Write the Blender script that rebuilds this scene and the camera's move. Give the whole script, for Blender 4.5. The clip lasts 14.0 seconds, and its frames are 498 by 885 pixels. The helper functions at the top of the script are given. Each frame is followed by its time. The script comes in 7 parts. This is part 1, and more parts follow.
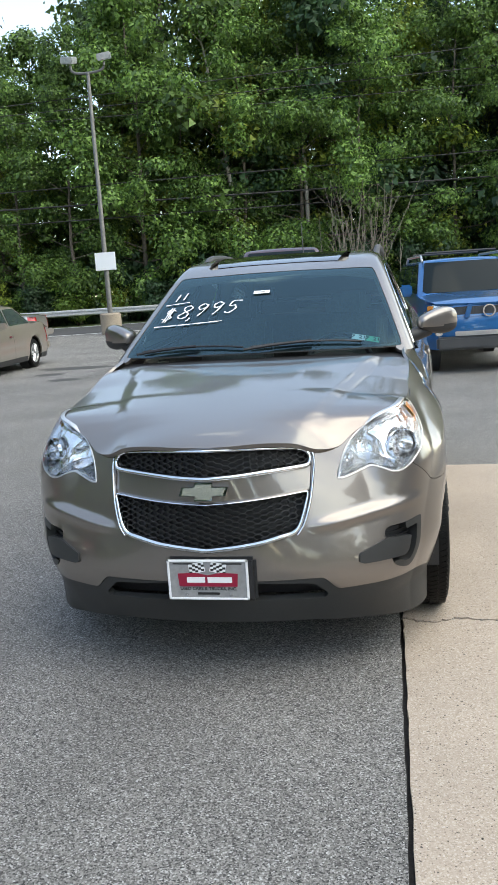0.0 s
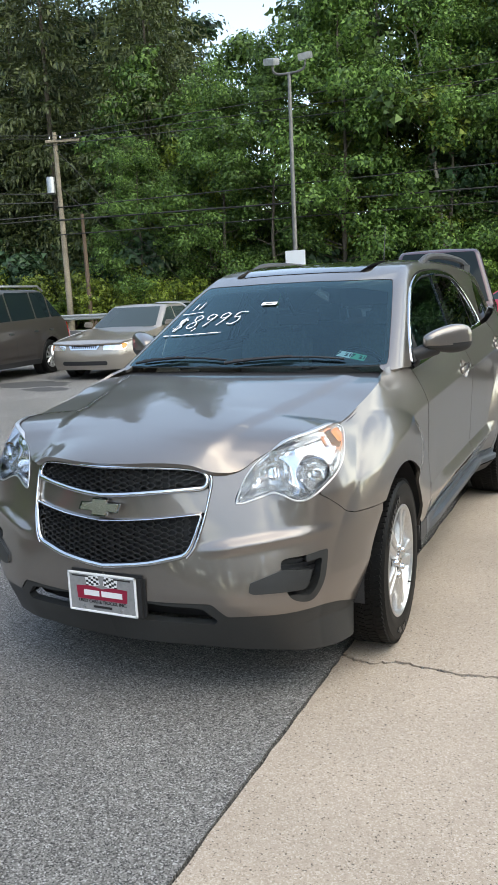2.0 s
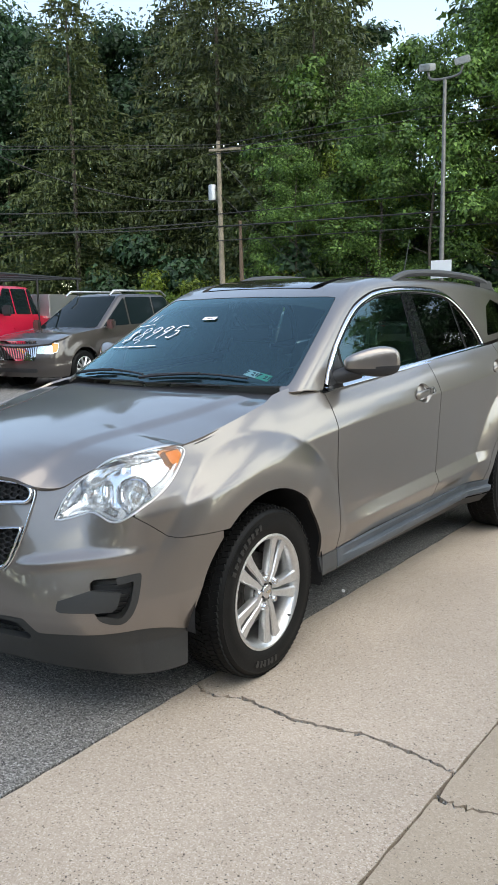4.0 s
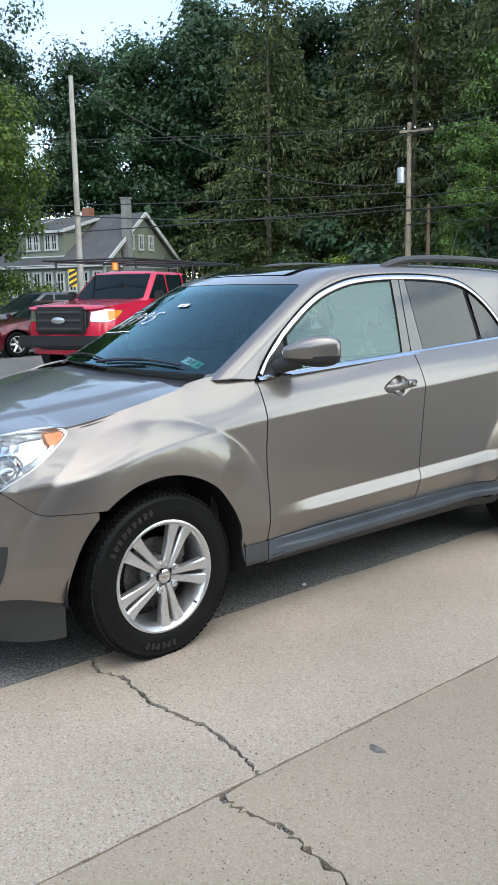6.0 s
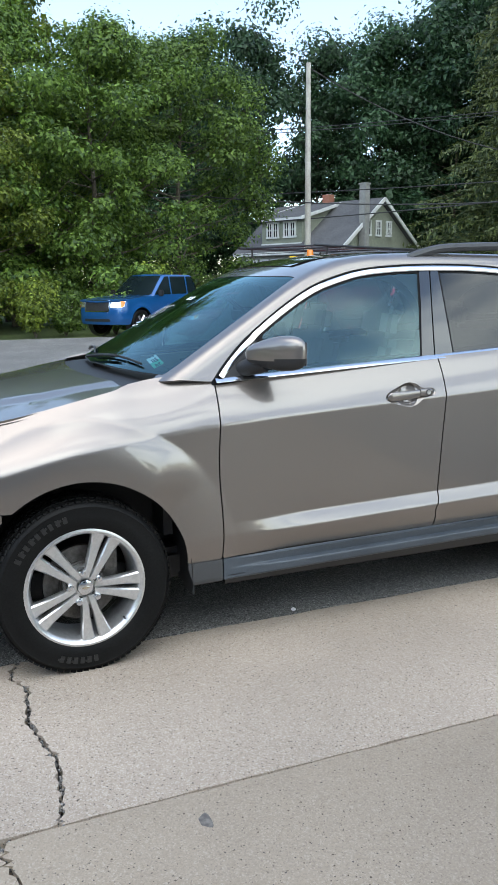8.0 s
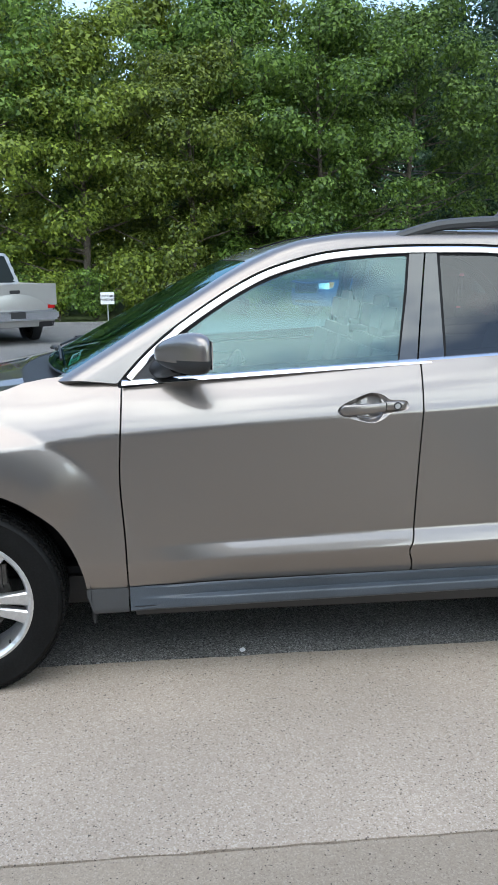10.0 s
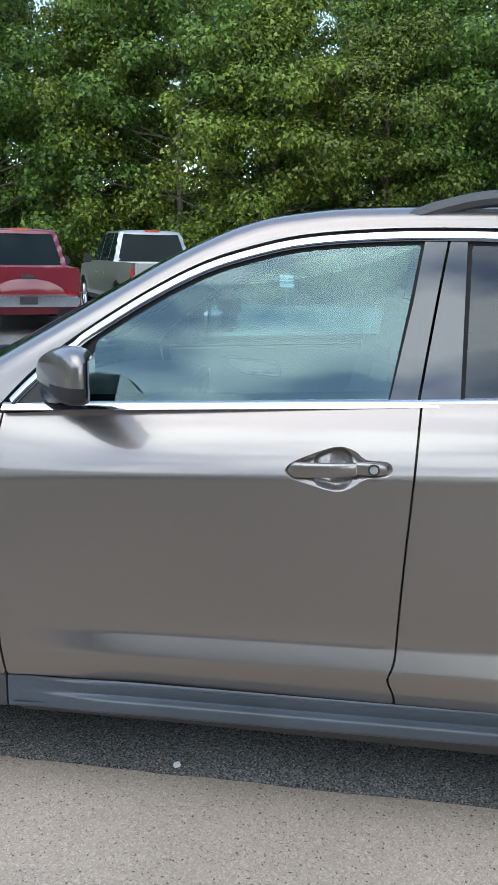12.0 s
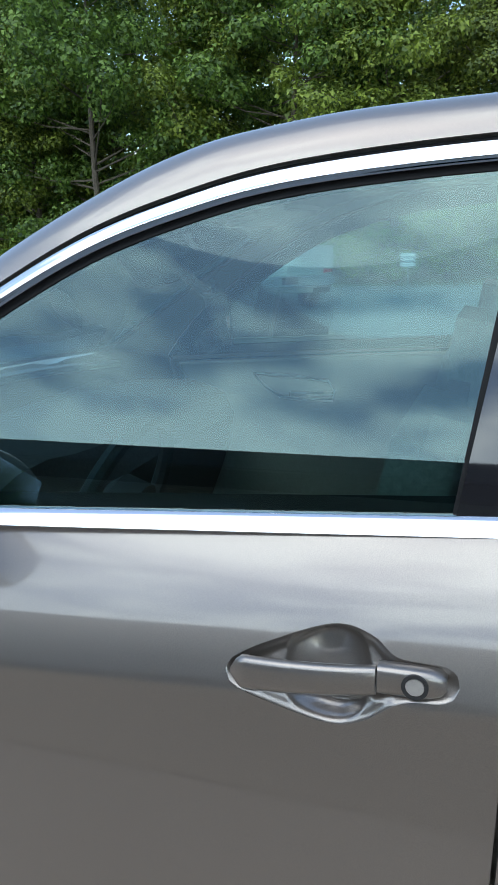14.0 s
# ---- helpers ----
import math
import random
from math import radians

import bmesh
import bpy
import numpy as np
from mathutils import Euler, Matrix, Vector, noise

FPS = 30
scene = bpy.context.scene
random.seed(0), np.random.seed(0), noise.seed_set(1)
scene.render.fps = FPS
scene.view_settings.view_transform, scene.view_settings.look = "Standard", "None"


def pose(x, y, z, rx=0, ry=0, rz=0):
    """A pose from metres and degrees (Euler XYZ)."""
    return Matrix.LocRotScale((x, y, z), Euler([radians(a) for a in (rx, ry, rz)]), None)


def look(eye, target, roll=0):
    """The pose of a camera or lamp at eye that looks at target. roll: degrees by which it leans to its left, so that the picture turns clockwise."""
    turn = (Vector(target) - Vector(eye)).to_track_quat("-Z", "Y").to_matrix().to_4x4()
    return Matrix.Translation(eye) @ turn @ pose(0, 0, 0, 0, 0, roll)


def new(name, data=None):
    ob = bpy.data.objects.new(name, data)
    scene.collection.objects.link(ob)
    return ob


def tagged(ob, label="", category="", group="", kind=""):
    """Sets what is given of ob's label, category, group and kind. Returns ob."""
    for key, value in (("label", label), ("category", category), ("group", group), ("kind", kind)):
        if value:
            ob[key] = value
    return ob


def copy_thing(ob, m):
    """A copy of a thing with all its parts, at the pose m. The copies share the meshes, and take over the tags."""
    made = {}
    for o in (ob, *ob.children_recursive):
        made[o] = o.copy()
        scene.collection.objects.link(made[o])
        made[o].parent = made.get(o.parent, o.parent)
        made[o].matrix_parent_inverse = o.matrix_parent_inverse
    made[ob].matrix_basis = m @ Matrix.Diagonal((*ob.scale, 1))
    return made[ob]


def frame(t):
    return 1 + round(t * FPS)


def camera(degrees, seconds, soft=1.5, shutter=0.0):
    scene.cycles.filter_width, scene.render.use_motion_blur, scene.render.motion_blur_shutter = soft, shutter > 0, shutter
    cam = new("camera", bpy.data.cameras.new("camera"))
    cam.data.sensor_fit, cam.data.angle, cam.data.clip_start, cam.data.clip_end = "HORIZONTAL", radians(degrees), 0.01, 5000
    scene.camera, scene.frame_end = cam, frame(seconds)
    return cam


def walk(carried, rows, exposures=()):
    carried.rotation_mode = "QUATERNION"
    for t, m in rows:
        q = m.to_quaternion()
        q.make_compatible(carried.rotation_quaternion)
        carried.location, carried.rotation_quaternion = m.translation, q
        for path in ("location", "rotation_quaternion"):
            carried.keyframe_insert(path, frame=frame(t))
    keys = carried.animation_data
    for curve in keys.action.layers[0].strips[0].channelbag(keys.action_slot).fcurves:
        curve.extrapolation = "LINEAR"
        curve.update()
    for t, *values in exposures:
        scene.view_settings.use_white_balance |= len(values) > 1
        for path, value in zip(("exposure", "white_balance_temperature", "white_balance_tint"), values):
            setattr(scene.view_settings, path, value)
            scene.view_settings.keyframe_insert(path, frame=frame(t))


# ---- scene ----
cam = camera(33.6, 14.0)
PATH = [
    (0, (0.773, -3.816, 1.515), (0.38, -1.891, 1.141), -3.7),
    (0.5, (1.042, -3.71, 1.523), (0.546, -1.808, 1.157), -3.0),
    (1, (1.341, -3.655, 1.528), (0.724, -1.786, 1.177), -2.4),
    (1.5, (1.587, -3.546, 1.514), (0.845, -1.724, 1.155), -2.3),
    (2, (1.834, -3.379, 1.532), (0.967, -1.612, 1.177), -2.7),
    (2.5, (2.106, -3.222, 1.532), (1.148, -1.5, 1.193), -2.5),
    (3, (2.386, -3.06, 1.538), (1.339, -1.39, 1.198), -1.5),
    (3.5, (2.606, -2.83, 1.539), (1.463, -1.223, 1.202), -1.7),
    (4, (2.846, -2.653, 1.536), (1.641, -1.09, 1.209), -1.1),
    (4.2, (2.95, -2.589, 1.544), (1.706, -1.059, 1.21), -0.5),
    (6.3, (3.8, -1.616, 1.525), (2.216, -0.448, 1.166), -0.6),
    (6.5, (3.837, -1.492, 1.532), (2.226, -0.365, 1.168), -0.3),
    (7, (3.944, -1.192, 1.533), (2.264, -0.164, 1.182), -0.4),
    (7.5, (4.041, -0.894, 1.546), (2.276, -0.026, 1.182), 0.1),
    (8, (4.038, -0.531, 1.544), (2.211, 0.189, 1.166), -0.5),
    (8.5, (4.059, -0.169, 1.547), (2.188, 0.436, 1.182), -0.7),
    (9, (4.055, 0.149, 1.56), (2.146, 0.604, 1.174), 0.2),
    (9.2, (4.014, 0.289, 1.552), (2.092, 0.68, 1.162), -0.0),
    (11.3, (3.237, 1.441, 1.574), (1.29, 1.304, 1.142), 0.2),
    (11.5, (3.122, 1.490, 1.577), (1.175, 1.32, 1.153), 0.5),
    (12, (2.829, 1.613, 1.571), (0.899, 1.290, 1.110), 1.0),
    (12.5, (2.500, 1.696, 1.575), (0.590, 1.300, 1.126), 0.5),
    (13, (2.203, 1.760, 1.560), (0.320, 1.228, 1.107), 0.4),
    (13.5, (1.926, 1.759, 1.531), (0.104, 1.115, 1.042), 0.5),
    (14, (1.670, 1.687, 1.525), (-0.167, 1.064, 1.031), -2.0),
]
walk(cam, [(t, look(eye, target, roll)) for t, eye, target, roll in PATH], exposures=[(0, 0.73, 7650, 7), (3, 0.62, 7550, 8), (6.5, 0.54, 6850, 7), (9, 0.54, 6600, 6), (12, 0.46, 6400, 7), (13, 0.30, 6300, 5), (14, 0.22, 6300, 4)])

# ---- world and light: soft late-day sky with thin cloud ----
SUN_EL, SUN_AZ = 66, 118      # degrees; azimuth from +y towards +x
world = bpy.data.worlds.new("world")
scene.world = world
world.use_nodes = True
wn, wl = world.node_tree.nodes, world.node_tree.links
sky = wn.new("ShaderNodeTexSky")
sky.sky_type, sky.sun_disc = "NISHITA", False
sky.sun_elevation, sky.sun_rotation = radians(SUN_EL), radians(SUN_AZ)
sky.air_density, sky.dust_density, sky.ozone_density = 1.0, 0.55, 0.7
wco = wn.new("ShaderNodeTexCoord")
wmap = wn.new("ShaderNodeMapping")
wmap.inputs["Scale"].default_value = (1.0, 1.0, 2.6)
wcl = wn.new("ShaderNodeTexNoise")
wcl.inputs["Scale"].default_value, wcl.inputs["Detail"].default_value = 3.4, 6.0
wramp = wn.new("ShaderNodeValToRGB")
wramp.color_ramp.elements[0].position, wramp.color_ramp.elements[0].color = 0.565, (0.06, 0.06, 0.06, 1)
wramp.color_ramp.elements[1].position, wramp.color_ramp.elements[1].color = 0.72, (0.95, 0.95, 0.95, 1)
wmix = wn.new("ShaderNodeMixRGB")
wdot = wn.new("ShaderNodeVectorMath")      # the veiled sun brightens the bank round it
wdot.operation = "DOT_PRODUCT"
wdot.inputs[1].default_value = (0.82, -0.08, 0.57)
wl.new(wco.outputs["Generated"], wdot.inputs[0])
wclip = wn.new("ShaderNodeMath")
wclip.operation = "MAXIMUM"
wclip.inputs[1].default_value = 0.0
wl.new(wdot.outputs["Value"], wclip.inputs[0])
wpow = wn.new("ShaderNodeMath")
wpow.operation = "POWER"
wpow.inputs[1].default_value = 3.0
wl.new(wclip.outputs[0], wpow.inputs[0])
wgain = wn.new("ShaderNodeMath")
wgain.operation = "MULTIPLY_ADD"
wgain.inputs[1].default_value, wgain.inputs[2].default_value = 0.35, 0.72
wl.new(wpow.outputs[0], wgain.inputs[0])
wlit = wn.new("ShaderNodeVectorMath")
wlit.operation = "SCALE"
wlit.inputs[0].default_value = (8.3, 8.8, 8.6)
wl.new(wgain.outputs[0], wlit.inputs["Scale"])
wglow = wn.new("ShaderNodeMixRGB")      # clouds are whiter towards the sun, as the sky is
wglow.blend_type = "ADD"
wglow.inputs[0].default_value = 0.5
wl.new(wlit.outputs[0], wglow.inputs[1])
wl.new(sky.outputs[0], wglow.inputs[2])
wl.new(wglow.outputs[0], wmix.inputs[2])
wl.new(wco.outputs["Generated"], wmap.inputs[0])
wl.new(wmap.outputs[0], wcl.inputs["Vector"])
wsep = wn.new("ShaderNodeSeparateXYZ")      # the cloud bank thickens towards +x; overhead and beyond the wood it is clearer
wbank = wn.new("ShaderNodeMath")
wbank.operation = "MULTIPLY_ADD"
wbank.inputs[1].default_value = 0.24
wl.new(wco.outputs["Generated"], wsep.inputs[0])
wl.new(wsep.outputs[0], wbank.inputs[0])
wl.new(wcl.outputs[0], wbank.inputs[2])
wl.new(wbank.outputs[0], wramp.inputs[0])
wl.new(wramp.outputs[0], wmix.inputs[0])
wl.new(sky.outputs[0], wmix.inputs[1])
wl.new(wmix.outputs[0], wn["Background"].inputs[0])
wn["Background"].inputs[1].default_value = 0.262
sun = new("sun", bpy.data.lights.new("sun", "SUN"))
sun.data.energy, sun.data.angle, sun.data.color = 0.64, radians(56), (1.0, 0.975, 0.925)
sun.matrix_world = look((30 * math.sin(radians(SUN_AZ)), 30 * math.cos(radians(SUN_AZ)), 30 * math.tan(radians(SUN_EL))), (0, 0, 0))


# ---- materials ----
def material(name, color, rough=0.6, metal=0.0, coat=0.0, spec=0.5):
    m = bpy.data.materials.new(name)
    m.use_nodes = True
    b = m.node_tree.nodes["Principled BSDF"]
    b.inputs["Base Color"].default_value = (*color, 1)
    b.inputs["Roughness"].default_value, b.inputs["Metallic"].default_value = rough, metal
    b.inputs["Coat Weight"].default_value, b.inputs["Coat Roughness"].default_value = coat, 0.03
    b.inputs["Specular IOR Level"].default_value = spec
    return m


def node(m, kind, **values):
    n = m.node_tree.nodes.new(kind)
    for key, value in values.items():
        n.inputs[key].default_value = value
    return n


def ramp(m, stops):
    r = m.node_tree.nodes.new("ShaderNodeValToRGB")
    e = r.color_ramp.elements
    while len(e) < len(stops):
        e.new(0.5)
    for el, (p, c) in zip(e, stops):
        el.position, el.color = p, (*c, 1)
    return r


def textured(name, stops, scale, rough=0.7, bump=0.2, dist=0.01, detail=6.0, big=None, spec=0.5, metal=0.0, kind="noise", rand=0.0, coat=0.0, pits=0.0):
    """Colour from a fine texture through a ramp, mottled by a coarse one, with bump."""
    m = material(name, stops[0][1], rough, metal, coat, spec)
    link = m.node_tree.links.new
    b = m.node_tree.nodes["Principled BSDF"]
    co = m.node_tree.nodes.new("ShaderNodeTexCoord").outputs["Object"]
    if kind == "speckle":
        t = node(m, "ShaderNodeTexVoronoi", Scale=scale)
        link(co, t.inputs["Vector"])
        fac = m.node_tree.nodes.new("ShaderNodeSeparateColor")
        link(t.outputs["Color"], fac.inputs[0])
        soft_ = node(m, "ShaderNodeTexNoise", Scale=scale * .35, Detail=4.0)
        link(co, soft_.inputs["Vector"])
        mixer = node(m, "ShaderNodeMix")
        mixer.inputs[0].default_value = .35
        link(fac.outputs[0], mixer.inputs[2])
        link(soft_.outputs[0], mixer.inputs[3])
        out = mixer.outputs[0]
    elif kind == "voronoi":
        t = node(m, "ShaderNodeTexVoronoi", Scale=scale)
        fac = m.node_tree.nodes.new("ShaderNodeSeparateColor")
        link(t.outputs["Color"], fac.inputs[0])
        out = fac.outputs[0]
    else:
        t = node(m, "ShaderNodeTexNoise", Scale=scale, Detail=detail, Roughness=0.65)
        out = t.outputs[0]
    link(co, t.inputs["Vector"])
    r = ramp(m, stops)
    link(out, r.inputs[0])
    col = r.outputs[0]
    if big:
        t2 = node(m, "ShaderNodeTexNoise", Scale=big[0], Detail=4.0)
        link(co, t2.inputs["Vector"])
        r2 = ramp(m, [(0.3, (1 - big[1],) * 3), (0.7, (1 + big[1] * 0.4,) * 3)])
        link(t2.outputs[0], r2.inputs[0])
        mx = m.node_tree.nodes.new("ShaderNodeMixRGB")
        mx.blend_type = "MULTIPLY"
        mx.inputs[0].default_value = 1.0
        link(col, mx.inputs[1])
        link(r2.outputs[0], mx.inputs[2])
        col = mx.outputs[0]
    if pits:      # sparse dark pop-outs of the aggregate
        v = node(m, "ShaderNodeTexVoronoi", Scale=pits)
        link(co, v.inputs["Vector"])
        sp = m.node_tree.nodes.new("ShaderNodeSeparateColor")
        link(v.outputs["Color"], sp.inputs[0])
        size_ = m.node_tree.nodes.new("ShaderNodeMath")
        size_.operation = "MULTIPLY_ADD"
        size_.inputs[1].default_value, size_.inputs[2].default_value = .42, -.22
        link(sp.outputs[1], size_.inputs[0])
        hole = m.node_tree.nodes.new("ShaderNodeMath")
        hole.operation = "LESS_THAN"
        link(v.outputs["Distance"], hole.inputs[0])
        link(size_.outputs[0], hole.inputs[1])
        mp = m.node_tree.nodes.new("ShaderNodeMixRGB")
        mp.blend_type = "MULTIPLY"
        mp.inputs[2].default_value = (.30, .28, .26, 1)
        link(hole.outputs[0], mp.inputs[0])
        link(col, mp.inputs[1])
        col = mp.outputs[0]
    if rand:
        info = m.node_tree.nodes.new("ShaderNodeObjectInfo")
        hs = m.node_tree.nodes.new("ShaderNodeHueSaturation")
        mr = node(m, "ShaderNodeMapRange")
        mr.inputs[3].default_value, mr.inputs[4].default_value = 1 - rand, 1 + rand
        link(info.outputs["Random"], mr.inputs[0])
        link(mr.outputs[0], hs.inputs["Value"])
        link(col, hs.inputs["Color"])
        col = hs.outputs[0]
    link(col, b.inputs["Base Color"])
    if bump:
        bp = node(m, "ShaderNodeBump", Strength=bump, Distance=dist)
        link(out, bp.inputs["Height"])
        link(bp.outputs[0], b.inputs["Normal"])
    return m


def paint(name, color, metal=0.55, rough=0.30):
    """Car paint: flakes under a clear coat, with a little orange peel and dust."""
    m = material(name, color, rough, metal, 1.0)
    link = m.node_tree.links.new
    b = m.node_tree.nodes["Principled BSDF"]
    co = m.node_tree.nodes.new("ShaderNodeTexCoord").outputs["Object"]
    fl = node(m, "ShaderNodeTexNoise", Scale=900.0, Detail=1.0)
    link(co, fl.inputs["Vector"])
    r = ramp(m, [(0.3, tuple(c * 0.86 for c in color)), (0.7, tuple(min(1, c * 1.14) for c in color))])
    link(fl.outputs[0], r.inputs[0])
    link(r.outputs[0], b.inputs["Base Color"])
    du = node(m, "ShaderNodeTexNoise", Scale=7.0, Detail=5.0)
    link(co, du.inputs["Vector"])
    rr = node(m, "ShaderNodeMapRange")
    rr.inputs[1].default_value, rr.inputs[2].default_value = 0.35, 0.75
    rr.inputs[3].default_value, rr.inputs[4].default_value = 0.025, 0.09
    link(du.outputs[0], rr.inputs[0])
    link(rr.outputs[0], b.inputs["Coat Roughness"])
    b.inputs["Coat IOR"].default_value = 1.55
    return m


def glass(name, tint, ior=1.5, rough=0.0, gloss=(1, 1, 1)):
    """A thin pane: tinted see-through with mirror gloss by Fresnel."""
    m = bpy.data.materials.new(name)
    m.use_nodes = True
    n, link = m.node_tree.nodes, m.node_tree.links.new
    n.remove(n["Principled BSDF"])
    tr = node(m, "ShaderNodeBsdfTransparent", Color=(*tint, 1))
    gl = node(m, "ShaderNodeBsdfGlossy", Roughness=rough, Color=(*gloss, 1))
    fr = node(m, "ShaderNodeFresnel", IOR=ior)
    mx = n.new("ShaderNodeMixShader")
    link(fr.outputs[0], mx.inputs[0])
    link(tr.outputs[0], mx.inputs[1])
    link(gl.outputs[0], mx.inputs[2])
    link(mx.outputs[0], n["Material Output"].inputs[0])
    return m


PAINT = paint("taupe_paint", (0.228, 0.201, 0.181), 0.80, 0.33)
PAINT.node_tree.nodes["Principled BSDF"].inputs["Coat IOR"].default_value = 1.72
BLACK = textured("black_plastic", [(0.3, (0.012, 0.012, 0.013)), (0.7, (0.03, 0.03, 0.032))], 300, 0.5, 0.1, 0.001)
GLOSS = material("black_gloss", (0.012, 0.012, 0.014), 0.02, 0.0, 1.0, 0.6)
GLOSS.node_tree.nodes["Principled BSDF"].inputs["Coat IOR"].default_value = 1.55
SEAL = material("rubber_seal", (0.006, 0.006, 0.007), 0.55, 0.0, 0.0, 0.2)
GREYP = textured("grey_plastic", [(0.3, (0.045, 0.046, 0.048)), (0.7, (0.07, 0.071, 0.074))], 400, 0.5, 0.15, 0.001, big=(3, 0.2))
LIPM = textured("dark_lip_plastic", [(0.3, (0.024, 0.025, 0.025)), (0.7, (0.038, 0.039, 0.039))], 300, 0.48, 0.1, 0.001, big=(3, 0.2))
CLAD = textured("sill_cladding", [(0.3, (0.045, 0.056, 0.070)), (0.7, (0.075, 0.088, 0.105))], 260, 0.36, 0.1, 0.001, big=(4, 0.2))
CHROME = material("chrome", (0.68, 0.70, 0.73), 0.07, 1.0)
SATIN = textured("satin_aluminium", [(0.3, (0.58, 0.58, 0.58)), (0.7, (0.72, 0.72, 0.72))], 60, 0.3, 0.05, 0.001, metal=0.85)
RUBBER = textured("tyre_rubber", [(0.3, (0.005, 0.005, 0.005)), (0.7, (0.011, 0.011, 0.011))], 120, 0.5, 0.2, 0.002, big=(6, 0.3), spec=0.14)
RUBMARK = material("tyre_lettering", (0.018, 0.018, 0.018), 0.38)
IRON = textured("brake_iron", [(0.3, (0.05, 0.045, 0.04)), (0.7, (0.16, 0.15, 0.14))], 40, 0.5, 0.1, 0.002, metal=0.6)
GLASS = glass("clear_glass", (0.50, 0.76, 0.76), 2.0, 0.0, (0.72, 0.98, 0.98))
WSGLASS = glass("windscreen_glass", (0.32, 0.55, 0.61), 1.68, 0.0, (0.60, 0.92, 1.0))
TINT = glass("tinted_glass", (0.10, 0.12, 0.12), 1.65)
LENS = glass("lamp_lens", (0.93, 0.94, 0.95), 1.45)
AMBER = material("amber_lens", (0.85, 0.28, 0.04), 0.15, 0.0, 0.6)
REFLECT = material("lamp_reflector", (0.86, 0.87, 0.88), 0.17, 0.90)
CLOTH = textured("seat_cloth", [(0.3, (0.22, 0.21, 0.19)), (0.7, (0.34, 0.32, 0.29))], 90, 0.9, 0.3, 0.004)
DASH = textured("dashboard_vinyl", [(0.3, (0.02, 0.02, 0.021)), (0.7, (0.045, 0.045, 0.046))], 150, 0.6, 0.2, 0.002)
TRIM = textured("light_trim", [(0.3, (0.30, 0.28, 0.25)), (0.7, (0.40, 0.38, 0.34))], 120, 0.7, 0.1, 0.002)
WHITE = material("white_marker", (0.85, 0.85, 0.86), 0.6)
PAPER = material("sticker_white", (0.8, 0.8, 0.8), 0.5)
GREEN = material("sticker_green", (0.12, 0.55, 0.36), 0.5)
INK = material("ink_black", (0.02, 0.02, 0.02), 0.5)
GOLD = material("badge_gold", (0.60, 0.53, 0.40), 0.25, 1.0)
REDP = material("plate_red", (0.30, 0.010, 0.04), 0.45)
SILVERP = textured("plate_silver", [(0.3, (0.24, 0.24, 0.24)), (0.7, (0.32, 0.32, 0.32))], 50, 0.45, 0.0)


# ---- building helpers ----
def mesh_object(name, verts, faces, mat, parent=None, label="", smooth=True, at=None):
    me = bpy.data.meshes.new(name)
    me.from_pydata([tuple(v) for v in verts], [], faces)
    me.materials.append(mat)
    if smooth:
        me.shade_smooth()
        me.set_sharp_from_angle(angle=radians(48))
    ob = new(name, me)
    if parent:
        ob.parent = parent
    if at is not None:
        ob.matrix_basis = at
    return tagged(ob, label)


def part(name, bm, mat, parent=None, label="", smooth=True, at=None):
    me = bpy.data.meshes.new(name)
    bmesh.ops.recalc_face_normals(bm, faces=bm.faces[:])
    bm.to_mesh(me)
    bm.free()
    me.materials.append(mat)
    if smooth:
        me.shade_smooth()
        me.set_sharp_from_angle(angle=radians(35))
    ob = new(name, me)
    if parent:
        ob.parent = parent
    if at is not None:
        ob.matrix_basis = at
    return tagged(ob, label)


def thing(name, label, category, group="", kind="", at=None):
    ob = new(name)
    if at is not None:
        ob.matrix_basis = at
    return tagged(ob, label, category, group, kind)


def spline(pts, n=16, closed=False):
    """Catmull-Rom through control points."""
    p = np.array(pts, float)
    k = len(p)
    out = []
    for i in range(k if closed else k - 1):
        if closed:
            a, b, c, d = p[(i - 1) % k], p[i], p[(i + 1) % k], p[(i + 2) % k]
        else:
            a, b, c, d = p[max(i - 1, 0)], p[i], p[i + 1], p[min(i + 2, k - 1)]
        for t in np.linspace(0, 1, n, endpoint=False):
            out.append(0.5 * (2 * b + (c - a) * t + (2 * a - 5 * b + 4 * c - d) * t * t + (3 * b - a - 3 * c + d) * t ** 3))
    if not closed:
        out.append(p[-1])
    return np.array(out)


def sd_poly(px, py, poly):
    """Signed distance to a polygon, positive inside."""
    poly = np.asarray(poly, float)
    a, b = poly, np.roll(poly, -1, axis=0)
    best = np.full(np.shape(px), 1e9)
    inside = np.zeros(np.shape(px), bool)
    for (ax, ay), (bx, by) in zip(a, b):
        ex, ey = bx - ax, by - ay
        wx, wy = px - ax, py - ay
        t = np.clip((wx * ex + wy * ey) / (ex * ex + ey * ey + 1e-12), 0, 1)
        best = np.minimum(best, (wx - ex * t) ** 2 + (wy - ey * t) ** 2)
        cross = ((ay <= py) & (by > py)) | ((by <= py) & (ay > py))
        xi = ax + (py - ay) * ex / (ey if abs(ey) > 1e-12 else 1e-12)
        inside ^= cross & (px < xi)
    d = np.sqrt(best)
    return np.where(inside, d, -d)


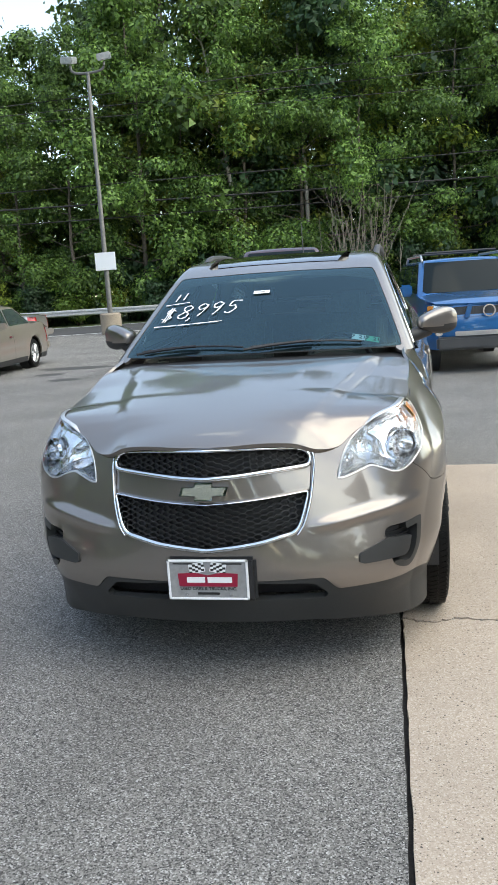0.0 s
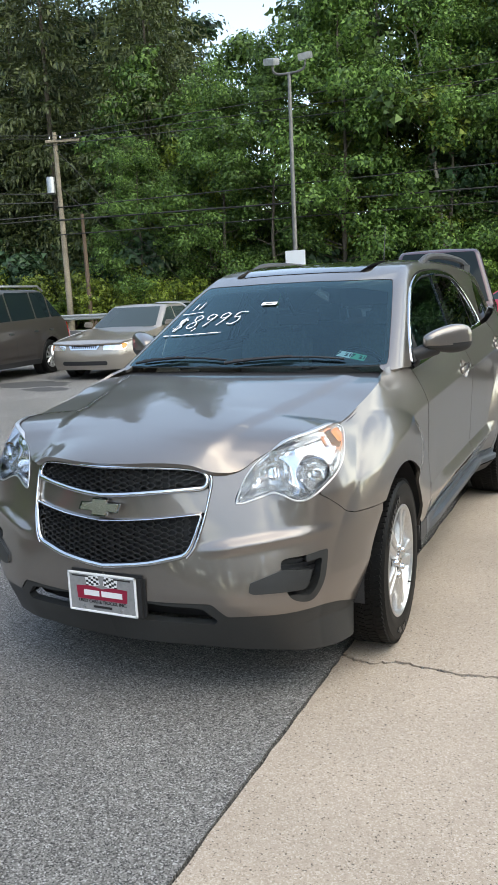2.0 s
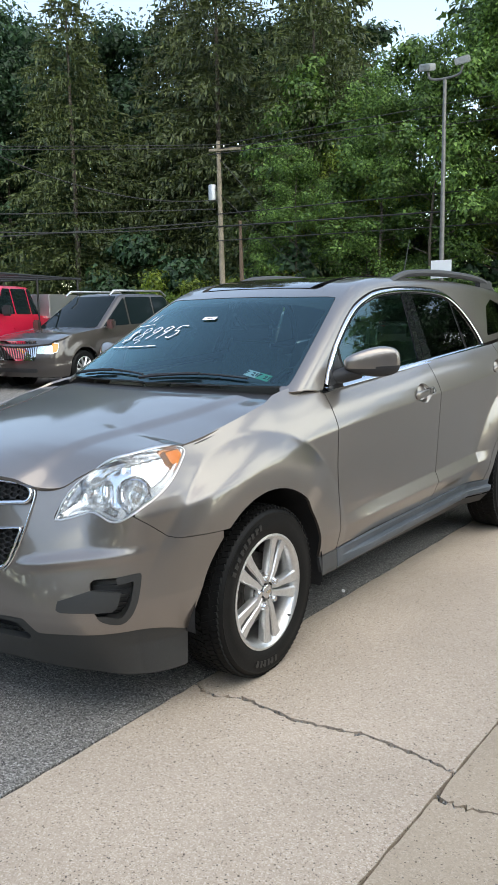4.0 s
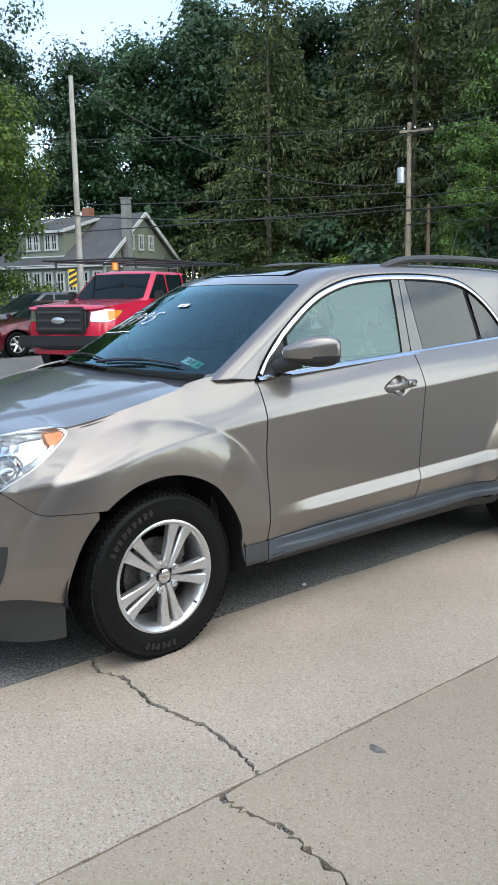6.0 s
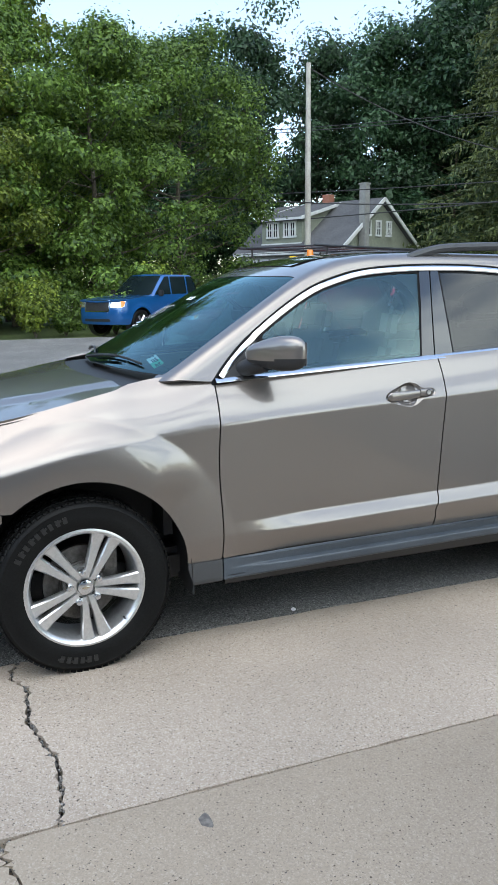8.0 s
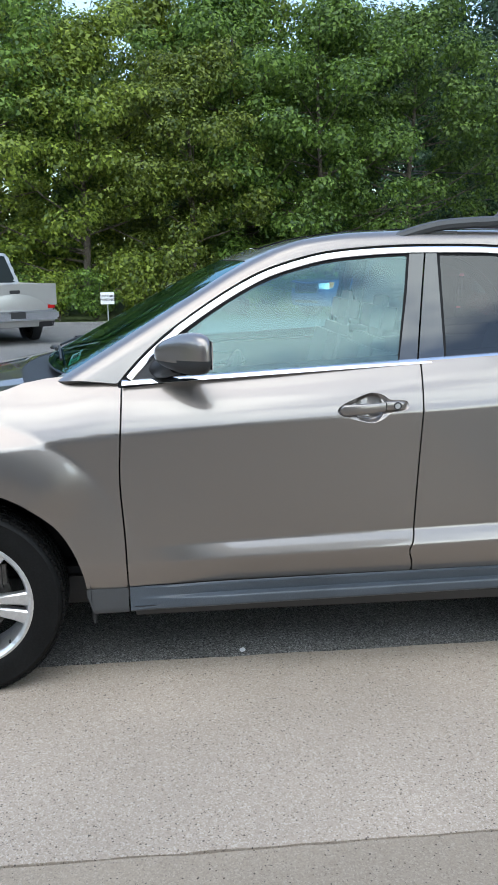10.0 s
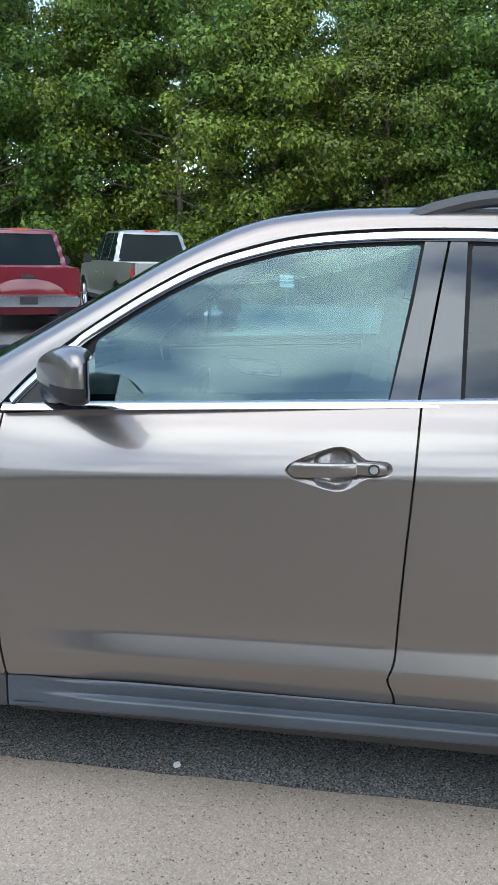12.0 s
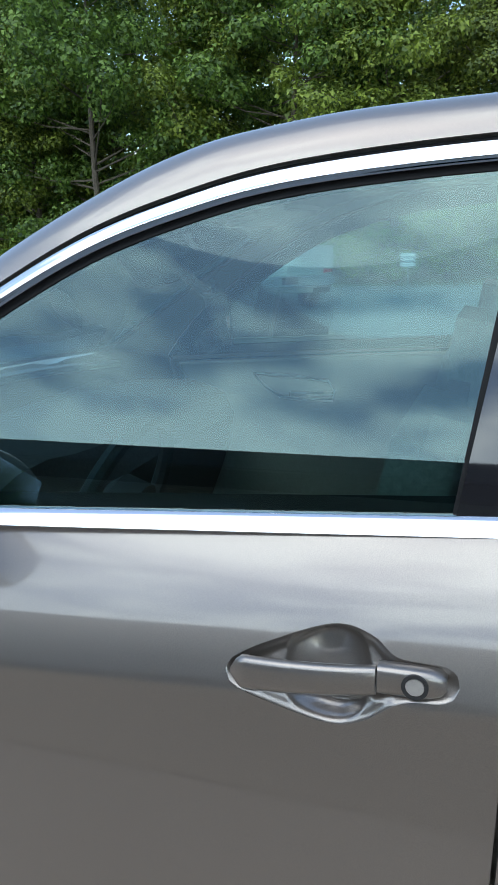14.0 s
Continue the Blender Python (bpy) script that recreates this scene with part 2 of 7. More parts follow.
def ease(x, xs, ys):
    """Smooth monotone cubic through a table."""
    xs, ys = np.asarray(xs, float), np.asarray(ys, float)
    h, d = np.diff(xs), np.diff(ys) / np.diff(xs)
    m = np.zeros(len(xs))
    m[0], m[-1] = d[0], d[-1]
    for i in range(1, len(xs) - 1):
        if d[i - 1] * d[i] > 0:
            w1, w2 = 2 * h[i] + h[i - 1], h[i] + 2 * h[i - 1]
            m[i] = (w1 + w2) / (w1 / d[i - 1] + w2 / d[i])
    x = np.clip(x, xs[0], xs[-1])
    i = np.clip(np.searchsorted(xs, x, side="right") - 1, 0, len(xs) - 2)
    t = (x - xs[i]) / h[i]
    return (2 * t ** 3 - 3 * t ** 2 + 1) * ys[i] + (t ** 3 - 2 * t ** 2 + t) * h[i] * m[i] + (3 * t ** 2 - 2 * t ** 3) * ys[i + 1] + (t ** 3 - t ** 2) * h[i] * m[i + 1]


def sstep(a, b, x):
    t = np.clip((x - a) / (b - a), 0, 1)
    return t * t * (3 - 2 * t)


def smin(a, b, k):
    h = np.clip(0.5 + 0.5 * (b - a) / k, 0, 1)
    return b * (1 - h) + a * h - k * h * (1 - h)


def smax(a, b, k):
    return -smin(-a, -b, k)


def sheet(P, us, vs, keep=None, depth=0.012, lift=0.0, flip=False):
    """A trimmed, thick-edged sheet of the surface P over the grid us x vs, kept where keep > 0. Returns vertices and faces."""
    U, V = np.meshgrid(us, vs, indexing="ij")
    X = P(U, V)
    F = keep(X, U, V) if keep else np.ones(U.shape)
    N = np.cross(np.gradient(X, axis=0), np.gradient(X, axis=1))
    if flip:
        N = -N
    N /= np.linalg.norm(N, axis=2, keepdims=True) + 1e-12
    X = X + N * lift
    verts, norms, index, faces = [], [], {}, []

    def vert(key, p, n):
        if key not in index:
            index[key] = len(verts)
            verts.append(p)
            norms.append(n)
        return index[key]

    pos = F > 0
    cell = pos[:-1, :-1] | pos[1:, :-1] | pos[:-1, 1:] | pos[1:, 1:]
    for i, j in zip(*np.nonzero(cell)):
        ring = [(i, j), (i + 1, j), (i + 1, j + 1), (i, j + 1)]
        if flip:
            ring.reverse()
        out = []
        for a, b in zip(ring, ring[1:] + ring[:1]):
            fa, fb = F[a], F[b]
            if fa > 0:
                out.append(vert(a, X[a], N[a]))
            if (fa > 0) != (fb > 0):
                t = min(max(fa / (fa - fb), 0.02), 0.98)
                k = (a, b) if a < b else (b, a)
                out.append(vert(k, X[a] * (1 - t) + X[b] * t, N[a] * (1 - t) + N[b] * t))
        if len(out) > 2:
            faces.append(out)
    if depth:
        count = {}
        for f in faces:
            for a, b in zip(f, f[1:] + f[:1]):
                count[(a, b)] = count.get((a, b), 0) + 1
        low = {}
        for a, b in list(count):
            if (b, a) in count or (abs(verts[a][0]) < 1e-4 and abs(verts[b][0]) < 1e-4):
                continue
            for v in (a, b):
                if v not in low:
                    low[v] = len(verts)
                    verts.append(verts[v] - norms[v] * depth)
                    norms.append(norms[v])
            faces.append([b, a, low[a], low[b]])
    return [np.array(v) for v in verts], faces


def both(verts, faces):
    """The sheet and its mirror image in x = 0, welded along the middle."""
    n = len(verts)
    remap, vv = {}, list(verts)
    for i, v in enumerate(verts):
        if abs(v[0]) < 1e-4:
            remap[i] = i
        else:
            remap[i] = len(vv)
            vv.append(np.array((-v[0], v[1], v[2])))
    return vv, faces + [[remap[i] for i in reversed(f)] for f in faces]


def mirrored(verts, faces):
    return [np.array((-v[0], v[1], v[2])) for v in verts], [list(reversed(f)) for f in faces]


def add_box(bm, c, s, rot=None, bevel=0.0):
    r = bmesh.ops.create_cube(bm, size=1)
    m = Matrix.Translation(c) @ (rot if rot else Matrix.Identity(4)) @ Matrix.Diagonal((*s, 1))
    bmesh.ops.transform(bm, matrix=m, verts=r["verts"])
    if bevel:
        es = list({e for v in r["verts"] for e in v.link_edges})
        bmesh.ops.bevel(bm, geom=es, offset=bevel, segments=2, affect="EDGES")
    return bm


def box_bm(c, s, bevel=0.0, rot=None):
    return add_box(bmesh.new(), c, s, rot, bevel)


def add_tube(bm, pts, r, sides=8, r1=None, cap=True):
    """A round bar along points, tapering from r to r1."""
    pts = [Vector(p) for p in pts]
    rings = []
    up = Vector((0, 0, 1))
    for i, p in enumerate(pts):
        d = (pts[min(i + 1, len(pts) - 1)] - pts[max(i - 1, 0)]).normalized()
        a = d.cross(up if abs(d.z) < 0.95 else Vector((1, 0, 0))).normalized()
        b = d.cross(a)
        rr = r if r1 is None else r + (r1 - r) * i / (len(pts) - 1)
        rings.append([bm.verts.new(p + (a * math.cos(t) + b * math.sin(t)) * rr) for t in (2 * math.pi * k / sides for k in range(sides))])
    for q, w in zip(rings, rings[1:]):
        for k in range(sides):
            bm.faces.new((q[k], q[(k + 1) % sides], w[(k + 1) % sides], w[k]))
    if cap:
        bm.faces.new(list(reversed(rings[0])))
        bm.faces.new(rings[-1])
    return bm


def tube_bm(pts, r, sides=8, r1=None):
    return add_tube(bmesh.new(), pts, r, sides, r1)


def lathe(profile, n=48, axis="x", c=(0, 0, 0), closed=False):
    """Turn (radius, along) points round an axis through c."""
    bm = bmesh.new()
    rings = []
    for r, h in profile:
        ring = []
        for k in range(n):
            t = 2 * math.pi * k / n
            a, b = r * math.cos(t), r * math.sin(t)
            co = (h, a, b) if axis == "x" else (a, b, h)
            ring.append(bm.verts.new(Vector(co) + Vector(c)))
        rings.append(ring)
    pairs = list(zip(rings, rings[1:])) + ([(rings[-1], rings[0])] if closed else [])
    for q, w in pairs:
        for k in range(n):
            bm.faces.new((q[k], q[(k + 1) % n], w[(k + 1) % n], w[k]))
    return bm


def prism(poly, lift, m=None):
    """A flat outline (x, y) given thickness along z, placed by m."""
    bm = bmesh.new()
    lo = [bm.verts.new((x, y, 0)) for x, y in poly]
    hi = [bm.verts.new((x, y, lift)) for x, y in poly]
    bm.faces.new(list(reversed(lo)))
    bm.faces.new(hi)
    for i in range(len(poly)):
        j = (i + 1) % len(poly)
        bm.faces.new((lo[i], lo[j], hi[j], hi[i]))
    if m:
        bmesh.ops.transform(bm, matrix=m, verts=bm.verts[:])
    return bm


def text_mesh(name, body, size, mat, parent, at, depth=0.0006, shear=0.0, align="CENTER", label="", bold=0.0):
    cu = bpy.data.curves.new(name, "FONT")
    cu.body, cu.size, cu.extrude, cu.shear, cu.align_x, cu.align_y, cu.offset = body, size, depth, shear, align, "CENTER", bold
    tmp = bpy.data.objects.new(name, cu)
    scene.collection.objects.link(tmp)
    dg = bpy.context.evaluated_depsgraph_get()
    me = bpy.data.meshes.new_from_object(tmp.evaluated_get(dg))
    bpy.data.objects.remove(tmp)
    bpy.data.curves.remove(cu)
    me.materials.clear()
    me.materials.append(mat)
    ob = new(name, me)
    if parent:
        ob.parent = parent
    ob.matrix_basis = at
    return tagged(ob, label)


# ---- the taupe SUV: surfaces ----
OUT = spline([(0, -.950), (.2, -.938), (.4, -.897), (.56, -.832), (.70, -.745), (.79, -.640), (.84, -.510), (.860, -.36), (.864, -.18), (.864, .1), (.868, .4), (.872, .7), (.873, 1.2),
              (.876, 1.8), (.879, 2.3), (.882, 2.8), (.872, 3.2), (.83, 3.52), (.74, 3.70), (.5, 3.79), (.25, 3.81), (0, 3.815)], 24)
OUT_S = np.concatenate([[0], np.cumsum(np.linalg.norm(np.diff(OUT, axis=0), axis=1))])
OUT_T = np.gradient(OUT, OUT_S, axis=0)
OUT_T /= np.linalg.norm(OUT_T, axis=1, keepdims=True)
AXLES = (0.0, 2.857)
DL_BOWL = spline([(1.376, 1.036), (1.386, 1.052), (1.43, 1.074), (1.50, 1.098), (1.545, 1.091), (1.574, 1.073), (1.627, 1.070), (1.640, 1.053), (1.626, 1.036), (1.578, 1.029), (1.54, 1.003), (1.50, .992), (1.43, 1.008), (1.388, 1.022)], 6, True)
BOWLS = (DL_BOWL, DL_BOWL + np.array((1.10, .065)))


def s_at(x, y):
    return float(OUT_S[np.argmin((OUT[:, 0] - x) ** 2 + (OUT[:, 1] - y) ** 2)])


def s_y(y):
    """Arc length of the outline beside y on the flank."""
    i = (OUT[:, 0] > 0.5)
    return float(np.interp(y, OUT[i, 1], OUT_S[i]))


def body_offset(x, y, z):
    """How far the body skin stands off its plan outline at height z."""
    zs = ease(y, [-.6, -.35, 0, .6, 1.7, 2.8, 3.8], [.80, .83, .90, .968, 1.032, 1.085, 1.09])
    zt = ease(y, [-.6, -.35, .215, .6, 1.7, 2.9, 3.6], [1.0, 1.012, 1.151, 1.152, 1.2, 1.26, 1.29])
    dt = ease(y, [-.6, -.35, .215, .6, 1.7, 3.0], [-.10, -.112, -.130, -.100, -.096, -.10])
    q = np.clip((z - zs) / (zt - zs), 0, 1.3)
    side = dt * (.62 * q + .38 * q * q)
    w = sstep(.58, 1.02, y) * (1 - sstep(2.2, 2.45, y))
    lo = .487 + .035 * (y - .65)
    hi = lo + .058
    mid = -.018 + .020 * np.clip((z - hi) / (zs - hi), 0, 1) ** 0.8
    stripe = .008 - .026 * np.clip((z - lo) / (hi - lo), 0, 1) ** 1.1
    under = .008 - .043 * np.clip((lo - z) / .09, 0, 1.6) ** 1.3
    shaped = np.where(z > hi, mid, np.where(z > lo, stripe, under))
    plain = -.03 * np.clip((.50 - z) / .12, 0, 1.6) ** 1.3
    side = side + np.where(z < zs, w * shaped + (1 - w) * plain, 0.002 * w)
    for yc in AXLES:
        dy, dz = y - yc - .012, z - .36
        r = np.hypot(dy, dz)
        lift = np.degrees(np.arctan2(dz, np.abs(dy) + 1e-6))
        u = np.clip((r - .455) / .205, 0, 1)
        amp = np.where(dy > 0, .30 + .70 * sstep(36, 56, lift), .50 + .50 * sstep(15, 55, lift))
        side = side + .043 * amp * (1 - u ** 2.3) * (1 - .35 * sstep(.2, -.25, dz))
    front = -(.035 + .085 * sstep(-.05, .55, x)) * np.clip((z - .45) / .4, 0, 1.4) ** 1.3
    front = front - .085 * np.clip((.42 - z) / .22, 0, 1.3) ** 1.5
    zr = .614 + .13 * (x - .40)
    front = front + .013 * np.exp(-((z - zr) / .019) ** 2) * sstep(.36, .52, x) + .007 * sstep(-.03, 0, zr - z) * sstep(.36, .5, x)
    wf = np.where(y < 0, 1 - sstep(.62, .85, x), 0)
    wr = np.where(y > 3, 1 - sstep(.5, .82, x), 0)
    rear = -.03 * np.clip((z - .6) / .5, 0, 1.5) ** 1.5 - .08 * np.clip((.42 - z) / .22, 0, 1.3) ** 1.5
    return wf * front + wr * rear + (1 - wf - wr) * side


def skin(s, z):
    x, y = np.interp(s, OUT_S, OUT[:, 0]), np.interp(s, OUT_S, OUT[:, 1])
    tx, ty = np.interp(s, OUT_S, OUT_T[:, 0]), np.interp(s, OUT_S, OUT_T[:, 1])
    d = body_offset(x, y, z)
    px = x + ty * d
    return np.stack([np.where(s <= 0, 0, np.where(s >= OUT_S[-1], 0, px)), y - tx * d, z], axis=-1)


def door_skin(s, v):
    """The flank with its rows running along the door's creases, which climb towards the rear."""
    y = np.interp(s, OUT_S, OUT[:, 1])
    return skin(s, v + (.035 + .023 * np.clip((v - .55) / .42, 0, 1)) * (y - .65))


def screen_z(x, y):
    return 1.165 + .54 * (y - .2) - .10 * (x / .74) ** 2


def roof_z(x, y):
    return ease(y, [.2, .95, 1.08, 1.20, 1.32, 1.5, 1.8, 2.4, 3.0, 3.5], [1.48, 1.584, 1.616, 1.648, 1.672, 1.691, 1.698, 1.688, 1.655, 1.605]) - .010 * (x / .55) ** 2 - .008 * (x / .58) ** 8


def bowl_skin(bowl):
    """The scooped recess behind a door handle: a narrow lip, a shallow shelf and a deep cup for the fingers."""
    cy, cz = float(bowl[:, 0].min()) + .118, float(bowl[:, 1].mean())

    def surface(s, z):
        X = skin(s, z).copy()
        d = sd_poly(X[..., 1], X[..., 2], bowl)
        cup = np.hypot((X[..., 1] - cy) / .050, (X[..., 2] - cz) / .062)
        X[..., 0] -= .0012 + .0040 * sstep(-.001, .006, d) + .007 * sstep(.004, .018, d) + .024 * np.clip(1 - cup ** 2, 0, 1) ** .8 * sstep(.002, .012, d)
        return X
    return surface


def cabin_f(x, y, z):
    top = smin(smin(screen_z(x, y), roof_z(x, y), .05), 1.56 - 1.25 * (y - 3.46), .06)
    xs = .771 - .372 * (z - 1.2) - .07 * np.clip((y - 2.4) / 1.1, 0, 1.3) ** 2 - .03 * (z - 1.2) ** 2
    return smax((z - top) * .85, (x - xs) * .92, .040)


def cabin(y, a):
    """The upper body: from the belt (a = 0) over the roof's edge to the middle (a = 90 degrees)."""
    c, s = np.cos(np.radians(a)), np.sin(np.radians(a))
    lo, hi = np.full(np.shape(y), .05), np.full(np.shape(y), 1.2)
    for _ in range(34):
        m = (lo + hi) / 2
        inside = cabin_f(m * c, y, 1.0 + m * s) < 0
        lo, hi = np.where(inside, m, lo), np.where(inside, hi, m)
    r = (lo + hi) / 2
    return np.stack([np.where(a >= 90, 0, r * c), y, 1.0 + r * s], axis=-1)


def hood_z(x, y):
    x = np.abs(x)
    c = ease(y, [-.95, -.92, -.88, -.8, -.65, -.5, -.3, -.1, .2, .4], [.88, .922, .945, .975, 1.013, 1.043, 1.078, 1.108, 1.148, 1.168])
    a = ease(y, [-.95, -.8, -.73, -.68, -.61, -.53, -.40, -.33, -.1, .08, .2, .4], [.52, .45, .34, .178, .049, .023, .034, .048, .044, .026, .020, .01])
    xc = .36 + .24 * np.clip((y + .8), 0, 1.1)
    p = 2.2 + .6 * (1 - sstep(-.70, -.52, y))
    return c - a * (x / .75) ** p + .013 * (1 - sstep(-.035, .05, x - xc)) - .006


def hood(x, y):
    return np.stack([x, y, hood_z(x, y)], axis=-1)


HOOD = np.concatenate([spline([(-.02, -.915), (.12, -.906), (.25, -.866), (.38, -.803), (.45, -.758), (.505, -.712), (.565, -.660), (.645, -.612), (.708, -.535), (.738, -.42), (.750, -.335)], 6),
                       spline([(.755, -.25), (.756, -.1), (.758, .08), (.750, .19), (.72, .236), (.55, .205), (.3, .155), (-.02, .135)], 8)])
SCREEN = np.concatenate([spline([(-.05, .225), (.3, .262), (.55, .325), (.722, .395)], 8), spline([(.715, .45), (.648, .74), (.575, 1.03), (.555, 1.065)], 6),
                         spline([(.53, 1.062), (.3, 1.012), (-.05, .992)], 8)])
DLO = np.concatenate([spline([(.592, 1.139), (.66, 1.215), (.75, 1.297), (.866, 1.380), (1.0, 1.464), (1.128, 1.529), (1.26, 1.572), (1.385, 1.599), (1.56, 1.615), (1.755, 1.621), (2.0, 1.617), (2.22, 1.596),
                              (2.36, 1.545), (2.48, 1.455), (2.57, 1.34), (2.605, 1.262)], 6), [(2.59, 1.246), (1.7, 1.197)]])
ALL_Y = np.concatenate([np.linspace(.2, 1.2, 84), np.linspace(1.22, 3.72, 110)])
ANG = np.concatenate([np.linspace(7.0, 34, 40), np.linspace(34.6, 58, 46), np.linspace(59.5, 90, 22)])


def steps(a, b, d):
    return np.linspace(a, b, max(2, int(round((b - a) / d)) + 1))


SUV = thing("suv", "taupe metallic five-door SUV with chrome grille and windscreen price", "car")


def panel(name, vf, mat, label="", sides="both", parent=None):
    """A body part from a sheet of the left side: once on each side, or joined over the middle."""
    parent = parent or SUV
    if sides == "joined":
        return mesh_object(name, *both(*vf), mat, parent, label)
    ob = mesh_object(name, *vf, mat, parent, label)
    if sides == "both":
        mesh_object(name, *mirrored(*vf), mat, parent, label)
    return ob


# headlamp, grille and bumper outlines, in arc length and height
def sz(pts):
    return [(s_at(x, y), z) for x, y, z in pts]


LAMP = spline([(.540, .777), (.573, .848), (.612, .898), (.684, .945), (.80, .993), (.94, 1.014), (1.09, 1.024), (1.163, 1.012), (1.170, .993), (1.11, .950), (1.03, .897), (.962, .858), (.898, .825), (.845, .795), (.795, .777), (.748, .793), (.695, .807), (.635, .793)], 5, True)
GR_OUT = [(0, .930), (.20, .926), (.37, .912), (.415, .898), (.432, .872), (.432, .848), (.418, .770), (.395, .690), (.365, .622), (.335, .590), (.20, .560), (0, .537), (-.1, .545), (-.1, .93)]
GR_UP = [(-.1, .912), (0, .913), (.20, .909), (.37, .895), (.402, .884), (.414, .868), (.412, .850), (.37, .846), (.2, .836), (0, .826), (-.1, .83)]
GR_UPO = [(-.1, .940), (0, .930), (.20, .926), (.38, .911), (.42, .898), (.436, .872), (.432, .838), (.40, .829), (.2, .818), (0, .806), (-.1, .81)]
GR_LO = [(-.1, .722), (0, .716), (.20, .726), (.392, .740), (.372, .690), (.345, .630), (.318, .608), (.19, .580), (0, .557), (-.1, .56)]
GR_LOO = [(-.1, .732), (0, .726), (.20, .736), (.406, .752), (.386, .690), (.362, .622), (.333, .590), (.20, .560), (0, .537), (-.1, .54)]
FOG = spline([(.703, .572), (.79, .583), (.870, .594), (.886, .583), (.868, .49), (.84, .432), (.80, .408), (.738, .424), (.712, .46), (.700, .52)], 5, True)
INTAKE = np.array([(-.1, .425), (.36, .405), (.40, .40), (.455, .352), (.44, .335), (-.1, .345)])


def lip_z(x, y):
    """The seam between the painted bumper and the dark lower lip."""
    return .373 - .060 * sstep(-.62, -.34, y) + .052 * (1 - sstep(.42, .49, x))


def arch(y, z):
    return min_arch(y, z, .432)


def min_arch(y, z, rad):
    a = np.full(np.shape(y), 9.0)
    for yc in AXLES:
        r = np.hypot(y - yc - .012, z - .36) - rad
        a = np.minimum(a, np.where(z < .36, np.minimum(np.abs(y - yc - .012) - rad - .03 * np.clip((.36 - z) / .1, 0, 1) * (y > yc), 9), r))
    return a


def seam_low(y):
    """The joint between bumper and fender: down from the headlamp, then back to the arch."""
    return np.interp(y, [-.66, -.635, -.535, -.50, -.274], [.822, .796, .714, .704, .692])


def seam_front(z):
    return .598 - .014 * np.exp(-((z - .80) / .18) ** 2)


def seam_mid(z):
    return 1.672 + .020 * np.clip((z - .5) / .55, 0, 1.3) ** 1.5 - .016 * np.exp(-((z - .50) / .035) ** 2) + .012 * np.clip((.46 - z) / .1, 0, 1)


def belt(y):
    return 1.141 + .0535 * (y - .6) + .004


def sill_top(y):
    return .392 + .012 * (y - .87)


G = 0.003
s_front = np.concatenate([steps(0, .46, .010), steps(.467, s_y(-.30), .008)])
z_front = np.concatenate([steps(.14, 1.03, .0068)])


def keep_bumper(X, U, V):
    x, y, z = X[..., 0], X[..., 1], X[..., 2]
    k = np.minimum(z - lip_z(x, y), -sd_poly(U, V, LAMP) - G)
    k = np.minimum(k, -sd_poly(U, V, GR_OUT))
    k = np.minimum(k, -sd_poly(U, V, FOG))
    k = np.minimum(k, min_arch(y, z, .436))
    top = np.where(U < .70, hood_z(x, y) - .004 - z, .84 - z)
    k = np.minimum(k, top)
    k = np.minimum(k, np.where(y > -.655, seam_low(y) - .0015 - z, 9))
    return np.minimum(k, s_y(-.285) - U + np.clip(z - .7, 0, 1))


panel("front_bumper", sheet(skin, s_front, z_front, keep_bumper, .02), PAINT, "", "joined")


def keep_lip(X, U, V):
    x, y, z = X[..., 0], X[..., 1], X[..., 2]
    k = np.minimum(lip_z(x, y) - .003 - z, z - (.232 - .055 * sstep(.3, .85, x)))
    k = np.minimum(k, -sd_poly(U, V, INTAKE))
    return np.minimum(k, min_arch(y, z, .436))


panel("lower_lip", sheet(skin, s_front, steps(.14, .50, .009), keep_lip, .03, -.004), LIPM, "dark grey plastic lower lip", "joined")
panel("intake", sheet(skin, s_front, steps(.30, .44, .02), lambda X, U, V: sd_poly(U, V, INTAKE) + .02, 0, -.07), BLACK, "black lower air intake", "joined")

# grille: chrome surrounds, painted bar, honeycomb, badge
panel("grille_bar", sheet(skin, steps(0, .45, .008), steps(.52, .945, .006), lambda X, U, V: np.minimum(np.minimum(sd_poly(U, V, GR_OUT) - .002, -sd_poly(U, V, GR_UPO)), -sd_poly(U, V, GR_LOO)), .02, -.008), PAINT, "", "joined")


def band(path, h, n=5):
    """A rounded strip along (arc length, height, half width) points of the front skin: vertices and faces of the left half."""
    c = spline(path, n)
    d = np.gradient(c[:, :2], axis=0)
    d /= np.linalg.norm(d, axis=1, keepdims=True)
    verts, faces = [], []
    prof = ((-1, -.015), (-1, .25 * h), (-.82, .66 * h), (-.45, .93 * h), (0, h), (.45, .93 * h), (.82, .66 * h), (1, .25 * h), (1, -.015))
    for (s_, z_, w_), (ds, dz) in zip(c, d):
        for t, o in prof:
            a_, b_ = max(s_ - dz * t * w_, 0.0), z_ + ds * t * w_
            p = skin(np.array([a_]), np.array([b_]))[0]
            tx, ty = np.interp(a_, OUT_S, OUT_T[:, 0]), np.interp(a_, OUT_S, OUT_T[:, 1])
            verts.append(np.array((0 if a_ <= 1e-6 else p[0] + ty * o, p[1] - tx * o, p[2])))
    m = len(prof)
    for i in range(len(c) - 1):
        for k in range(m - 1):
            faces.append([i * m + k, i * m + k + 1, (i + 1) * m + k + 1, (i + 1) * m + k])
    return verts, faces


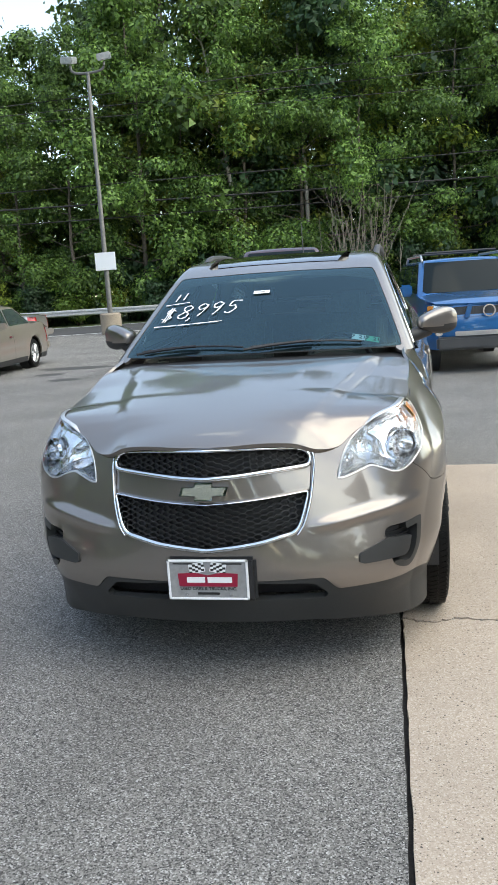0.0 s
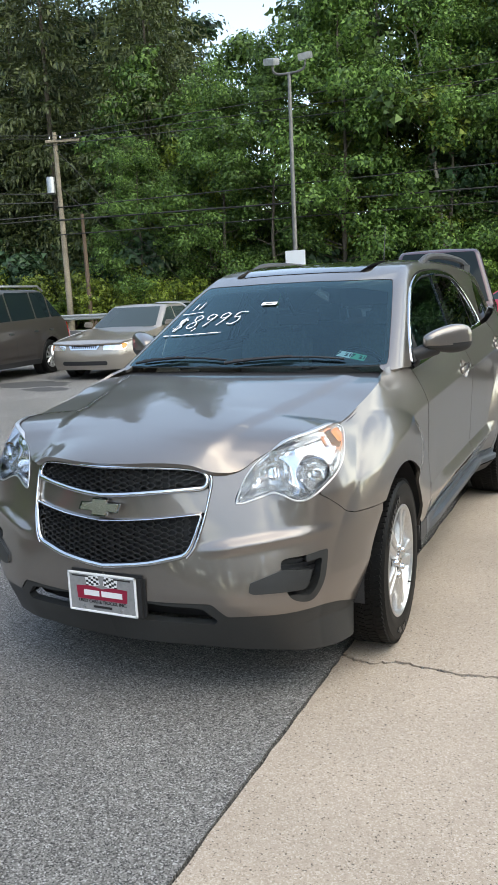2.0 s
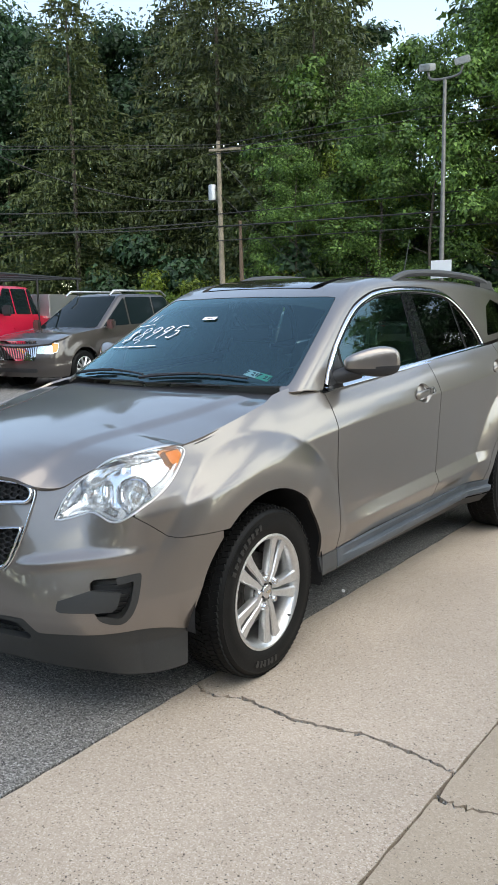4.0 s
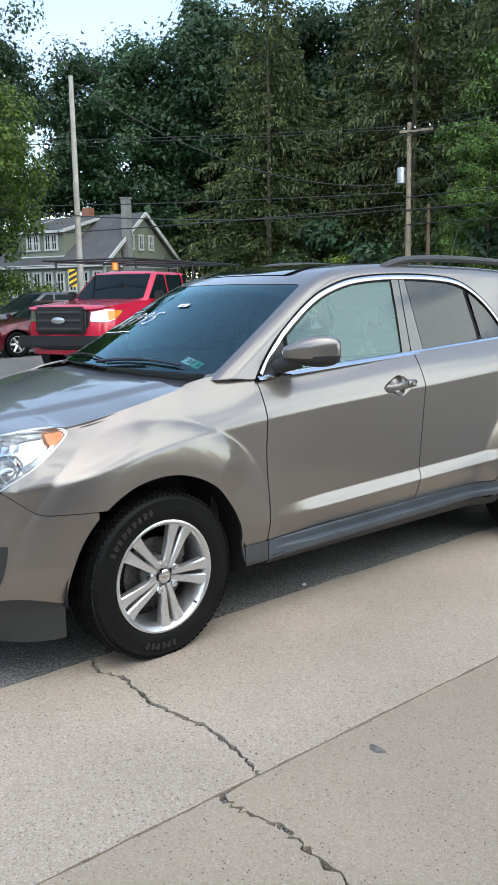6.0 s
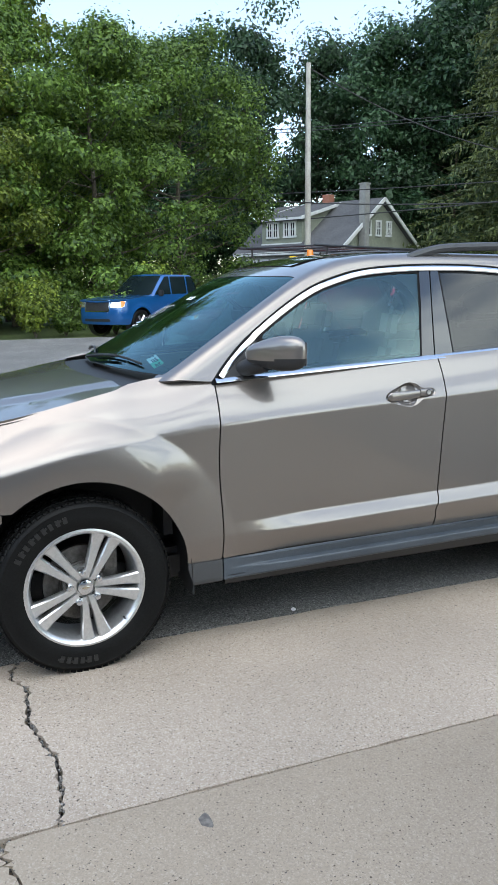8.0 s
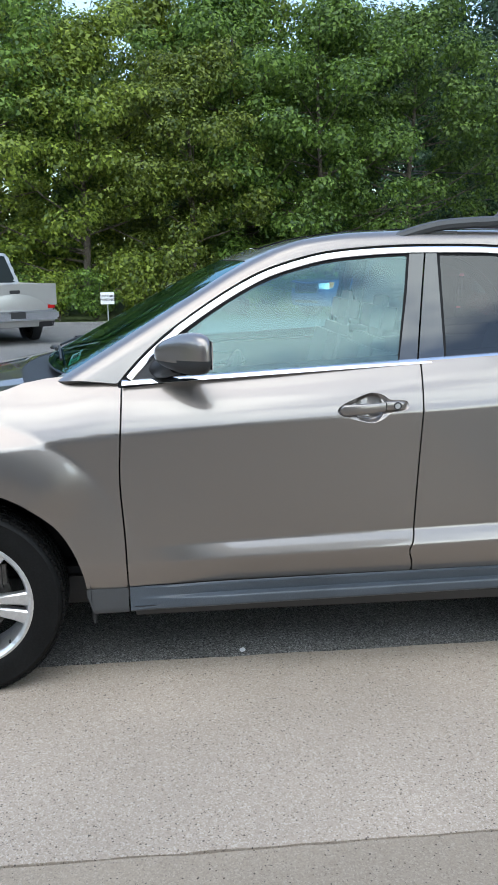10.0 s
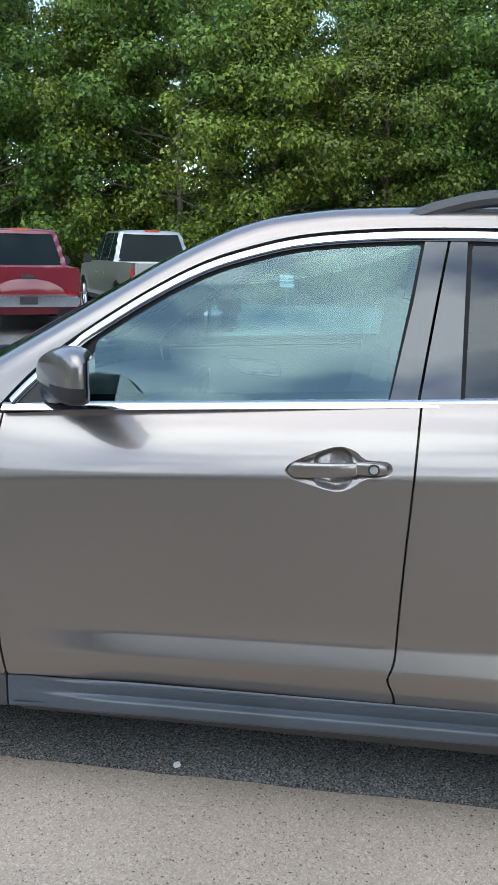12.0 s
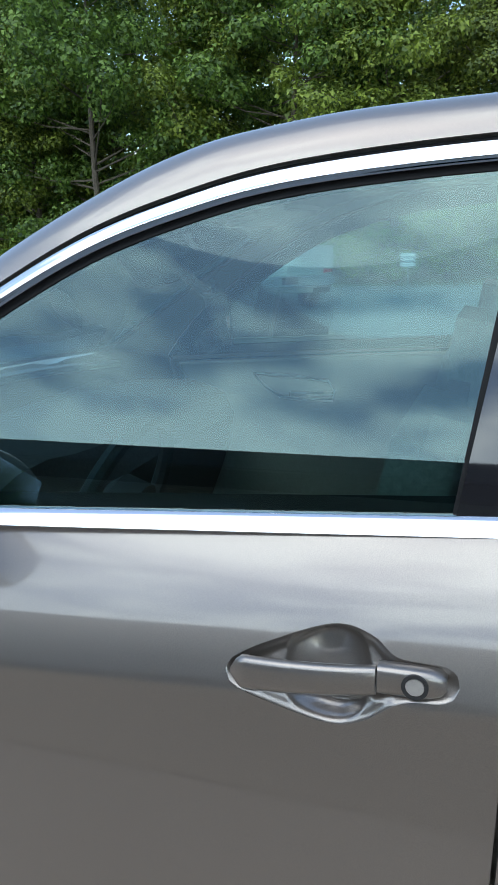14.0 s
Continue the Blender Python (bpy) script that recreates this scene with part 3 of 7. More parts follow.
panel("upper_grille_surround", band([(0, .9215, .0075), (.10, .9205, .0075), (.20, .9175, .0075), (.30, .911, .0075), (.37, .9035, .0078), (.405, .8935, .009), (.423, .874, .0105), (.422, .853, .0100), (.405, .8385, .0095), (.37, .836, .0095), (.30, .832, .0098), (.20, .8265, .010), (.10, .820, .010), (0, .816, .010)], .014), CHROME, "chrome upper grille surround", "joined")
panel("lower_grille_surround", band([(0, .7215, .004), (.10, .7255, .004), (.20, .7315, .004), (.30, .739, .004), (.385, .7455, .0045), (.398, .738, .0055), (.388, .705, .0065), (.372, .66, .0075), (.354, .622, .0085), (.328, .600, .0095), (.28, .588, .0105), (.20, .570, .0105), (.10, .5565, .0105), (0, .547, .0105)], .013), CHROME, "chrome lower grille surround", "joined")
panel("grille_side_trim", band([(.428, .893, .004), (.441, .872, .005), (.441, .845, .0055), (.428, .79, .0055), (.414, .735, .0055), (.396, .68, .0055), (.372, .625, .005), (.345, .592, .004)], .010), CHROME)


def honeycomb(U, V):
    """Distance to the walls of a hexagonal net, positive in the bars."""
    px, py = .056, .0100
    d = np.full(U.shape, 9.0)
    for ox, oy in ((0, 0), (.5, .5)):
        u = (U / px - ox + .5) % 1 - .5
        v = (V / (2 * py) - oy + .5) % 1 - .5
        u, v = np.abs(u) * px, np.abs(v) * 2 * py
        d = np.minimum(d, np.maximum(v - .0083, u * .648 + v * .762 - .0116))
    return d


for nm, hole in (("upper_grille", GR_UP), ("lower_grille", GR_LO)):
    zs_ = [p[1] for p in hole]
    panel(nm, sheet(skin, steps(0, .43, .0030), steps(min(zs_), max(zs_), .0021), lambda X, U, V: np.minimum(sd_poly(U, V, hole) + .004, honeycomb(U, V)), .018, -.012), BLACK, "black honeycomb grille mesh", "joined")
    panel("grille_backing", sheet(skin, steps(0, .45, .03), steps(min(zs_) - .01, max(zs_) + .01, .02), lambda X, U, V: sd_poly(U, V, hole) + .012, 0, -.055), BLACK, "", "joined")

BADGE_Y = float(skin(np.array(.0), np.array(.768))[1])
badge = [(-.094, -.012), (-.084, .020), (-.038, .020), (-.032, .036), (.036, .036), (.032, .020), (.094, .020), (.084, -.014), (.036, -.014), (.030, -.032), (-.036, -.032), (-.032, -.014)]
tilt = Matrix.Translation((0, BADGE_Y - .004, .768)) @ pose(0, 0, 0, 76)
inner = [(x * .9, y * .83) for x, y in badge]
part("badge_rim", prism(badge, .012, tilt), CHROME, SUV, "chrome badge rim")
part("badge", prism(inner, .015, tilt), GOLD, SUV, "gold cross-shaped badge")

# headlamps
s_lamp, z_lamp = steps(.52, 1.20, .0065), steps(.76, 1.035, .0055)
panel("headlamp_lens", sheet(skin, s_lamp, z_lamp, lambda X, U, V: sd_poly(U, V, LAMP), 0, .001), LENS, "clear headlamp lens")
ring = [(u, v, .0030) for u, v in LAMP[::4]]
panel("headlamp_bezel", band(ring + ring[:1], .0022, 4), SATIN, "silver headlamp bezel")


LENS_S, LENS_Z = .872, .866


def lamp_bowl(s, z):
    X = skin(s, z)
    d = sd_poly(s, z, LAMP)
    c = np.hypot(s - LENS_S, z - LENS_Z)
    c2 = np.hypot((s - .705) * .8, z - .862)
    depth = .050 * sstep(0, .045, d) + .040 * (1 - sstep(.034, .064, c)) + .030 * (1 - sstep(.020, .060, c2)) * sstep(.062, .075, c)
    depth = depth + .006 * np.abs(np.sin(s * 62)) * sstep(.915, .935, z - .10 * (s - .70)) * sstep(.02, .04, d) + .0022 * np.sin(s * 420) * (1 - sstep(.88, .91, z))
    X = X.copy()
    X[..., 1] += depth * .9
    X[..., 0] -= depth * .35
    return X


panel("headlamp_reflector", sheet(lamp_bowl, s_lamp, z_lamp, lambda X, U, V: sd_poly(U, V, LAMP) - .002, 0, -.004), REFLECT, "silver headlamp reflector")
for sx in (1, -1):
    px = skin(np.array(LENS_S), np.array(LENS_Z))
    part("headlamp_bulb_ring", lathe([(.060, .012), (.066, .0), (.060, -.02), (.052, -.016), (.054, .004)], 28, "x", closed=True), CHROME, SUV, "", at=Matrix.Translation((sx * (px[0] - .02), px[1] + .030, LENS_Z)) @ pose(0, 0, 0, 0, 0, -90 + sx * 38))
    part("headlamp_bulb", lathe([(.001, -.028), (.02, -.02), (.034, .0), (.036, .02)], 20, "x"), REFLECT, SUV, "", at=Matrix.Translation((sx * (px[0] - .02), px[1] + .045, LENS_Z)) @ pose(0, 0, 0, 0, 0, -90 + sx * 38))
s_am = steps(1.04, 1.19, .006)
AMB = [(1.075, 1.004), (1.152, 1.008), (1.158, .990), (1.118, .963), (1.085, .962)]
panel("side_marker", sheet(skin, s_am, steps(.94, 1.02, .007), lambda X, U, V: sd_poly(U, V, AMB), 0, -.006), AMBER, "amber side marker")

# fog-lamp niches
s_fog, z_fog = steps(.68, .90, .006), steps(.39, .61, .006)
panel("fog_niche", sheet(skin, s_fog, z_fog, lambda X, U, V: sd_poly(U, V, FOG) + .006, 0, -.045), BLACK, "black fog-lamp niche")
panel("fog_bezel", sheet(skin, s_fog, z_fog, lambda X, U, V: np.minimum(np.minimum(sd_poly(U, V, FOG), .026 - sd_poly(U, V, FOG)), np.maximum(U - .795, .445 - V)), .045, .003), LIPM, "grey plastic fog-lamp bezel")
FOGBAR = [(.572, .468), (.578, .500), (.70, .540), (.812, .530), (.792, .476), (.772, .462), (.65, .460), (.59, .460)]
panel("fog_blade", sheet(skin, steps(.55, .83, .006), steps(.445, .55, .005), lambda X, U, V: sd_poly(U, V, FOGBAR), .03, .010), LIPM, "grey blade across the niche")
panel("fog_grid", sheet(skin, s_fog, z_fog, lambda X, U, V: np.minimum(sd_poly(U, V, FOG), .003 - np.abs((V / .018) % 1 - .5) * .018), .012, -.035), BLACK)

# fenders, doors, quarter panels
s_fen, z_side = steps(s_y(-.74), s_y(.62), .0115), steps(.22, 1.25, .0105)


def keep_fender(X, U, V):
    x, y, z = X[..., 0], X[..., 1], X[..., 2]
    top = np.interp(y, [-.6, -.45, -.33, -.1, .083, .18, .24, .33, .45, .60, .62], [1.022, 1.024, 1.013, 1.061, 1.103, 1.124, 1.146, 1.162, 1.172, 1.150, 1.145])
    k = np.minimum(top - z, seam_front(z) - G - y)
    k = np.minimum(k, min_arch(y, z, .432))
    k = np.minimum(k, -sd_poly(U, V, LAMP) - G)
    k = np.minimum(k, np.where(y < -.25, z - seam_low(y) - .0015, 9))
    k = np.minimum(k, np.where(y > .2, z - sill_top(y) + .003, 9))
    return np.minimum(k, y + np.where(z < .9, .655, .50))


panel("fender", sheet(skin, s_fen, z_side, keep_fender, .014), PAINT)
door_v = np.unique(np.round(np.concatenate([steps(.33, .475, .012), [.481, .487, .493, .501, .511, .521, .531, .538, .545, .552], steps(.563, .93, .0135), [.945, .956, .964, .970, .976, .984], steps(.995, 1.22, .0115)]), 5))


def keep_front_door(X, U, V):
    y, z = X[..., 1], X[..., 2]
    return np.minimum(np.minimum(y - seam_front(z) - G, seam_mid(z) - G - y), np.minimum(np.minimum(belt(y) - z, z - sill_top(y)), -sd_poly(y, z, BOWLS[0])))


def keep_rear_door(X, U, V):
    y, z = X[..., 1], X[..., 2]
    rear = np.where(z > .86, 2.66 + .05 * (z - .86), 9)
    k = np.minimum(np.minimum(y - seam_mid(z) - G, rear - y), np.minimum(belt(y) - z, z - sill_top(y)))
    k = np.minimum(k, -sd_poly(y, z, BOWLS[1]))
    return np.minimum(k, np.where(z < .90, np.hypot(y - 2.869, z - .36) - .50, 9))


panel("front_door", sheet(door_skin, steps(s_y(.575), s_y(1.73), .0075), door_v, keep_front_door, .016), PAINT)
panel("rear_door", sheet(door_skin, steps(s_y(1.64), s_y(2.76), .0085), door_v, keep_rear_door, .016), PAINT)

for bowl in BOWLS:
    y0, y1, z0, z1 = bowl[:, 0].min(), bowl[:, 0].max(), bowl[:, 1].min(), bowl[:, 1].max()
    panel("handle_bowl", sheet(bowl_skin(bowl), steps(s_y(y0 - .010), s_y(y1 + .010), .0022), steps(z0 - .010, z1 + .010, .0020), lambda X, U, V: sd_poly(X[..., 1], X[..., 2], bowl) + .0045, 0, .0), PAINT)


def keep_quarter(X, U, V):
    x, y, z = X[..., 0], X[..., 1], X[..., 2]
    rear = np.where(z > .86, y - (2.666 + .05 * (z - .86)), 9)
    k = np.minimum(rear, z - .30)
    k = np.minimum(k, np.where((z < .90) & (y < 2.87), .494 - np.hypot(y - 2.869, z - .36), 9))
    k = np.minimum(k, min_arch(y, z, .432))
    return np.minimum(k, belt(y) + .03 * sstep(2.6, 3.4, y) - z)


panel("quarter_panel", sheet(skin, steps(s_y(2.2), float(OUT_S[-1]), .02), steps(.28, 1.36, .016), keep_quarter, .014), PAINT)


def sill_skin(s, q):
    """The stepped sill trim: a rounded lower edge, a face, a ledge, a recessed band and a thin upper ledge."""
    base_ = skin(s, np.full(np.shape(q), .42))
    y = base_[..., 1]
    lo_ = .288 + .016 * (y - .6)
    hi_ = .389 + .012 * (y - .87)
    fade = sstep(.62, .95, y)
    out = np.interp(q, [0, .05, .11, .30, .46, .50, .54, .58, .88, .92, .96, 1.0], [-.012, .002, .009, .012, .013, .010, -.003, -.010, -.003, -.002, -.011, -.014])
    flat_ = np.interp(q, [0, .08, 1.0], [-.012, -.004, -.006])
    X = base_.copy()
    X[..., 0] += out * fade + flat_ * (1 - fade)
    X[..., 2] = lo_ + q * (hi_ - lo_)
    return X


panel("sill_cladding", sheet(sill_skin, steps(s_y(.44), s_y(2.46), .02), np.array([0, .025, .05, .08, .11, .2, .3, .4, .46, .48, .5, .52, .54, .56, .58, .68, .78, .88, .90, .92, .94, .96, .98, 1.0]), lambda X, U, V: np.minimum(np.minimum(X[..., 1] - .603, 2.44 - X[..., 1]), min_arch(X[..., 1], X[..., 2], .432)), .02), CLAD, "blue-grey plastic sill cladding")
panel("fender_trim", sheet(sill_skin, steps(s_y(.42), s_y(.64), .012), np.linspace(0, 1, 9), lambda X, U, V: np.minimum(.597 - X[..., 1], min_arch(X[..., 1], X[..., 2], .432)), .016), GREYP, "dark grey plastic trim under the fender")
panel("sill_lower", sheet(lambda s, z: np.stack([skin(s, np.full(np.shape(z), .42))[..., 0] - .012 - (.30 - z) * .9, np.interp(s, OUT_S, OUT[:, 1]), z], -1), steps(s_y(.62), s_y(2.42), .1), steps(.255, .312, .03), None, 0), BLACK)

# bonnet, roof, pillars and glass
panel("bonnet", sheet(hood, steps(0, .79, .0125), steps(-.93, .26, .0125), lambda X, U, V: np.minimum(sd_poly(U, V, HOOD) - .0015, 9), .018), PAINT, "", "joined")
panel("bonnet_gutter", sheet(hood, steps(.44, .80, .010), steps(-.75, .26, .010), lambda X, U, V: np.minimum(np.minimum(sd_poly(U, V, HOOD) + .007, .020 - sd_poly(U, V, HOOD)), V + .30), 0, -.012), BLACK)
part("engine_bay", box_bm((0, -.15, .74), (1.0, .80, .26), .02), BLACK, SUV)


def keep_roof(X, U, V):
    x, y, z = X[..., 0], X[..., 1], X[..., 2]
    k = np.minimum(-sd_poly(x, y, SCREEN) - .002, np.where(x > .45, -sd_poly(y, z, DLO) - .010, 9))
    k = np.minimum(k, np.where(x > .45, z - np.interp(y, [.2, .33, .45, .60, 2.6, 3.7], [1.140, 1.150, 1.157, 1.142, 1.262, 1.33]), 9))
    k = np.minimum(k, y - np.interp(x, [0, .55, .70, .76], [.9, .6, .36, .22]))
    k = np.minimum(k, -sd_poly(x, y, [(-.1, 1.12), (.40, 1.13), (.42, 1.16), (.42, 1.98), (.40, 2.0), (-.1, 2.0)]))
    k = np.minimum(k, -np.where(x > .3, sd_poly(y, z, QUARTER), -9))
    return np.minimum(k, 3.62 - y)


QUARTER = np.array([(2.74, 1.31), (3.40, 1.345), (3.30, 1.50), (3.05, 1.55), (2.90, 1.50)])
panel("roof", sheet(cabin, ALL_Y, ANG, keep_roof, .014), PAINT, "", "joined")
panel("sunroof", sheet(cabin, steps(1.1, 2.02, .04), steps(60, 90, 1.5), lambda X, U, V: sd_poly(X[..., 0], X[..., 1], [(-.1, 1.126), (.394, 1.136), (.414, 1.166), (.414, 1.974), (.394, 1.994), (-.1, 1.994)]), .01, .003), GLOSS, "dark glass sunroof panel", "joined")
panel("windscreen", sheet(cabin, steps(.2, 1.1, .016), ANG, lambda X, U, V: sd_poly(X[..., 0], X[..., 1], SCREEN) - .001, 0, -.002), WSGLASS, "", "joined").visible_shadow = False
panel("windscreen_band", sheet(cabin, steps(.2, 1.1, .012), ANG, lambda X, U, V: np.minimum(sd_poly(X[..., 0], X[..., 1], SCREEN) + .004, .022 - sd_poly(X[..., 0], X[..., 1], SCREEN)), 0, -.006), BLACK, "", "joined")
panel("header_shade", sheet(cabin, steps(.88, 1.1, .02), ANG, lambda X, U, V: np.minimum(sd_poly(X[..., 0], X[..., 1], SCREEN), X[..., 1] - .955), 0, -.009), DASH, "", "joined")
y_dlo = np.concatenate([steps(.56, 1.3, .010), steps(1.31, 1.59, .012), steps(1.595, 1.82, .004), steps(1.83, 2.64, .012)])
a_dlo = steps(9.0, 52, .45)


DLO_LOW = np.concatenate([[(.592, 1.121)], DLO[1:-2], [(2.60, 1.228), (1.7, 1.179)]])


def inner_low(X):
    return sd_poly(X[..., 1], X[..., 2], DLO_LOW)


def inner_dlo(X):
    return sd_poly(X[..., 1], X[..., 2], DLO)


panel("window_seal", sheet(cabin, y_dlo, a_dlo, lambda X, U, V: np.minimum(inner_dlo(X) + .009, .037 - inner_dlo(X)), 0, -.008), SEAL)


def flank(y, z, out=0.0):
    """The point of the cabin's side at (y, z)."""
    lo, hi = .3, 1.0
    for _ in range(30):
        m = (lo + hi) / 2
        if cabin_f(np.array(m), np.array(y), np.array(z)) < 0:
            lo = m
        else:
            hi = m
    return (lo + out, y, z)


PLAIN = ((-1, -.6), (-.92, .55), (-.5, .92), (0, 1), (.5, .92), (.92, .55), (1, -.6))
TILTED = ((-1, -.6), (-1, 1.25), (-.8, 1.5), (-.3, 1.25), (.3, .75), (.9, .2), (1, -.6))


def bar(name, pts, w, h, mat, label="", prof=PLAIN):
    """A low rounded strip along points of the flank, on both sides."""
    for sx in (1, -1):
        bm = bmesh.new()
        rings = []
        for i, (y, z) in enumerate(pts):
            d = np.array(pts[min(i + 1, len(pts) - 1)]) - np.array(pts[max(i - 1, 0)])
            d = d / np.linalg.norm(d)
            n = (-d[1], d[0])
            ring = []
            for t, o in prof:
                x, yy, zz = flank(y + n[0] * t * w, z + n[1] * t * w, o * h)
                ring.append(bm.verts.new((sx * x, yy, zz)))
            rings.append(ring)
        for q, r_ in zip(rings, rings[1:]):
            for k in range(6):
                bm.faces.new((q[k], q[k + 1], r_[k + 1], r_[k]))
        part(name, bm, mat, SUV, label)


UPPER = [tuple(p) for p in DLO[:-2]]
bar("window_chrome", [(y + (.006 if y < .8 else 0), z - .0115) for y, z in UPPER if z > 1.16 and y < 2.60], .0130, .008, CHROME, "bright chrome window surround")
bar("belt_chrome", [(float(y), float(np.interp(y, [.592, 1.7, 2.59], [1.141, 1.197, 1.246])) + .006) for y in np.linspace(.600, 2.60, 60)], .0105, .009, CHROME, "bright chrome belt strip", TILTED)
F_GLASS = [(.80, 1.0), (.83, 1.30), (.90, 1.7), (1.706, 1.7), (1.669, 1.45), (1.592, 1.0)]
R_GLASS = [(1.795, 1.0), (1.80, 1.7), (2.30, 1.7), (2.335, 1.0)]
Q_GLASS = [(2.365, 1.0), (2.33, 1.7), (2.8, 1.7), (2.8, 1.0)]


def glass_keep(poly):
    return lambda X, U, V: np.minimum(inner_low(X) - .024, sd_poly(X[..., 1], X[..., 2], poly))


panel("front_window", sheet(cabin, y_dlo, a_dlo, glass_keep(F_GLASS), 0, -.006), GLASS)
panel("rear_window", sheet(cabin, y_dlo, a_dlo, glass_keep(R_GLASS), 0, -.006), TINT, "dark tinted rear window")
panel("corner_window", sheet(cabin, y_dlo, a_dlo, glass_keep(Q_GLASS), 0, -.006), TINT, "dark tinted corner window")
for nm, poly in (("front_window_frame", F_GLASS), ("rear_window_frame", R_GLASS)):
    panel(nm, sheet(cabin, y_dlo, a_dlo, lambda X, U, V: np.minimum(np.minimum(inner_low(X) - .021, .009 - np.minimum(inner_low(X) - .023, sd_poly(X[..., 1], X[..., 2], poly))), sd_poly(X[..., 1], X[..., 2], poly) + .006), 0, -.0045), SEAL)
B_POST = [(1.580, 1.0), (1.665, 1.45), (1.708, 1.75), (1.80, 1.75), (1.798, 1.0)]
CUT = lambda y, z: np.abs(y - (1.693 + .132 * (z - 1.2) + .03 * (z - 1.2) ** 2)) - .0035
panel("pillar_cover", sheet(cabin, y_dlo, a_dlo, lambda X, U, V: np.minimum(np.minimum(inner_low(X) - .0225, sd_poly(X[..., 1], X[..., 2], B_POST) - .004), CUT(X[..., 1], X[..., 2])), .006, .0005), GLOSS, "gloss black pillar cover")
A_TRI = [(.58, 1.0), (.58, 1.5), (.80, 1.5), (.815, 1.0)]
panel("mirror_triangle", sheet(cabin, y_dlo, a_dlo, lambda X, U, V: np.minimum(inner_low(X) - .0225, sd_poly(X[..., 1], X[..., 2], A_TRI)), .004, .0005), BLACK)
panel("rear_quarter_window", sheet(cabin, steps(2.68, 3.46, .03), steps(15, 60, 1.2), lambda X, U, V: np.where(X[..., 0] > .3, sd_poly(X[..., 1], X[..., 2], QUARTER), -1), 0, -.002), TINT, "dark tinted rear quarter window")
panel("tailgate_window", sheet(cabin, steps(3.44, 3.72, .02), steps(15, 90, 2.5), lambda X, U, V: np.minimum(X[..., 1] - 3.60, X[..., 2] - 1.28), 0, 0), TINT, "", "joined")

# cowl and wipers
panel("cowl", sheet(lambda x, y: np.stack([x, y, 1.150 + .08 * (y - .2) - .03 * (x / .7) ** 2], -1), steps(0, .73, .04), steps(.10, .46, .03), lambda X, U, V: np.minimum(np.interp(U, [0, .3, .55, .73], [.25, .29, .35, .44]) - V, V - np.interp(U, [0, .3, .55, .7], [.13, .15, .20, .26])), .02), BLACK, "black plastic cowl", "joined")


def on_screen(x, y, up=.02):
    return (x, y, float(screen_z(np.array(abs(x)), np.array(y))) + up)


for nm, x0, y0, x1, y1 in (("wiper", -.02, .262, .53, .350), ("wiper", -.62, .378, -.06, .266)):
    bm = tube_bm([on_screen(x0 + (x1 - x0) * t, y0 + (y1 - y0) * t, .012) for t in np.linspace(0, 1, 8)], .0055, 6)
    add_tube(bm, [on_screen(x0 + (x1 - x0) * t, y0 + (y1 - y0) * t - .03 * (1 - t), .022) for t in np.linspace(-.05, .55, 6)], .008, 6)
    part(nm, bm, BLACK, SUV, "black wiper arm and blade")

# roof rails
for sx in (1, -1):
    px = lambda y: .565 - .05 * max(0, (y - 2.6) / .9) ** 2
    pts = [(sx * px(1.62), 1.62, 1.640), (sx * px(1.74), 1.74, 1.682), (sx * px(1.90), 1.90, 1.708), (sx * px(2.3), 2.3, 1.716), (sx * px(2.8), 2.8, 1.698), (sx * px(3.1), 3.1, 1.662), (sx * px(3.3), 3.3, 1.59)]
    bm = tube_bm([tuple(p) for p in spline(pts, 6)], .021, 8)
    for y in (1.78, 3.08):
        add_box(bm, (sx * px(y), y, 1.645), (.036, .24, .07), None, .012)
    part("roof_rail", bm, GREYP, SUV, "grey plastic roof rail")

part("antenna", tube_bm([(-.076, 3.04, 1.64), (-.080, 3.09, 1.76), (-.105, 3.23, 2.01)], .0055, 6, .0025), BLACK, SUV, "thin black roof antenna")

# mirrors
for sx in (1, -1):
    bm = bmesh.new()
    bmesh.ops.create_uvsphere(bm, u_segments=40, v_segments=28, radius=1)
    for v in bm.verts:
        x, y, z = v.co
        e = lambda t, p: math.copysign(abs(t) ** p, t)
        x, y, z = e(x, .62), e(y, .85), e(z, .66)
        y = min(y, .62)
        grow = .66 + .34 * float(sstep(-1.0, .3, x))
        depth = .060 + .062 * (1 - x)
        v.co = (sx * (.912 + .110 * x), .922 - .030 * (1 - x) + (y - .62) / 1.62 * depth, 1.256 + (.078 if z > 0 else .068) * z * grow + .004 * x)
    split = lambda f: f.calc_center_median().z - 1.236 - .004 * (abs(f.calc_center_median().x) - .92) / .1
    cap = bm.copy()
    bmesh.ops.delete(cap, geom=[f for f in cap.faces if split(f) < 0 or f.calc_center_median().y > .918 - .273 * (1.022 - abs(f.calc_center_median().x))], context="FACES")
    bmesh.ops.delete(bm, geom=[f for f in bm.faces if split(f) >= 0 and f.calc_center_median().y <= .918 - .273 * (1.022 - abs(f.calc_center_median().x))], context="FACES")
    part("mirror_cap", cap, PAINT, SUV)
    add_tube(bm, [(sx * .752, .725, 1.186), (sx * .80, .755, 1.200), (sx * .86, .80, 1.222)], .034, 12, .040)
    part("mirror_base", bm, BLACK, SUV, "black mirror foot")
    part("mirror_glass", box_bm((0, 0, 0), (.165, .004, .098), .0015), CHROME, SUV, "mirror glass", at=Matrix.Translation((sx * .922, .9005, 1.260)) @ pose(0, 0, 0, 0, 0, sx * 15.3))

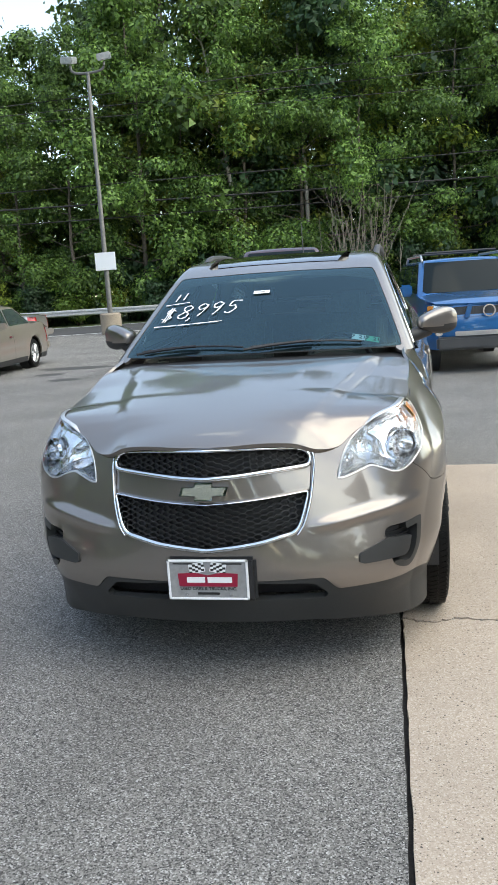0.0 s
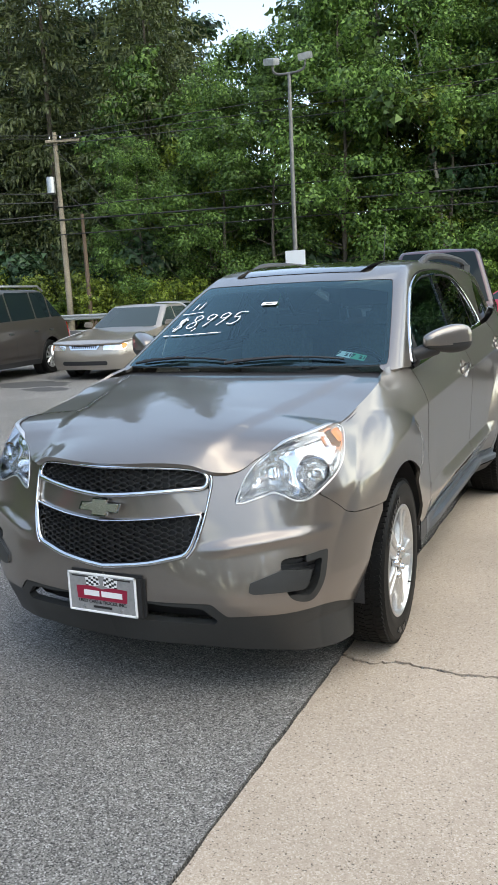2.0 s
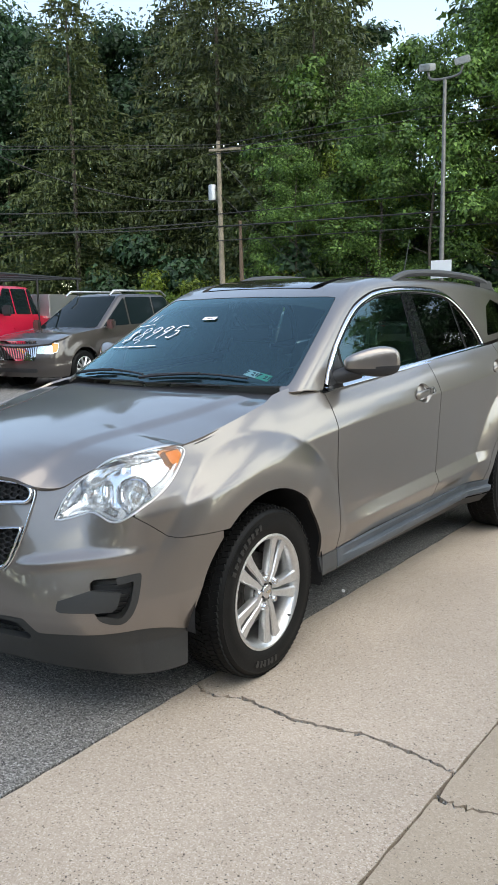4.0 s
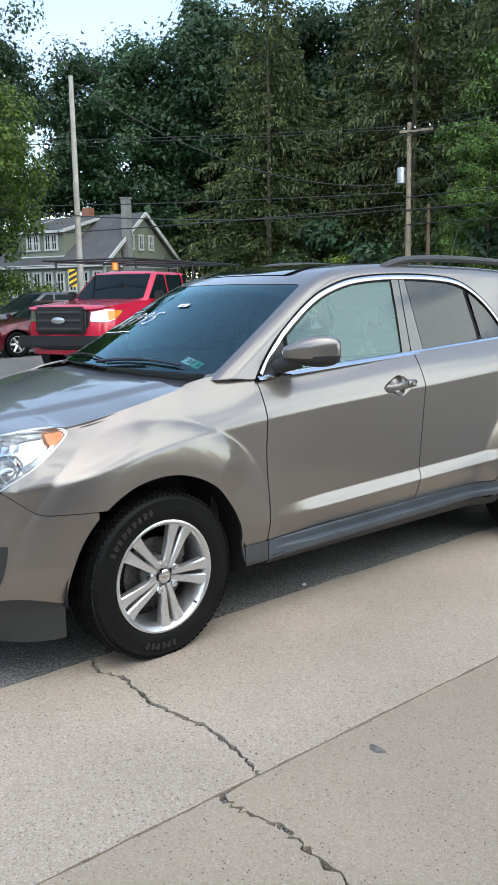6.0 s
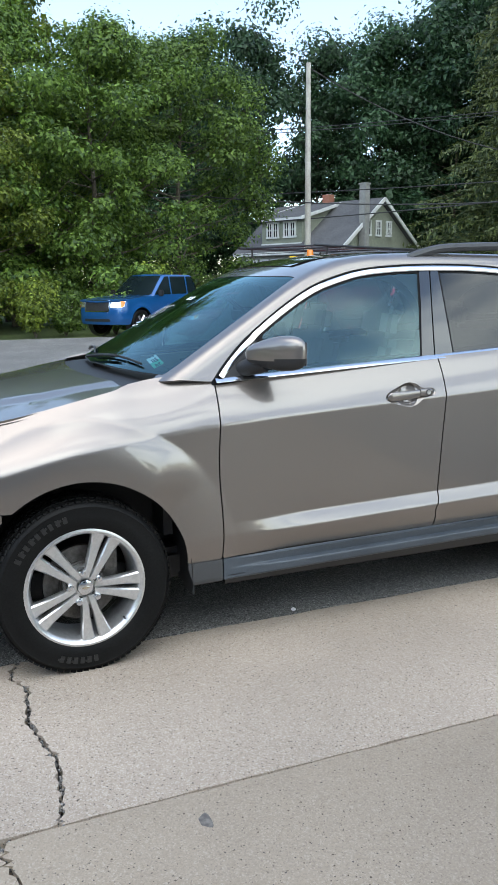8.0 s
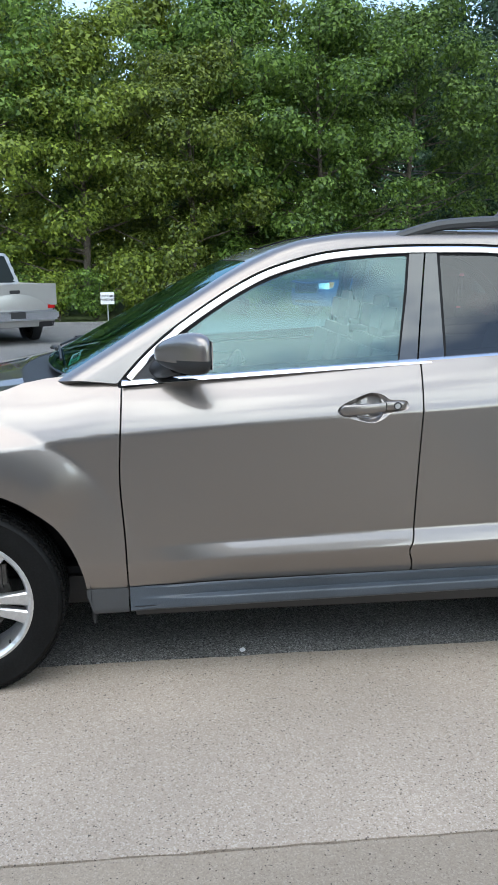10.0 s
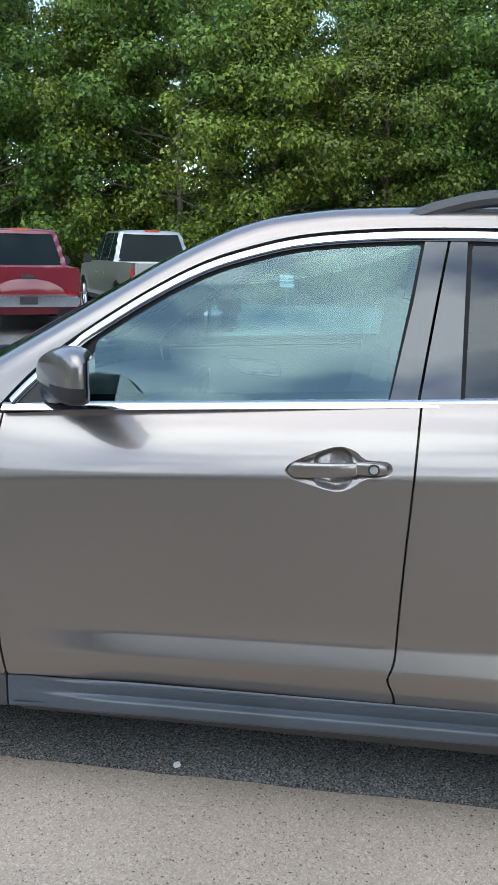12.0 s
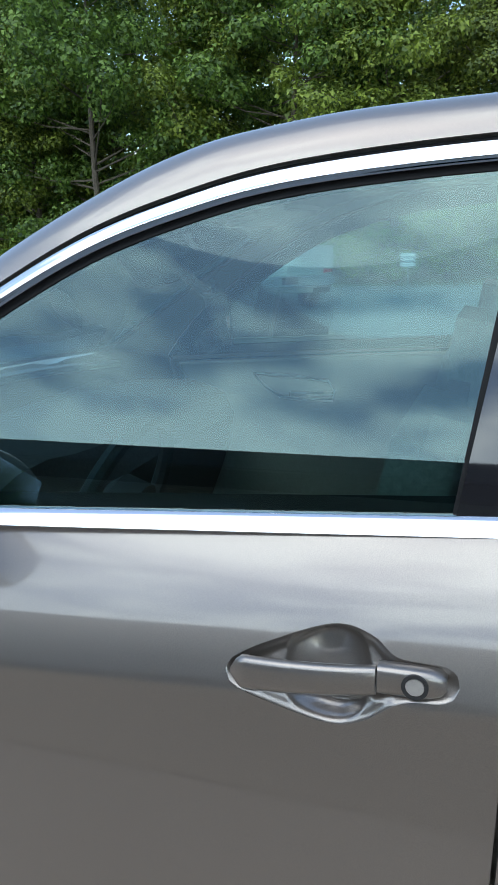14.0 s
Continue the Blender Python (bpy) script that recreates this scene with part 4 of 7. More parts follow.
# door handles
for sx in (1, -1):
    for k, bowl in enumerate(BOWLS):
        y0, z0 = float(bowl[:, 0].min()), float(bowl[:, 1].mean())
        xx = float(skin(np.array([s_y(y0 - .03)]), np.array([z0]))[0, 0])
        tilt_ = .11
        bm = bmesh.new()
        rings = []
        for i in range(27):
            t = i / 26
            bow = .008 + .013 * math.sin(math.pi * min(1, .12 + t * .86)) ** .7
            end_ = math.sin(min(1, t / .10) * math.pi / 2) ** .6
            hh = (.0205 - .0035 * t) * max(.22, end_)
            yy = y0 + .009 + .166 * t
            zz = z0 - .0005 + tilt_ * (.166 * t - .09) * .5
            ring = []
            for a in range(20):
                an = 2 * math.pi * a / 20
                cy = math.copysign(abs(math.cos(an)) ** .75, math.cos(an))
                sy_ = math.copysign(abs(math.sin(an)) ** .72, math.sin(an))
                ring.append(bm.verts.new((sx * (xx - .003 + bow * .75 + .0095 * cy * max(.4, end_)), yy, zz + hh * sy_)))
            rings.append(ring)
        for q, w in zip(rings, rings[1:]):
            for a in range(20):
                bm.faces.new((q[a], q[(a + 1) % 20], w[(a + 1) % 20], w[a]))
        bm.faces.new(rings[0])
        bm.faces.new(list(reversed(rings[-1])))
        grip = part("door_handle", bm, PAINT, SUV)
        bm = bmesh.new()
        rings = []
        for t, k_, o_ in ((0, 1, 0), (.55, 1, 0), (.78, .93, -.001), (.92, .78, -.003), (1, .45, -.007)):
            ring = []
            for a in range(20):
                an = 2 * math.pi * a / 20
                cy = math.copysign(abs(math.cos(an)) ** .6, math.cos(an))
                sy_ = math.copysign(abs(math.sin(an)) ** .6, math.sin(an))
                ring.append(bm.verts.new((sx * (xx + .002 + o_ + .013 * cy), y0 + .1775 + .073 * t, z0 + .0075 + .0168 * k_ * sy_)))
            rings.append(ring)
        for q, w in zip(rings, rings[1:]):
            for a in range(20):
                bm.faces.new((q[a], q[(a + 1) % 20], w[(a + 1) % 20], w[a]))
        bm.faces.new(rings[0])
        bm.faces.new(list(reversed(rings[-1])))
        part("handle_end", bm, PAINT, SUV)
        if k == 0 and sx == 1:
            part("key_lock_ring", lathe([(.0145, .0), (.0145, .003), (.0105, .003), (.0105, .0)], 24, "x", (xx + .0135, y0 + .218, z0 + .0075)), BLACK, SUV)
            part("key_lock", lathe([(.0001, .003), (.0098, .003), (.0105, .0)], 24, "x", (xx + .0135, y0 + .218, z0 + .0075)), SATIN, SUV, "round satin key lock")

# number plate with its bracket
PLY = -.955
part("plate_bracket", box_bm((.012, PLY + .012, .438), (.345, .030, .172), .012), BLACK, SUV, "black plate bracket")
plate = part("dealer_plate", box_bm((0, PLY - .006, .440), (.312, .006, .158), .004), SILVERP, SUV, "silver dealer plate with red banner")
frame_bm = bmesh.new()
for cx, cz, w, h in ((0, .5145, .312, .009), (0, .3655, .312, .009), (-.1515, .44, .009, .158), (.1515, .44, .009, .158)):
    add_box(frame_bm, (cx, PLY - .009, cz), (w, .006, h), None, .002)
part("plate_rim", frame_bm, WHITE, plate, "white plate rim")
part("banner", prism([(-.112, -.024), (-.116, .026), (-.05, .030), (.0, .020), (.05, .030), (.116, .026), (.112, -.024)], .002, Matrix.Translation((0, PLY - .009, .438)) @ pose(0, 0, 0, 90)), REDP, plate, "red banner")
for sx in (-1, 1):
    flag = bmesh.new()
    for i in range(5):
        for j in range(4):
            if (i + j) % 2 == 0:
                add_box(flag, (sx * (.018 + .0115 * i), PLY - .010, .468 + .0085 * j + .0045 * (4 - i) * .6), (.0115, .001, .0085))
    part("chequered_flag", flag, INK, plate, "black and white chequered flag")
flagw = bmesh.new()
for sx in (-1, 1):
    add_box(flagw, (sx * .041, PLY - .0094, .4865), (.060, .0008, .040), pose(0, 0, 0, 0, sx * 13, 0))
part("flag_ground", flagw, WHITE, plate)
bars = bmesh.new()
add_box(bars, (-.046, PLY - .0115, .440), (.070, .001, .022))
add_box(bars, (.046, PLY - .0115, .440), (.094, .001, .022))
part("banner_lettering", bars, WHITE, plate, "white banner lettering as a bar")
text_mesh("plate_text", "USED CARS & TRUCKS, INC.", .0175, INK, plate, Matrix.Translation((0, PLY - .0102, .405)) @ pose(0, 0, 0, 90), bold=.0002)
for cx, cz, w, h in ((0, .386, .085, .009), (-.095, .503, .075, .005), (.095, .503, .075, .005)):
    part("plate_small_print", box_bm((cx, PLY - .0105, cz), (w, .001, h)), INK, plate)
for sx in (-1, 1):
    part("plate_screw", lathe([(.0001, -.004), (.006, -.003), (.007, 0)], 12, "x", (0, 0, 0)), CHROME, plate, at=Matrix.Translation((sx * .085, PLY - .009, .382)) @ pose(0, 0, 0, 0, 0, 90))

# ---- windscreen writing and stickers ----
def glass_frame(x, y):
    """A pose on the inside of the windscreen with x to the viewer's right and y up the glass."""
    e = .004
    f = lambda a, b: Vector((a, b, float(screen_z(np.array(abs(a)), np.array(b)))))
    dy = (f(x, y + e) - f(x, y - e)).normalized()
    dx = (f(x + e, y) - f(x - e, y)).normalized()
    n = dx.cross(dy).normalized()
    dy = n.cross(dx)
    m = Matrix((dx, dy, n)).transposed().to_4x4()
    m.translation = f(x, y) + n * .004
    return m


def stroke(name, strokes, w, mat, parent):
    """Hand-drawn marker strokes given in metres from a corner of the screen."""
    bm = bmesh.new()
    for pts in strokes:
        c = spline(pts, 8)
        quads = []
        for i, (u, v) in enumerate(c):
            d = c[min(i + 1, len(c) - 1)] - c[max(i - 1, 0)]
            d = d / (np.linalg.norm(d) + 1e-9)
            ww = w * (.8 + .35 * math.sin(i * .9 + u * 40))
            for s_ in (-1, 1):
                a, b = u - d[1] * ww * s_, v + d[0] * ww * s_
                quads.append(bm.verts.new(glass_frame(a, b * .88 + .337 * a * a - .062).translation))
        for i in range(0, len(quads) - 3, 2):
            bm.faces.new((quads[i], quads[i + 1], quads[i + 3], quads[i + 2]))
    return part(name, bm, mat, parent, "white hand-painted price on the windscreen", smooth=False)


def glyph(points, x, y, k=1.0, lean=.25):
    return [(x + (a + lean * b) * k, (y + b * k) / .88) for a, b in points]


S8 = [(.055, .105), (.030, .118), (.008, .100), (.020, .072), (.050, .048), (.052, .015), (.022, .0), (.0, .022), (.018, .05), (.050, .080), (.058, .105)]
S9 = [(.052, .100), (.025, .115), (.004, .092), (.016, .065), (.045, .075), (.054, .105), (.045, .05), (.028, .0)]
S5 = [(.065, .112), (.016, .110), (.010, .068), (.042, .068), (.052, .035), (.028, .002), (.0, .012)]
SD = [(.060, .090), (.030, .105), (.008, .085), (.030, .058), (.052, .035), (.035, .008), (.0, .02)]
yb = .625
strokes = [glyph(SD, -.60, yb - .03), glyph([(.022, -.012), (.022, .122)], -.60, yb - .03), glyph([(.036, -.012), (.036, .122)], -.60, yb - .03),
           glyph(S8, -.50, yb - .012), glyph([(.0, .006), (.006, -.004), (-.004, -.026)], -.425, yb - .012), glyph(S9, -.405, yb + .004), glyph(S9, -.315, yb + .014), glyph(S5, -.225, yb + .022),
           [(-.625, (yb - .085) / .88), (-.42, (yb - .068) / .88), (-.22, (yb - .048) / .88)],
           glyph([(0, 0), (.0, .07)], -.545, yb + .155), glyph([(0, 0), (.0, .07)], -.50, yb + .165), [(-.60, (yb + .118) / .88), (-.45, (yb + .142) / .88)]]
stroke("price_writing", strokes, .0052, WHITE, SUV)
m = glass_frame(-.035, .765)
part("stock_sticker", prism([(-.045, -.016), (.045, -.016), (.045, .016), (-.045, .016)], .001, m), PAPER, SUV, "white stock sticker")
part("stock_lettering", prism([(-.020, -.003), (.020, -.003), (.020, .003), (-.020, .003)], .0016, m), INK, SUV)
for x, mt in ((.512, PAPER), (.582, GREEN)):
    m = glass_frame(x, .405)
    st = part("inspection_sticker", prism([(-.034, -.024), (.034, -.024), (.034, .024), (-.034, .024)], .001, m @ Matrix.Translation((0, 0, -.010))), mt, SUV, "inspection sticker")
    text_mesh("sticker_text", "7  21", .036, INK, st, m @ Matrix.Translation((0, 0, -.0082)), bold=.0008)

# ---- wheels ----
def wheel(x, y, steer=0.0, sx=1):
    w = new("wheel")
    w.parent = SUV
    w.matrix_basis = Matrix.Translation((x, y, .355)) @ pose(0, 0, 0, 0, 0, steer + (0 if sx > 0 else 180))
    prof = [(.236, -.10), (.262, -.108), (.300, -.113), (.335, -.108), (.350, -.094), (.357, -.07), (.3585, -.03), (.3585, .03), (.357, .07), (.350, .094), (.340, .104), (.334, .1075), (.328, .1055), (.300, .112), (.270, .109), (.250, .104), (.236, .096)]
    tyre = part("tyre", lathe(prof, 72), RUBBER, w, "black all-season tyre")
    tread = bmesh.new()
    for k in range(84):
        t = 2 * math.pi * k / 84
        for off, wd in ((-.082, .030), (-.041, .034), (0, .030), (.041, .034), (.082, .030)):
            m = Matrix.Rotation(t + off * .6, 4, "X") @ Matrix.Translation((off, 0, .3585 if abs(off) < .06 else .3545)) @ Matrix.Rotation(.35 if off > 0 else -.35, 4, "Z")
            add_box(tread, (0, 0, 0), (1, 1, 1), m @ Matrix.Diagonal((wd, .0215, .008, 1)))
    part("tread", tread, RUBBER, tyre, smooth=False)
    for a0, n, span in ((60, 9, 52), (185, 6, 32)):
        marks = bmesh.new()
        for k in range(n):
            t = radians(a0 - span * k / n)
            m = Matrix.Rotation(t, 4, "X") @ Matrix.Translation((.1125, 0, .300))
            add_box(marks, (0, 0, 0), (1, 1, 1), m @ Matrix.Diagonal((.004, .016, .026, 1)))
            if k % 2:
                add_box(marks, (0, 0, 0), (1, 1, 1), m @ Matrix.Translation((0, .006, .004)) @ Matrix.Diagonal((.0045, .020, .008, 1)))
        part("tyre_lettering", marks, RUBMARK, tyre, "raised sidewall lettering as bars")
    rim = part("rim", lathe([(.234, -.09), (.211, -.06), (.206, .03), (.218, .075), (.232, .090), (.244, .098), (.2455, .104), (.237, .106), (.227, .100), (.220, .088), (.212, .06)], 64), SATIN, w, "silver alloy rim")
    spokes = bmesh.new()
    for k in range(5):
        for sd in (-1, 1):
            base = 2 * math.pi * k / 5 + radians(64)
            rows = []
            for r, off, hw, dep in ((.040, .0145, .0135, .090), (.085, .0185, .0150, .097), (.13, .0245, .0175, .095), (.175, .0300, .0215, .093), (.208, .0350, .0262, .094), (.228, .0385, .0300, .098)):
                rows.append((r, sd * off, hw, dep))
            prev = None
            for r, off, hw, dep in rows:
                ring = []
                for du, dx in ((-hw, -.034), (-hw, -.006), (-hw * .74, 0), (hw * .74, 0), (hw, -.006), (hw, -.034)):
                    u = off + du
                    a, b = r * math.cos(base) - u * math.sin(base), r * math.sin(base) + u * math.cos(base)
                    ring.append(spokes.verts.new((dep + dx, a, b)))
                if prev:
                    for q in range(6):
                        spokes.faces.new((prev[q], prev[(q + 1) % 6], ring[(q + 1) % 6], ring[q]))
                prev = ring
    part("spokes", spokes, SATIN, rim, "five split spokes")
    part("hub", lathe([(.0001, .079), (.060, .079), (.080, .074), (.084, .06), (.080, .03)], 32), SATIN, rim)
    part("hub_cap", lathe([(.0001, .099), (.022, .098), (.030, .095), (.033, .083)], 24), CHROME, rim, "chrome hub cap")
    part("hub_badge", prism([(-.016, -.003), (-.014, .004), (-.006, .004), (-.005, .007), (.006, .007), (.005, .004), (.016, .004), (.014, -.003), (.006, -.003), (.005, -.006), (-.006, -.006), (-.005, -.003)], .003, pose(.0985, 0, 0, 90, 0, 90)), GOLD, rim)
    for k in range(5):
        t = 2 * math.pi * (k + .5) / 5 + radians(64)
        part("nut_recess", lathe([(.0001, .0805), (.0205, .0805), (.0215, .0785)], 16, "x", (0, .064 * math.cos(t), .064 * math.sin(t))), IRON, rim)
        part("wheel_nut", lathe([(.0001, .108), (.011, .106), (.0150, .098), (.0160, .078)], 10, "x", (0, .064 * math.cos(t), .064 * math.sin(t))), CHROME, rim)
    part("brake_disc", lathe([(.0001, .03), (.09, .03), (.092, .02), (.155, .02), (.155, .0), (.06, .0)], 48), IRON, w, "worn brake disc")
    part("brake_caliper", box_bm((.03, .11, .09), (.06, .07, .11), .015), IRON, w)
    part("valve", tube_bm([(.098, .150, -.150), (.112, .152, -.152)], .004, 6), BLACK, rim)
    return w


wheel(.785, 0, 3.0)
wheel(-.785, 0, 3.0, -1)
wheel(.787, 2.857)
wheel(-.787, 2.857, 0, -1)
for yc in AXLES:
    for sx in (1, -1):
        bm = bmesh.new()
        rows = []
        for k in range(25):
            t = radians(-6 + 192 * k / 24)
            rows.append([bm.verts.new((sx * xx, yc + .012 + .448 * math.cos(max(t, 0)), .36 + .448 * math.sin(t) * (2.1 if t < 0 else 1))) for xx in (.50, .862)])
        for a, b in zip(rows, rows[1:]):
            bm.faces.new((a[0], a[1], b[1], b[0]))
        add_box(bm, (sx * .52, yc, .50), (.02, .9, .6))
        part("wheel_arch_liner", bm, BLACK, SUV, "black wheel-arch liner")
    flap = box_bm((.785, yc + .466, .292), (.13, .010, .10), .004)
    part("mud_flap", flap, BLACK, SUV)

# underside and cabin
part("underbody", box_bm((0, 1.45, .33), (1.35, 4.1, .14), .03), BLACK, SUV)
part("floor_pan", box_bm((0, 1.9, .50), (1.45, 2.6, .04)), DASH, SUV)
part("firewall", box_bm((0, .40, .78), (1.42, .04, .60)), DASH, SUV)
panel("door_lining", sheet(lambda s, z: skin(s, z) - np.stack([np.full(np.shape(z), .075), 0 * z, 0 * z], -1), steps(s_y(.66), s_y(2.6), .06), steps(.45, 1.17, .05), lambda X, U, V: belt(X[..., 1]) - .012 - X[..., 2], .01), TRIM, "light door lining")
panel("headlining", sheet(cabin, steps(1.08, 3.5, .06), steps(48, 90, 3), lambda X, U, V: 3.4 - X[..., 1], 0, -.035), TRIM, "", "joined")
dash = bmesh.new()
rows = []
for x in np.linspace(-.70, .70, 15):
    sag = .02 * (abs(x) / .7) ** 2
    hump = .035 * math.exp(-((x - .36) / .16) ** 2)
    rows.append([dash.verts.new((x, y, z - sag)) for y, z in ((.40, 1.08), (.52, 1.10 + hump * .4), (.70, 1.105 + hump), (.80, 1.075 + hump), (.84, 1.0), (.80, .85), (.74, .70))])
for a, b in zip(rows, rows[1:]):
    for k in range(6):
        dash.faces.new((a[k], b[k], b[k + 1], a[k + 1]))
part("dashboard", dash, DASH, SUV, "dark vinyl dashboard")
part("centre_console", box_bm((0, 1.05, .66), (.24, .85, .30), .03), DASH, SUV)


def seat(x, y, wide):
    for nm, c, s, rx in (("seat_cushion", (x, y, .70), (wide, .50, .16), 6), ("seat_back", (x, y + .31, 1.0), (wide * .96, .14, .56), -14)):
        bm = box_bm((0, 0, 0), s, .045)
        part(nm, bm, CLOTH, SUV, "grey cloth seat", at=Matrix.Translation(c) @ pose(0, 0, 0, rx))
    for hx in ((0,) if wide < .7 else (-.35, .35)):
        part("headrest", box_bm((0, 0, 0), (.26, .10, .17), .04), CLOTH, SUV, at=Matrix.Translation((x + hx, y + .415, 1.345)) @ pose(0, 0, 0, -10))


seat(.36, 1.22, .50)
seat(-.36, 1.22, .50)
seat(0, 2.15, 1.25)
wheel_bm = bmesh.new()
ring = [(.185 * math.cos(t), .185 * math.sin(t), 0) for t in np.linspace(0, 2 * math.pi, 37)]
add_tube(wheel_bm, ring, .016, 8, cap=False)
part("steering_wheel", wheel_bm, DASH, SUV, "dark steering wheel with satin spokes", at=Matrix.Translation((.36, .98, 1.03)) @ pose(0, 0, 0, 68))
sp = bmesh.new()
for t in (-20, 200, 270):
    add_tube(sp, [(.05 * math.cos(radians(t)), .05 * math.sin(radians(t)), -.02), (.18 * math.cos(radians(t)), .18 * math.sin(radians(t)), 0)], .014, 6)
part("wheel_spokes", sp, SATIN, SUV, at=Matrix.Translation((.36, .98, 1.03)) @ pose(0, 0, 0, 68))
part("steering_hub", lathe([(.0001, .03), (.05, .028), (.07, .01), (.07, -.04)], 24, "z"), DASH, SUV, at=Matrix.Translation((.36, .98, 1.03)) @ pose(0, 0, 0, 68))
part("rear_view_mirror", box_bm((0, 0, 0), (.25, .045, .085), .018), BLACK, SUV, "black rear-view mirror", at=Matrix.Translation((.01, 1.06, 1.385)) @ pose(0, 0, 0, 8, 0, 22))
part("mirror_stem", tube_bm([(0, .93, 1.49), (0, 1.04, 1.40)], .012, 8), BLACK, SUV)
for sx in (1, -1):
    part("inner_handle", tube_bm([(sx * .715, .905, 1.105), (sx * .710, 1.03, 1.100), (sx * .710, 1.135, 1.088), (sx * .710, 1.157, 1.060), (sx * .710, 1.150, 1.030), (sx * .710, 1.06, 1.028), (sx * .712, .985, 1.036), (sx * .714, .93, 1.075), (sx * .715, .905, 1.105)], .0055, 6), CHROME, SUV, "chrome inner door handle")
    part("handle_lever", tube_bm([(sx * .708, 1.02, 1.045), (sx * .700, 1.09, 1.048), (sx * .708, 1.15, 1.052)], .008, 6), CHROME, SUV)
    part("sun_visor", box_bm((sx * .34, 1.10, 1.56), (.36, .15, .016), .005, pose(0, 0, 0, 14)), TRIM, SUV)
part("tail_lamp", box_bm((.80, 3.50, 1.02), (.10, .20, .26), .03), REDP, SUV, "red tail lamp")
part("tail_lamp", box_bm((-.80, 3.50, 1.02), (.10, .20, .26), .03), REDP, SUV, "red tail lamp")


# ---- ground ----
ASPHALT = textured("asphalt", [(0.0, (0.022, 0.022, 0.023)), (0.22, (0.099, 0.094, 0.088)), (0.58, (0.192, 0.184, 0.172)), (0.88, (0.290, 0.278, 0.260)), (1.0, (0.50, 0.49, 0.475))], 215, 0.85, 0.8, 0.005, kind="voronoi", big=(0.9, 0.22))
CONCRETE = textured("concrete", [(0.15, (0.080, 0.067, 0.057)), (0.20, (0.330, 0.266, 0.208)), (0.36, (0.384, 0.312, 0.247)), (0.66, (0.432, 0.356, 0.286)), (0.80, (0.520, 0.448, 0.376))], 230, 0.85, 0.45, 0.003, kind="speckle", big=(1.1, 0.15), rand=0.03, pits=52)
CONCRETE2 = textured("worn_concrete", [(0.14, (0.076, 0.063, 0.055)), (0.18, (0.272, 0.220, 0.167)), (0.36, (0.305, 0.247, 0.188)), (0.70, (0.338, 0.276, 0.211)), (0.82, (0.386, 0.325, 0.259))], 230, 0.85, 0.3, 0.003, kind="speckle", big=(0.7, 0.2), pits=58)
TAR = textured("tar_seam", [(0.3, (0.010, 0.010, 0.010)), (0.7, (0.03, 0.028, 0.027))], 60, 0.8, 0.6, 0.01)
GRASS = textured("grass_ground", [(0.3, (0.05, 0.075, 0.02)), (0.55, (0.09, 0.13, 0.035)), (0.8, (0.17, 0.17, 0.07))], 9, 0.95, 0.6, 0.05, big=(0.15, 0.35))
LINEP = material("road_line", (0.72, 0.72, 0.70), 0.7)


def edge_x(y):
    return .690 - .026 * (y + .33)


def flat(name, poly, z, mat, low, kind="structure", label="", smooth=False, category=""):
    """A slab with the outline poly: top at z, bottom at low."""
    bm = bmesh.new()
    hi = [bm.verts.new((x, y, z)) for x, y in poly]
    lo = [bm.verts.new((x, y, low)) for x, y in poly]
    bm.faces.new(hi)
    for i in range(len(poly)):
        j = (i + 1) % len(poly)
        bm.faces.new((hi[j], hi[i], lo[i], lo[j]))
    ob = part(name, bm, mat, None, label, smooth=smooth)
    return tagged(ob, label, category, "", kind)


def jag(pts, amp, seed, n=14):
    """A rough line through points, for broken edges."""
    c = spline(pts, n)
    rnd = random.Random(seed)
    out = []
    for i, (x, y) in enumerate(c):
        k = 0 if i in (0, len(c) - 1) else amp
        out.append((x + rnd.uniform(-k, k), y + rnd.uniform(-k, k)))
    return out


flat("ground", [(-900, -900), (900, -900), (900, 900), (-900, 900)], -.10, GRASS, -.6, label="grassy earth round the car lot", category="ground")
bed = flat("slab_bed", [(.60, -9), (7, -9), (7, 2.9), (.4, 2.9)], -.03, TAR, -.09, label="dark earth in the slab joints", category="ground")
# lot surface in two sheets that leave the concrete apron free
e_line = jag([(edge_x(y), y) for y in (-9, -5, -3, -1.8, -.9, 0, .9, 1.9, 2.83)], .004, 3, 12)
flat("pavement", [(-21, -40), (e_line[0][0], -40)] + e_line + [(e_line[-1][0], 24), (-21, 21)], -.004, ASPHALT, -.09, label="weathered grey asphalt lot", category="pavement")
# unseen pale ground, added so the flank paint mirrors something bright
flat("pavement_yard", [(7.0, 2.835), (40, 2.835), (40, 25), (7.0, 25)], -.004, CONCRETE, -.09, label="unseen pale concrete added beside the lot to lighten reflections", category="pavement")
flat("pavement_back", [(e_line[-1][0] + .001, 2.835), (6.999, 2.835), (6.999, 25), (e_line[-1][0] + .001, 24)], -.004, ASPHALT, -.09, label="weathered grey asphalt lot", category="pavement")
# more added pale ground out of view, brightening the doors' reflection
flat("pavement_side", [(7.0, -40), (40, -40), (40, 2.83), (7.0, 2.83)], -.004, CONCRETE, -.09, label="unseen pale concrete added along the flank to lighten the doors", category="pavement")
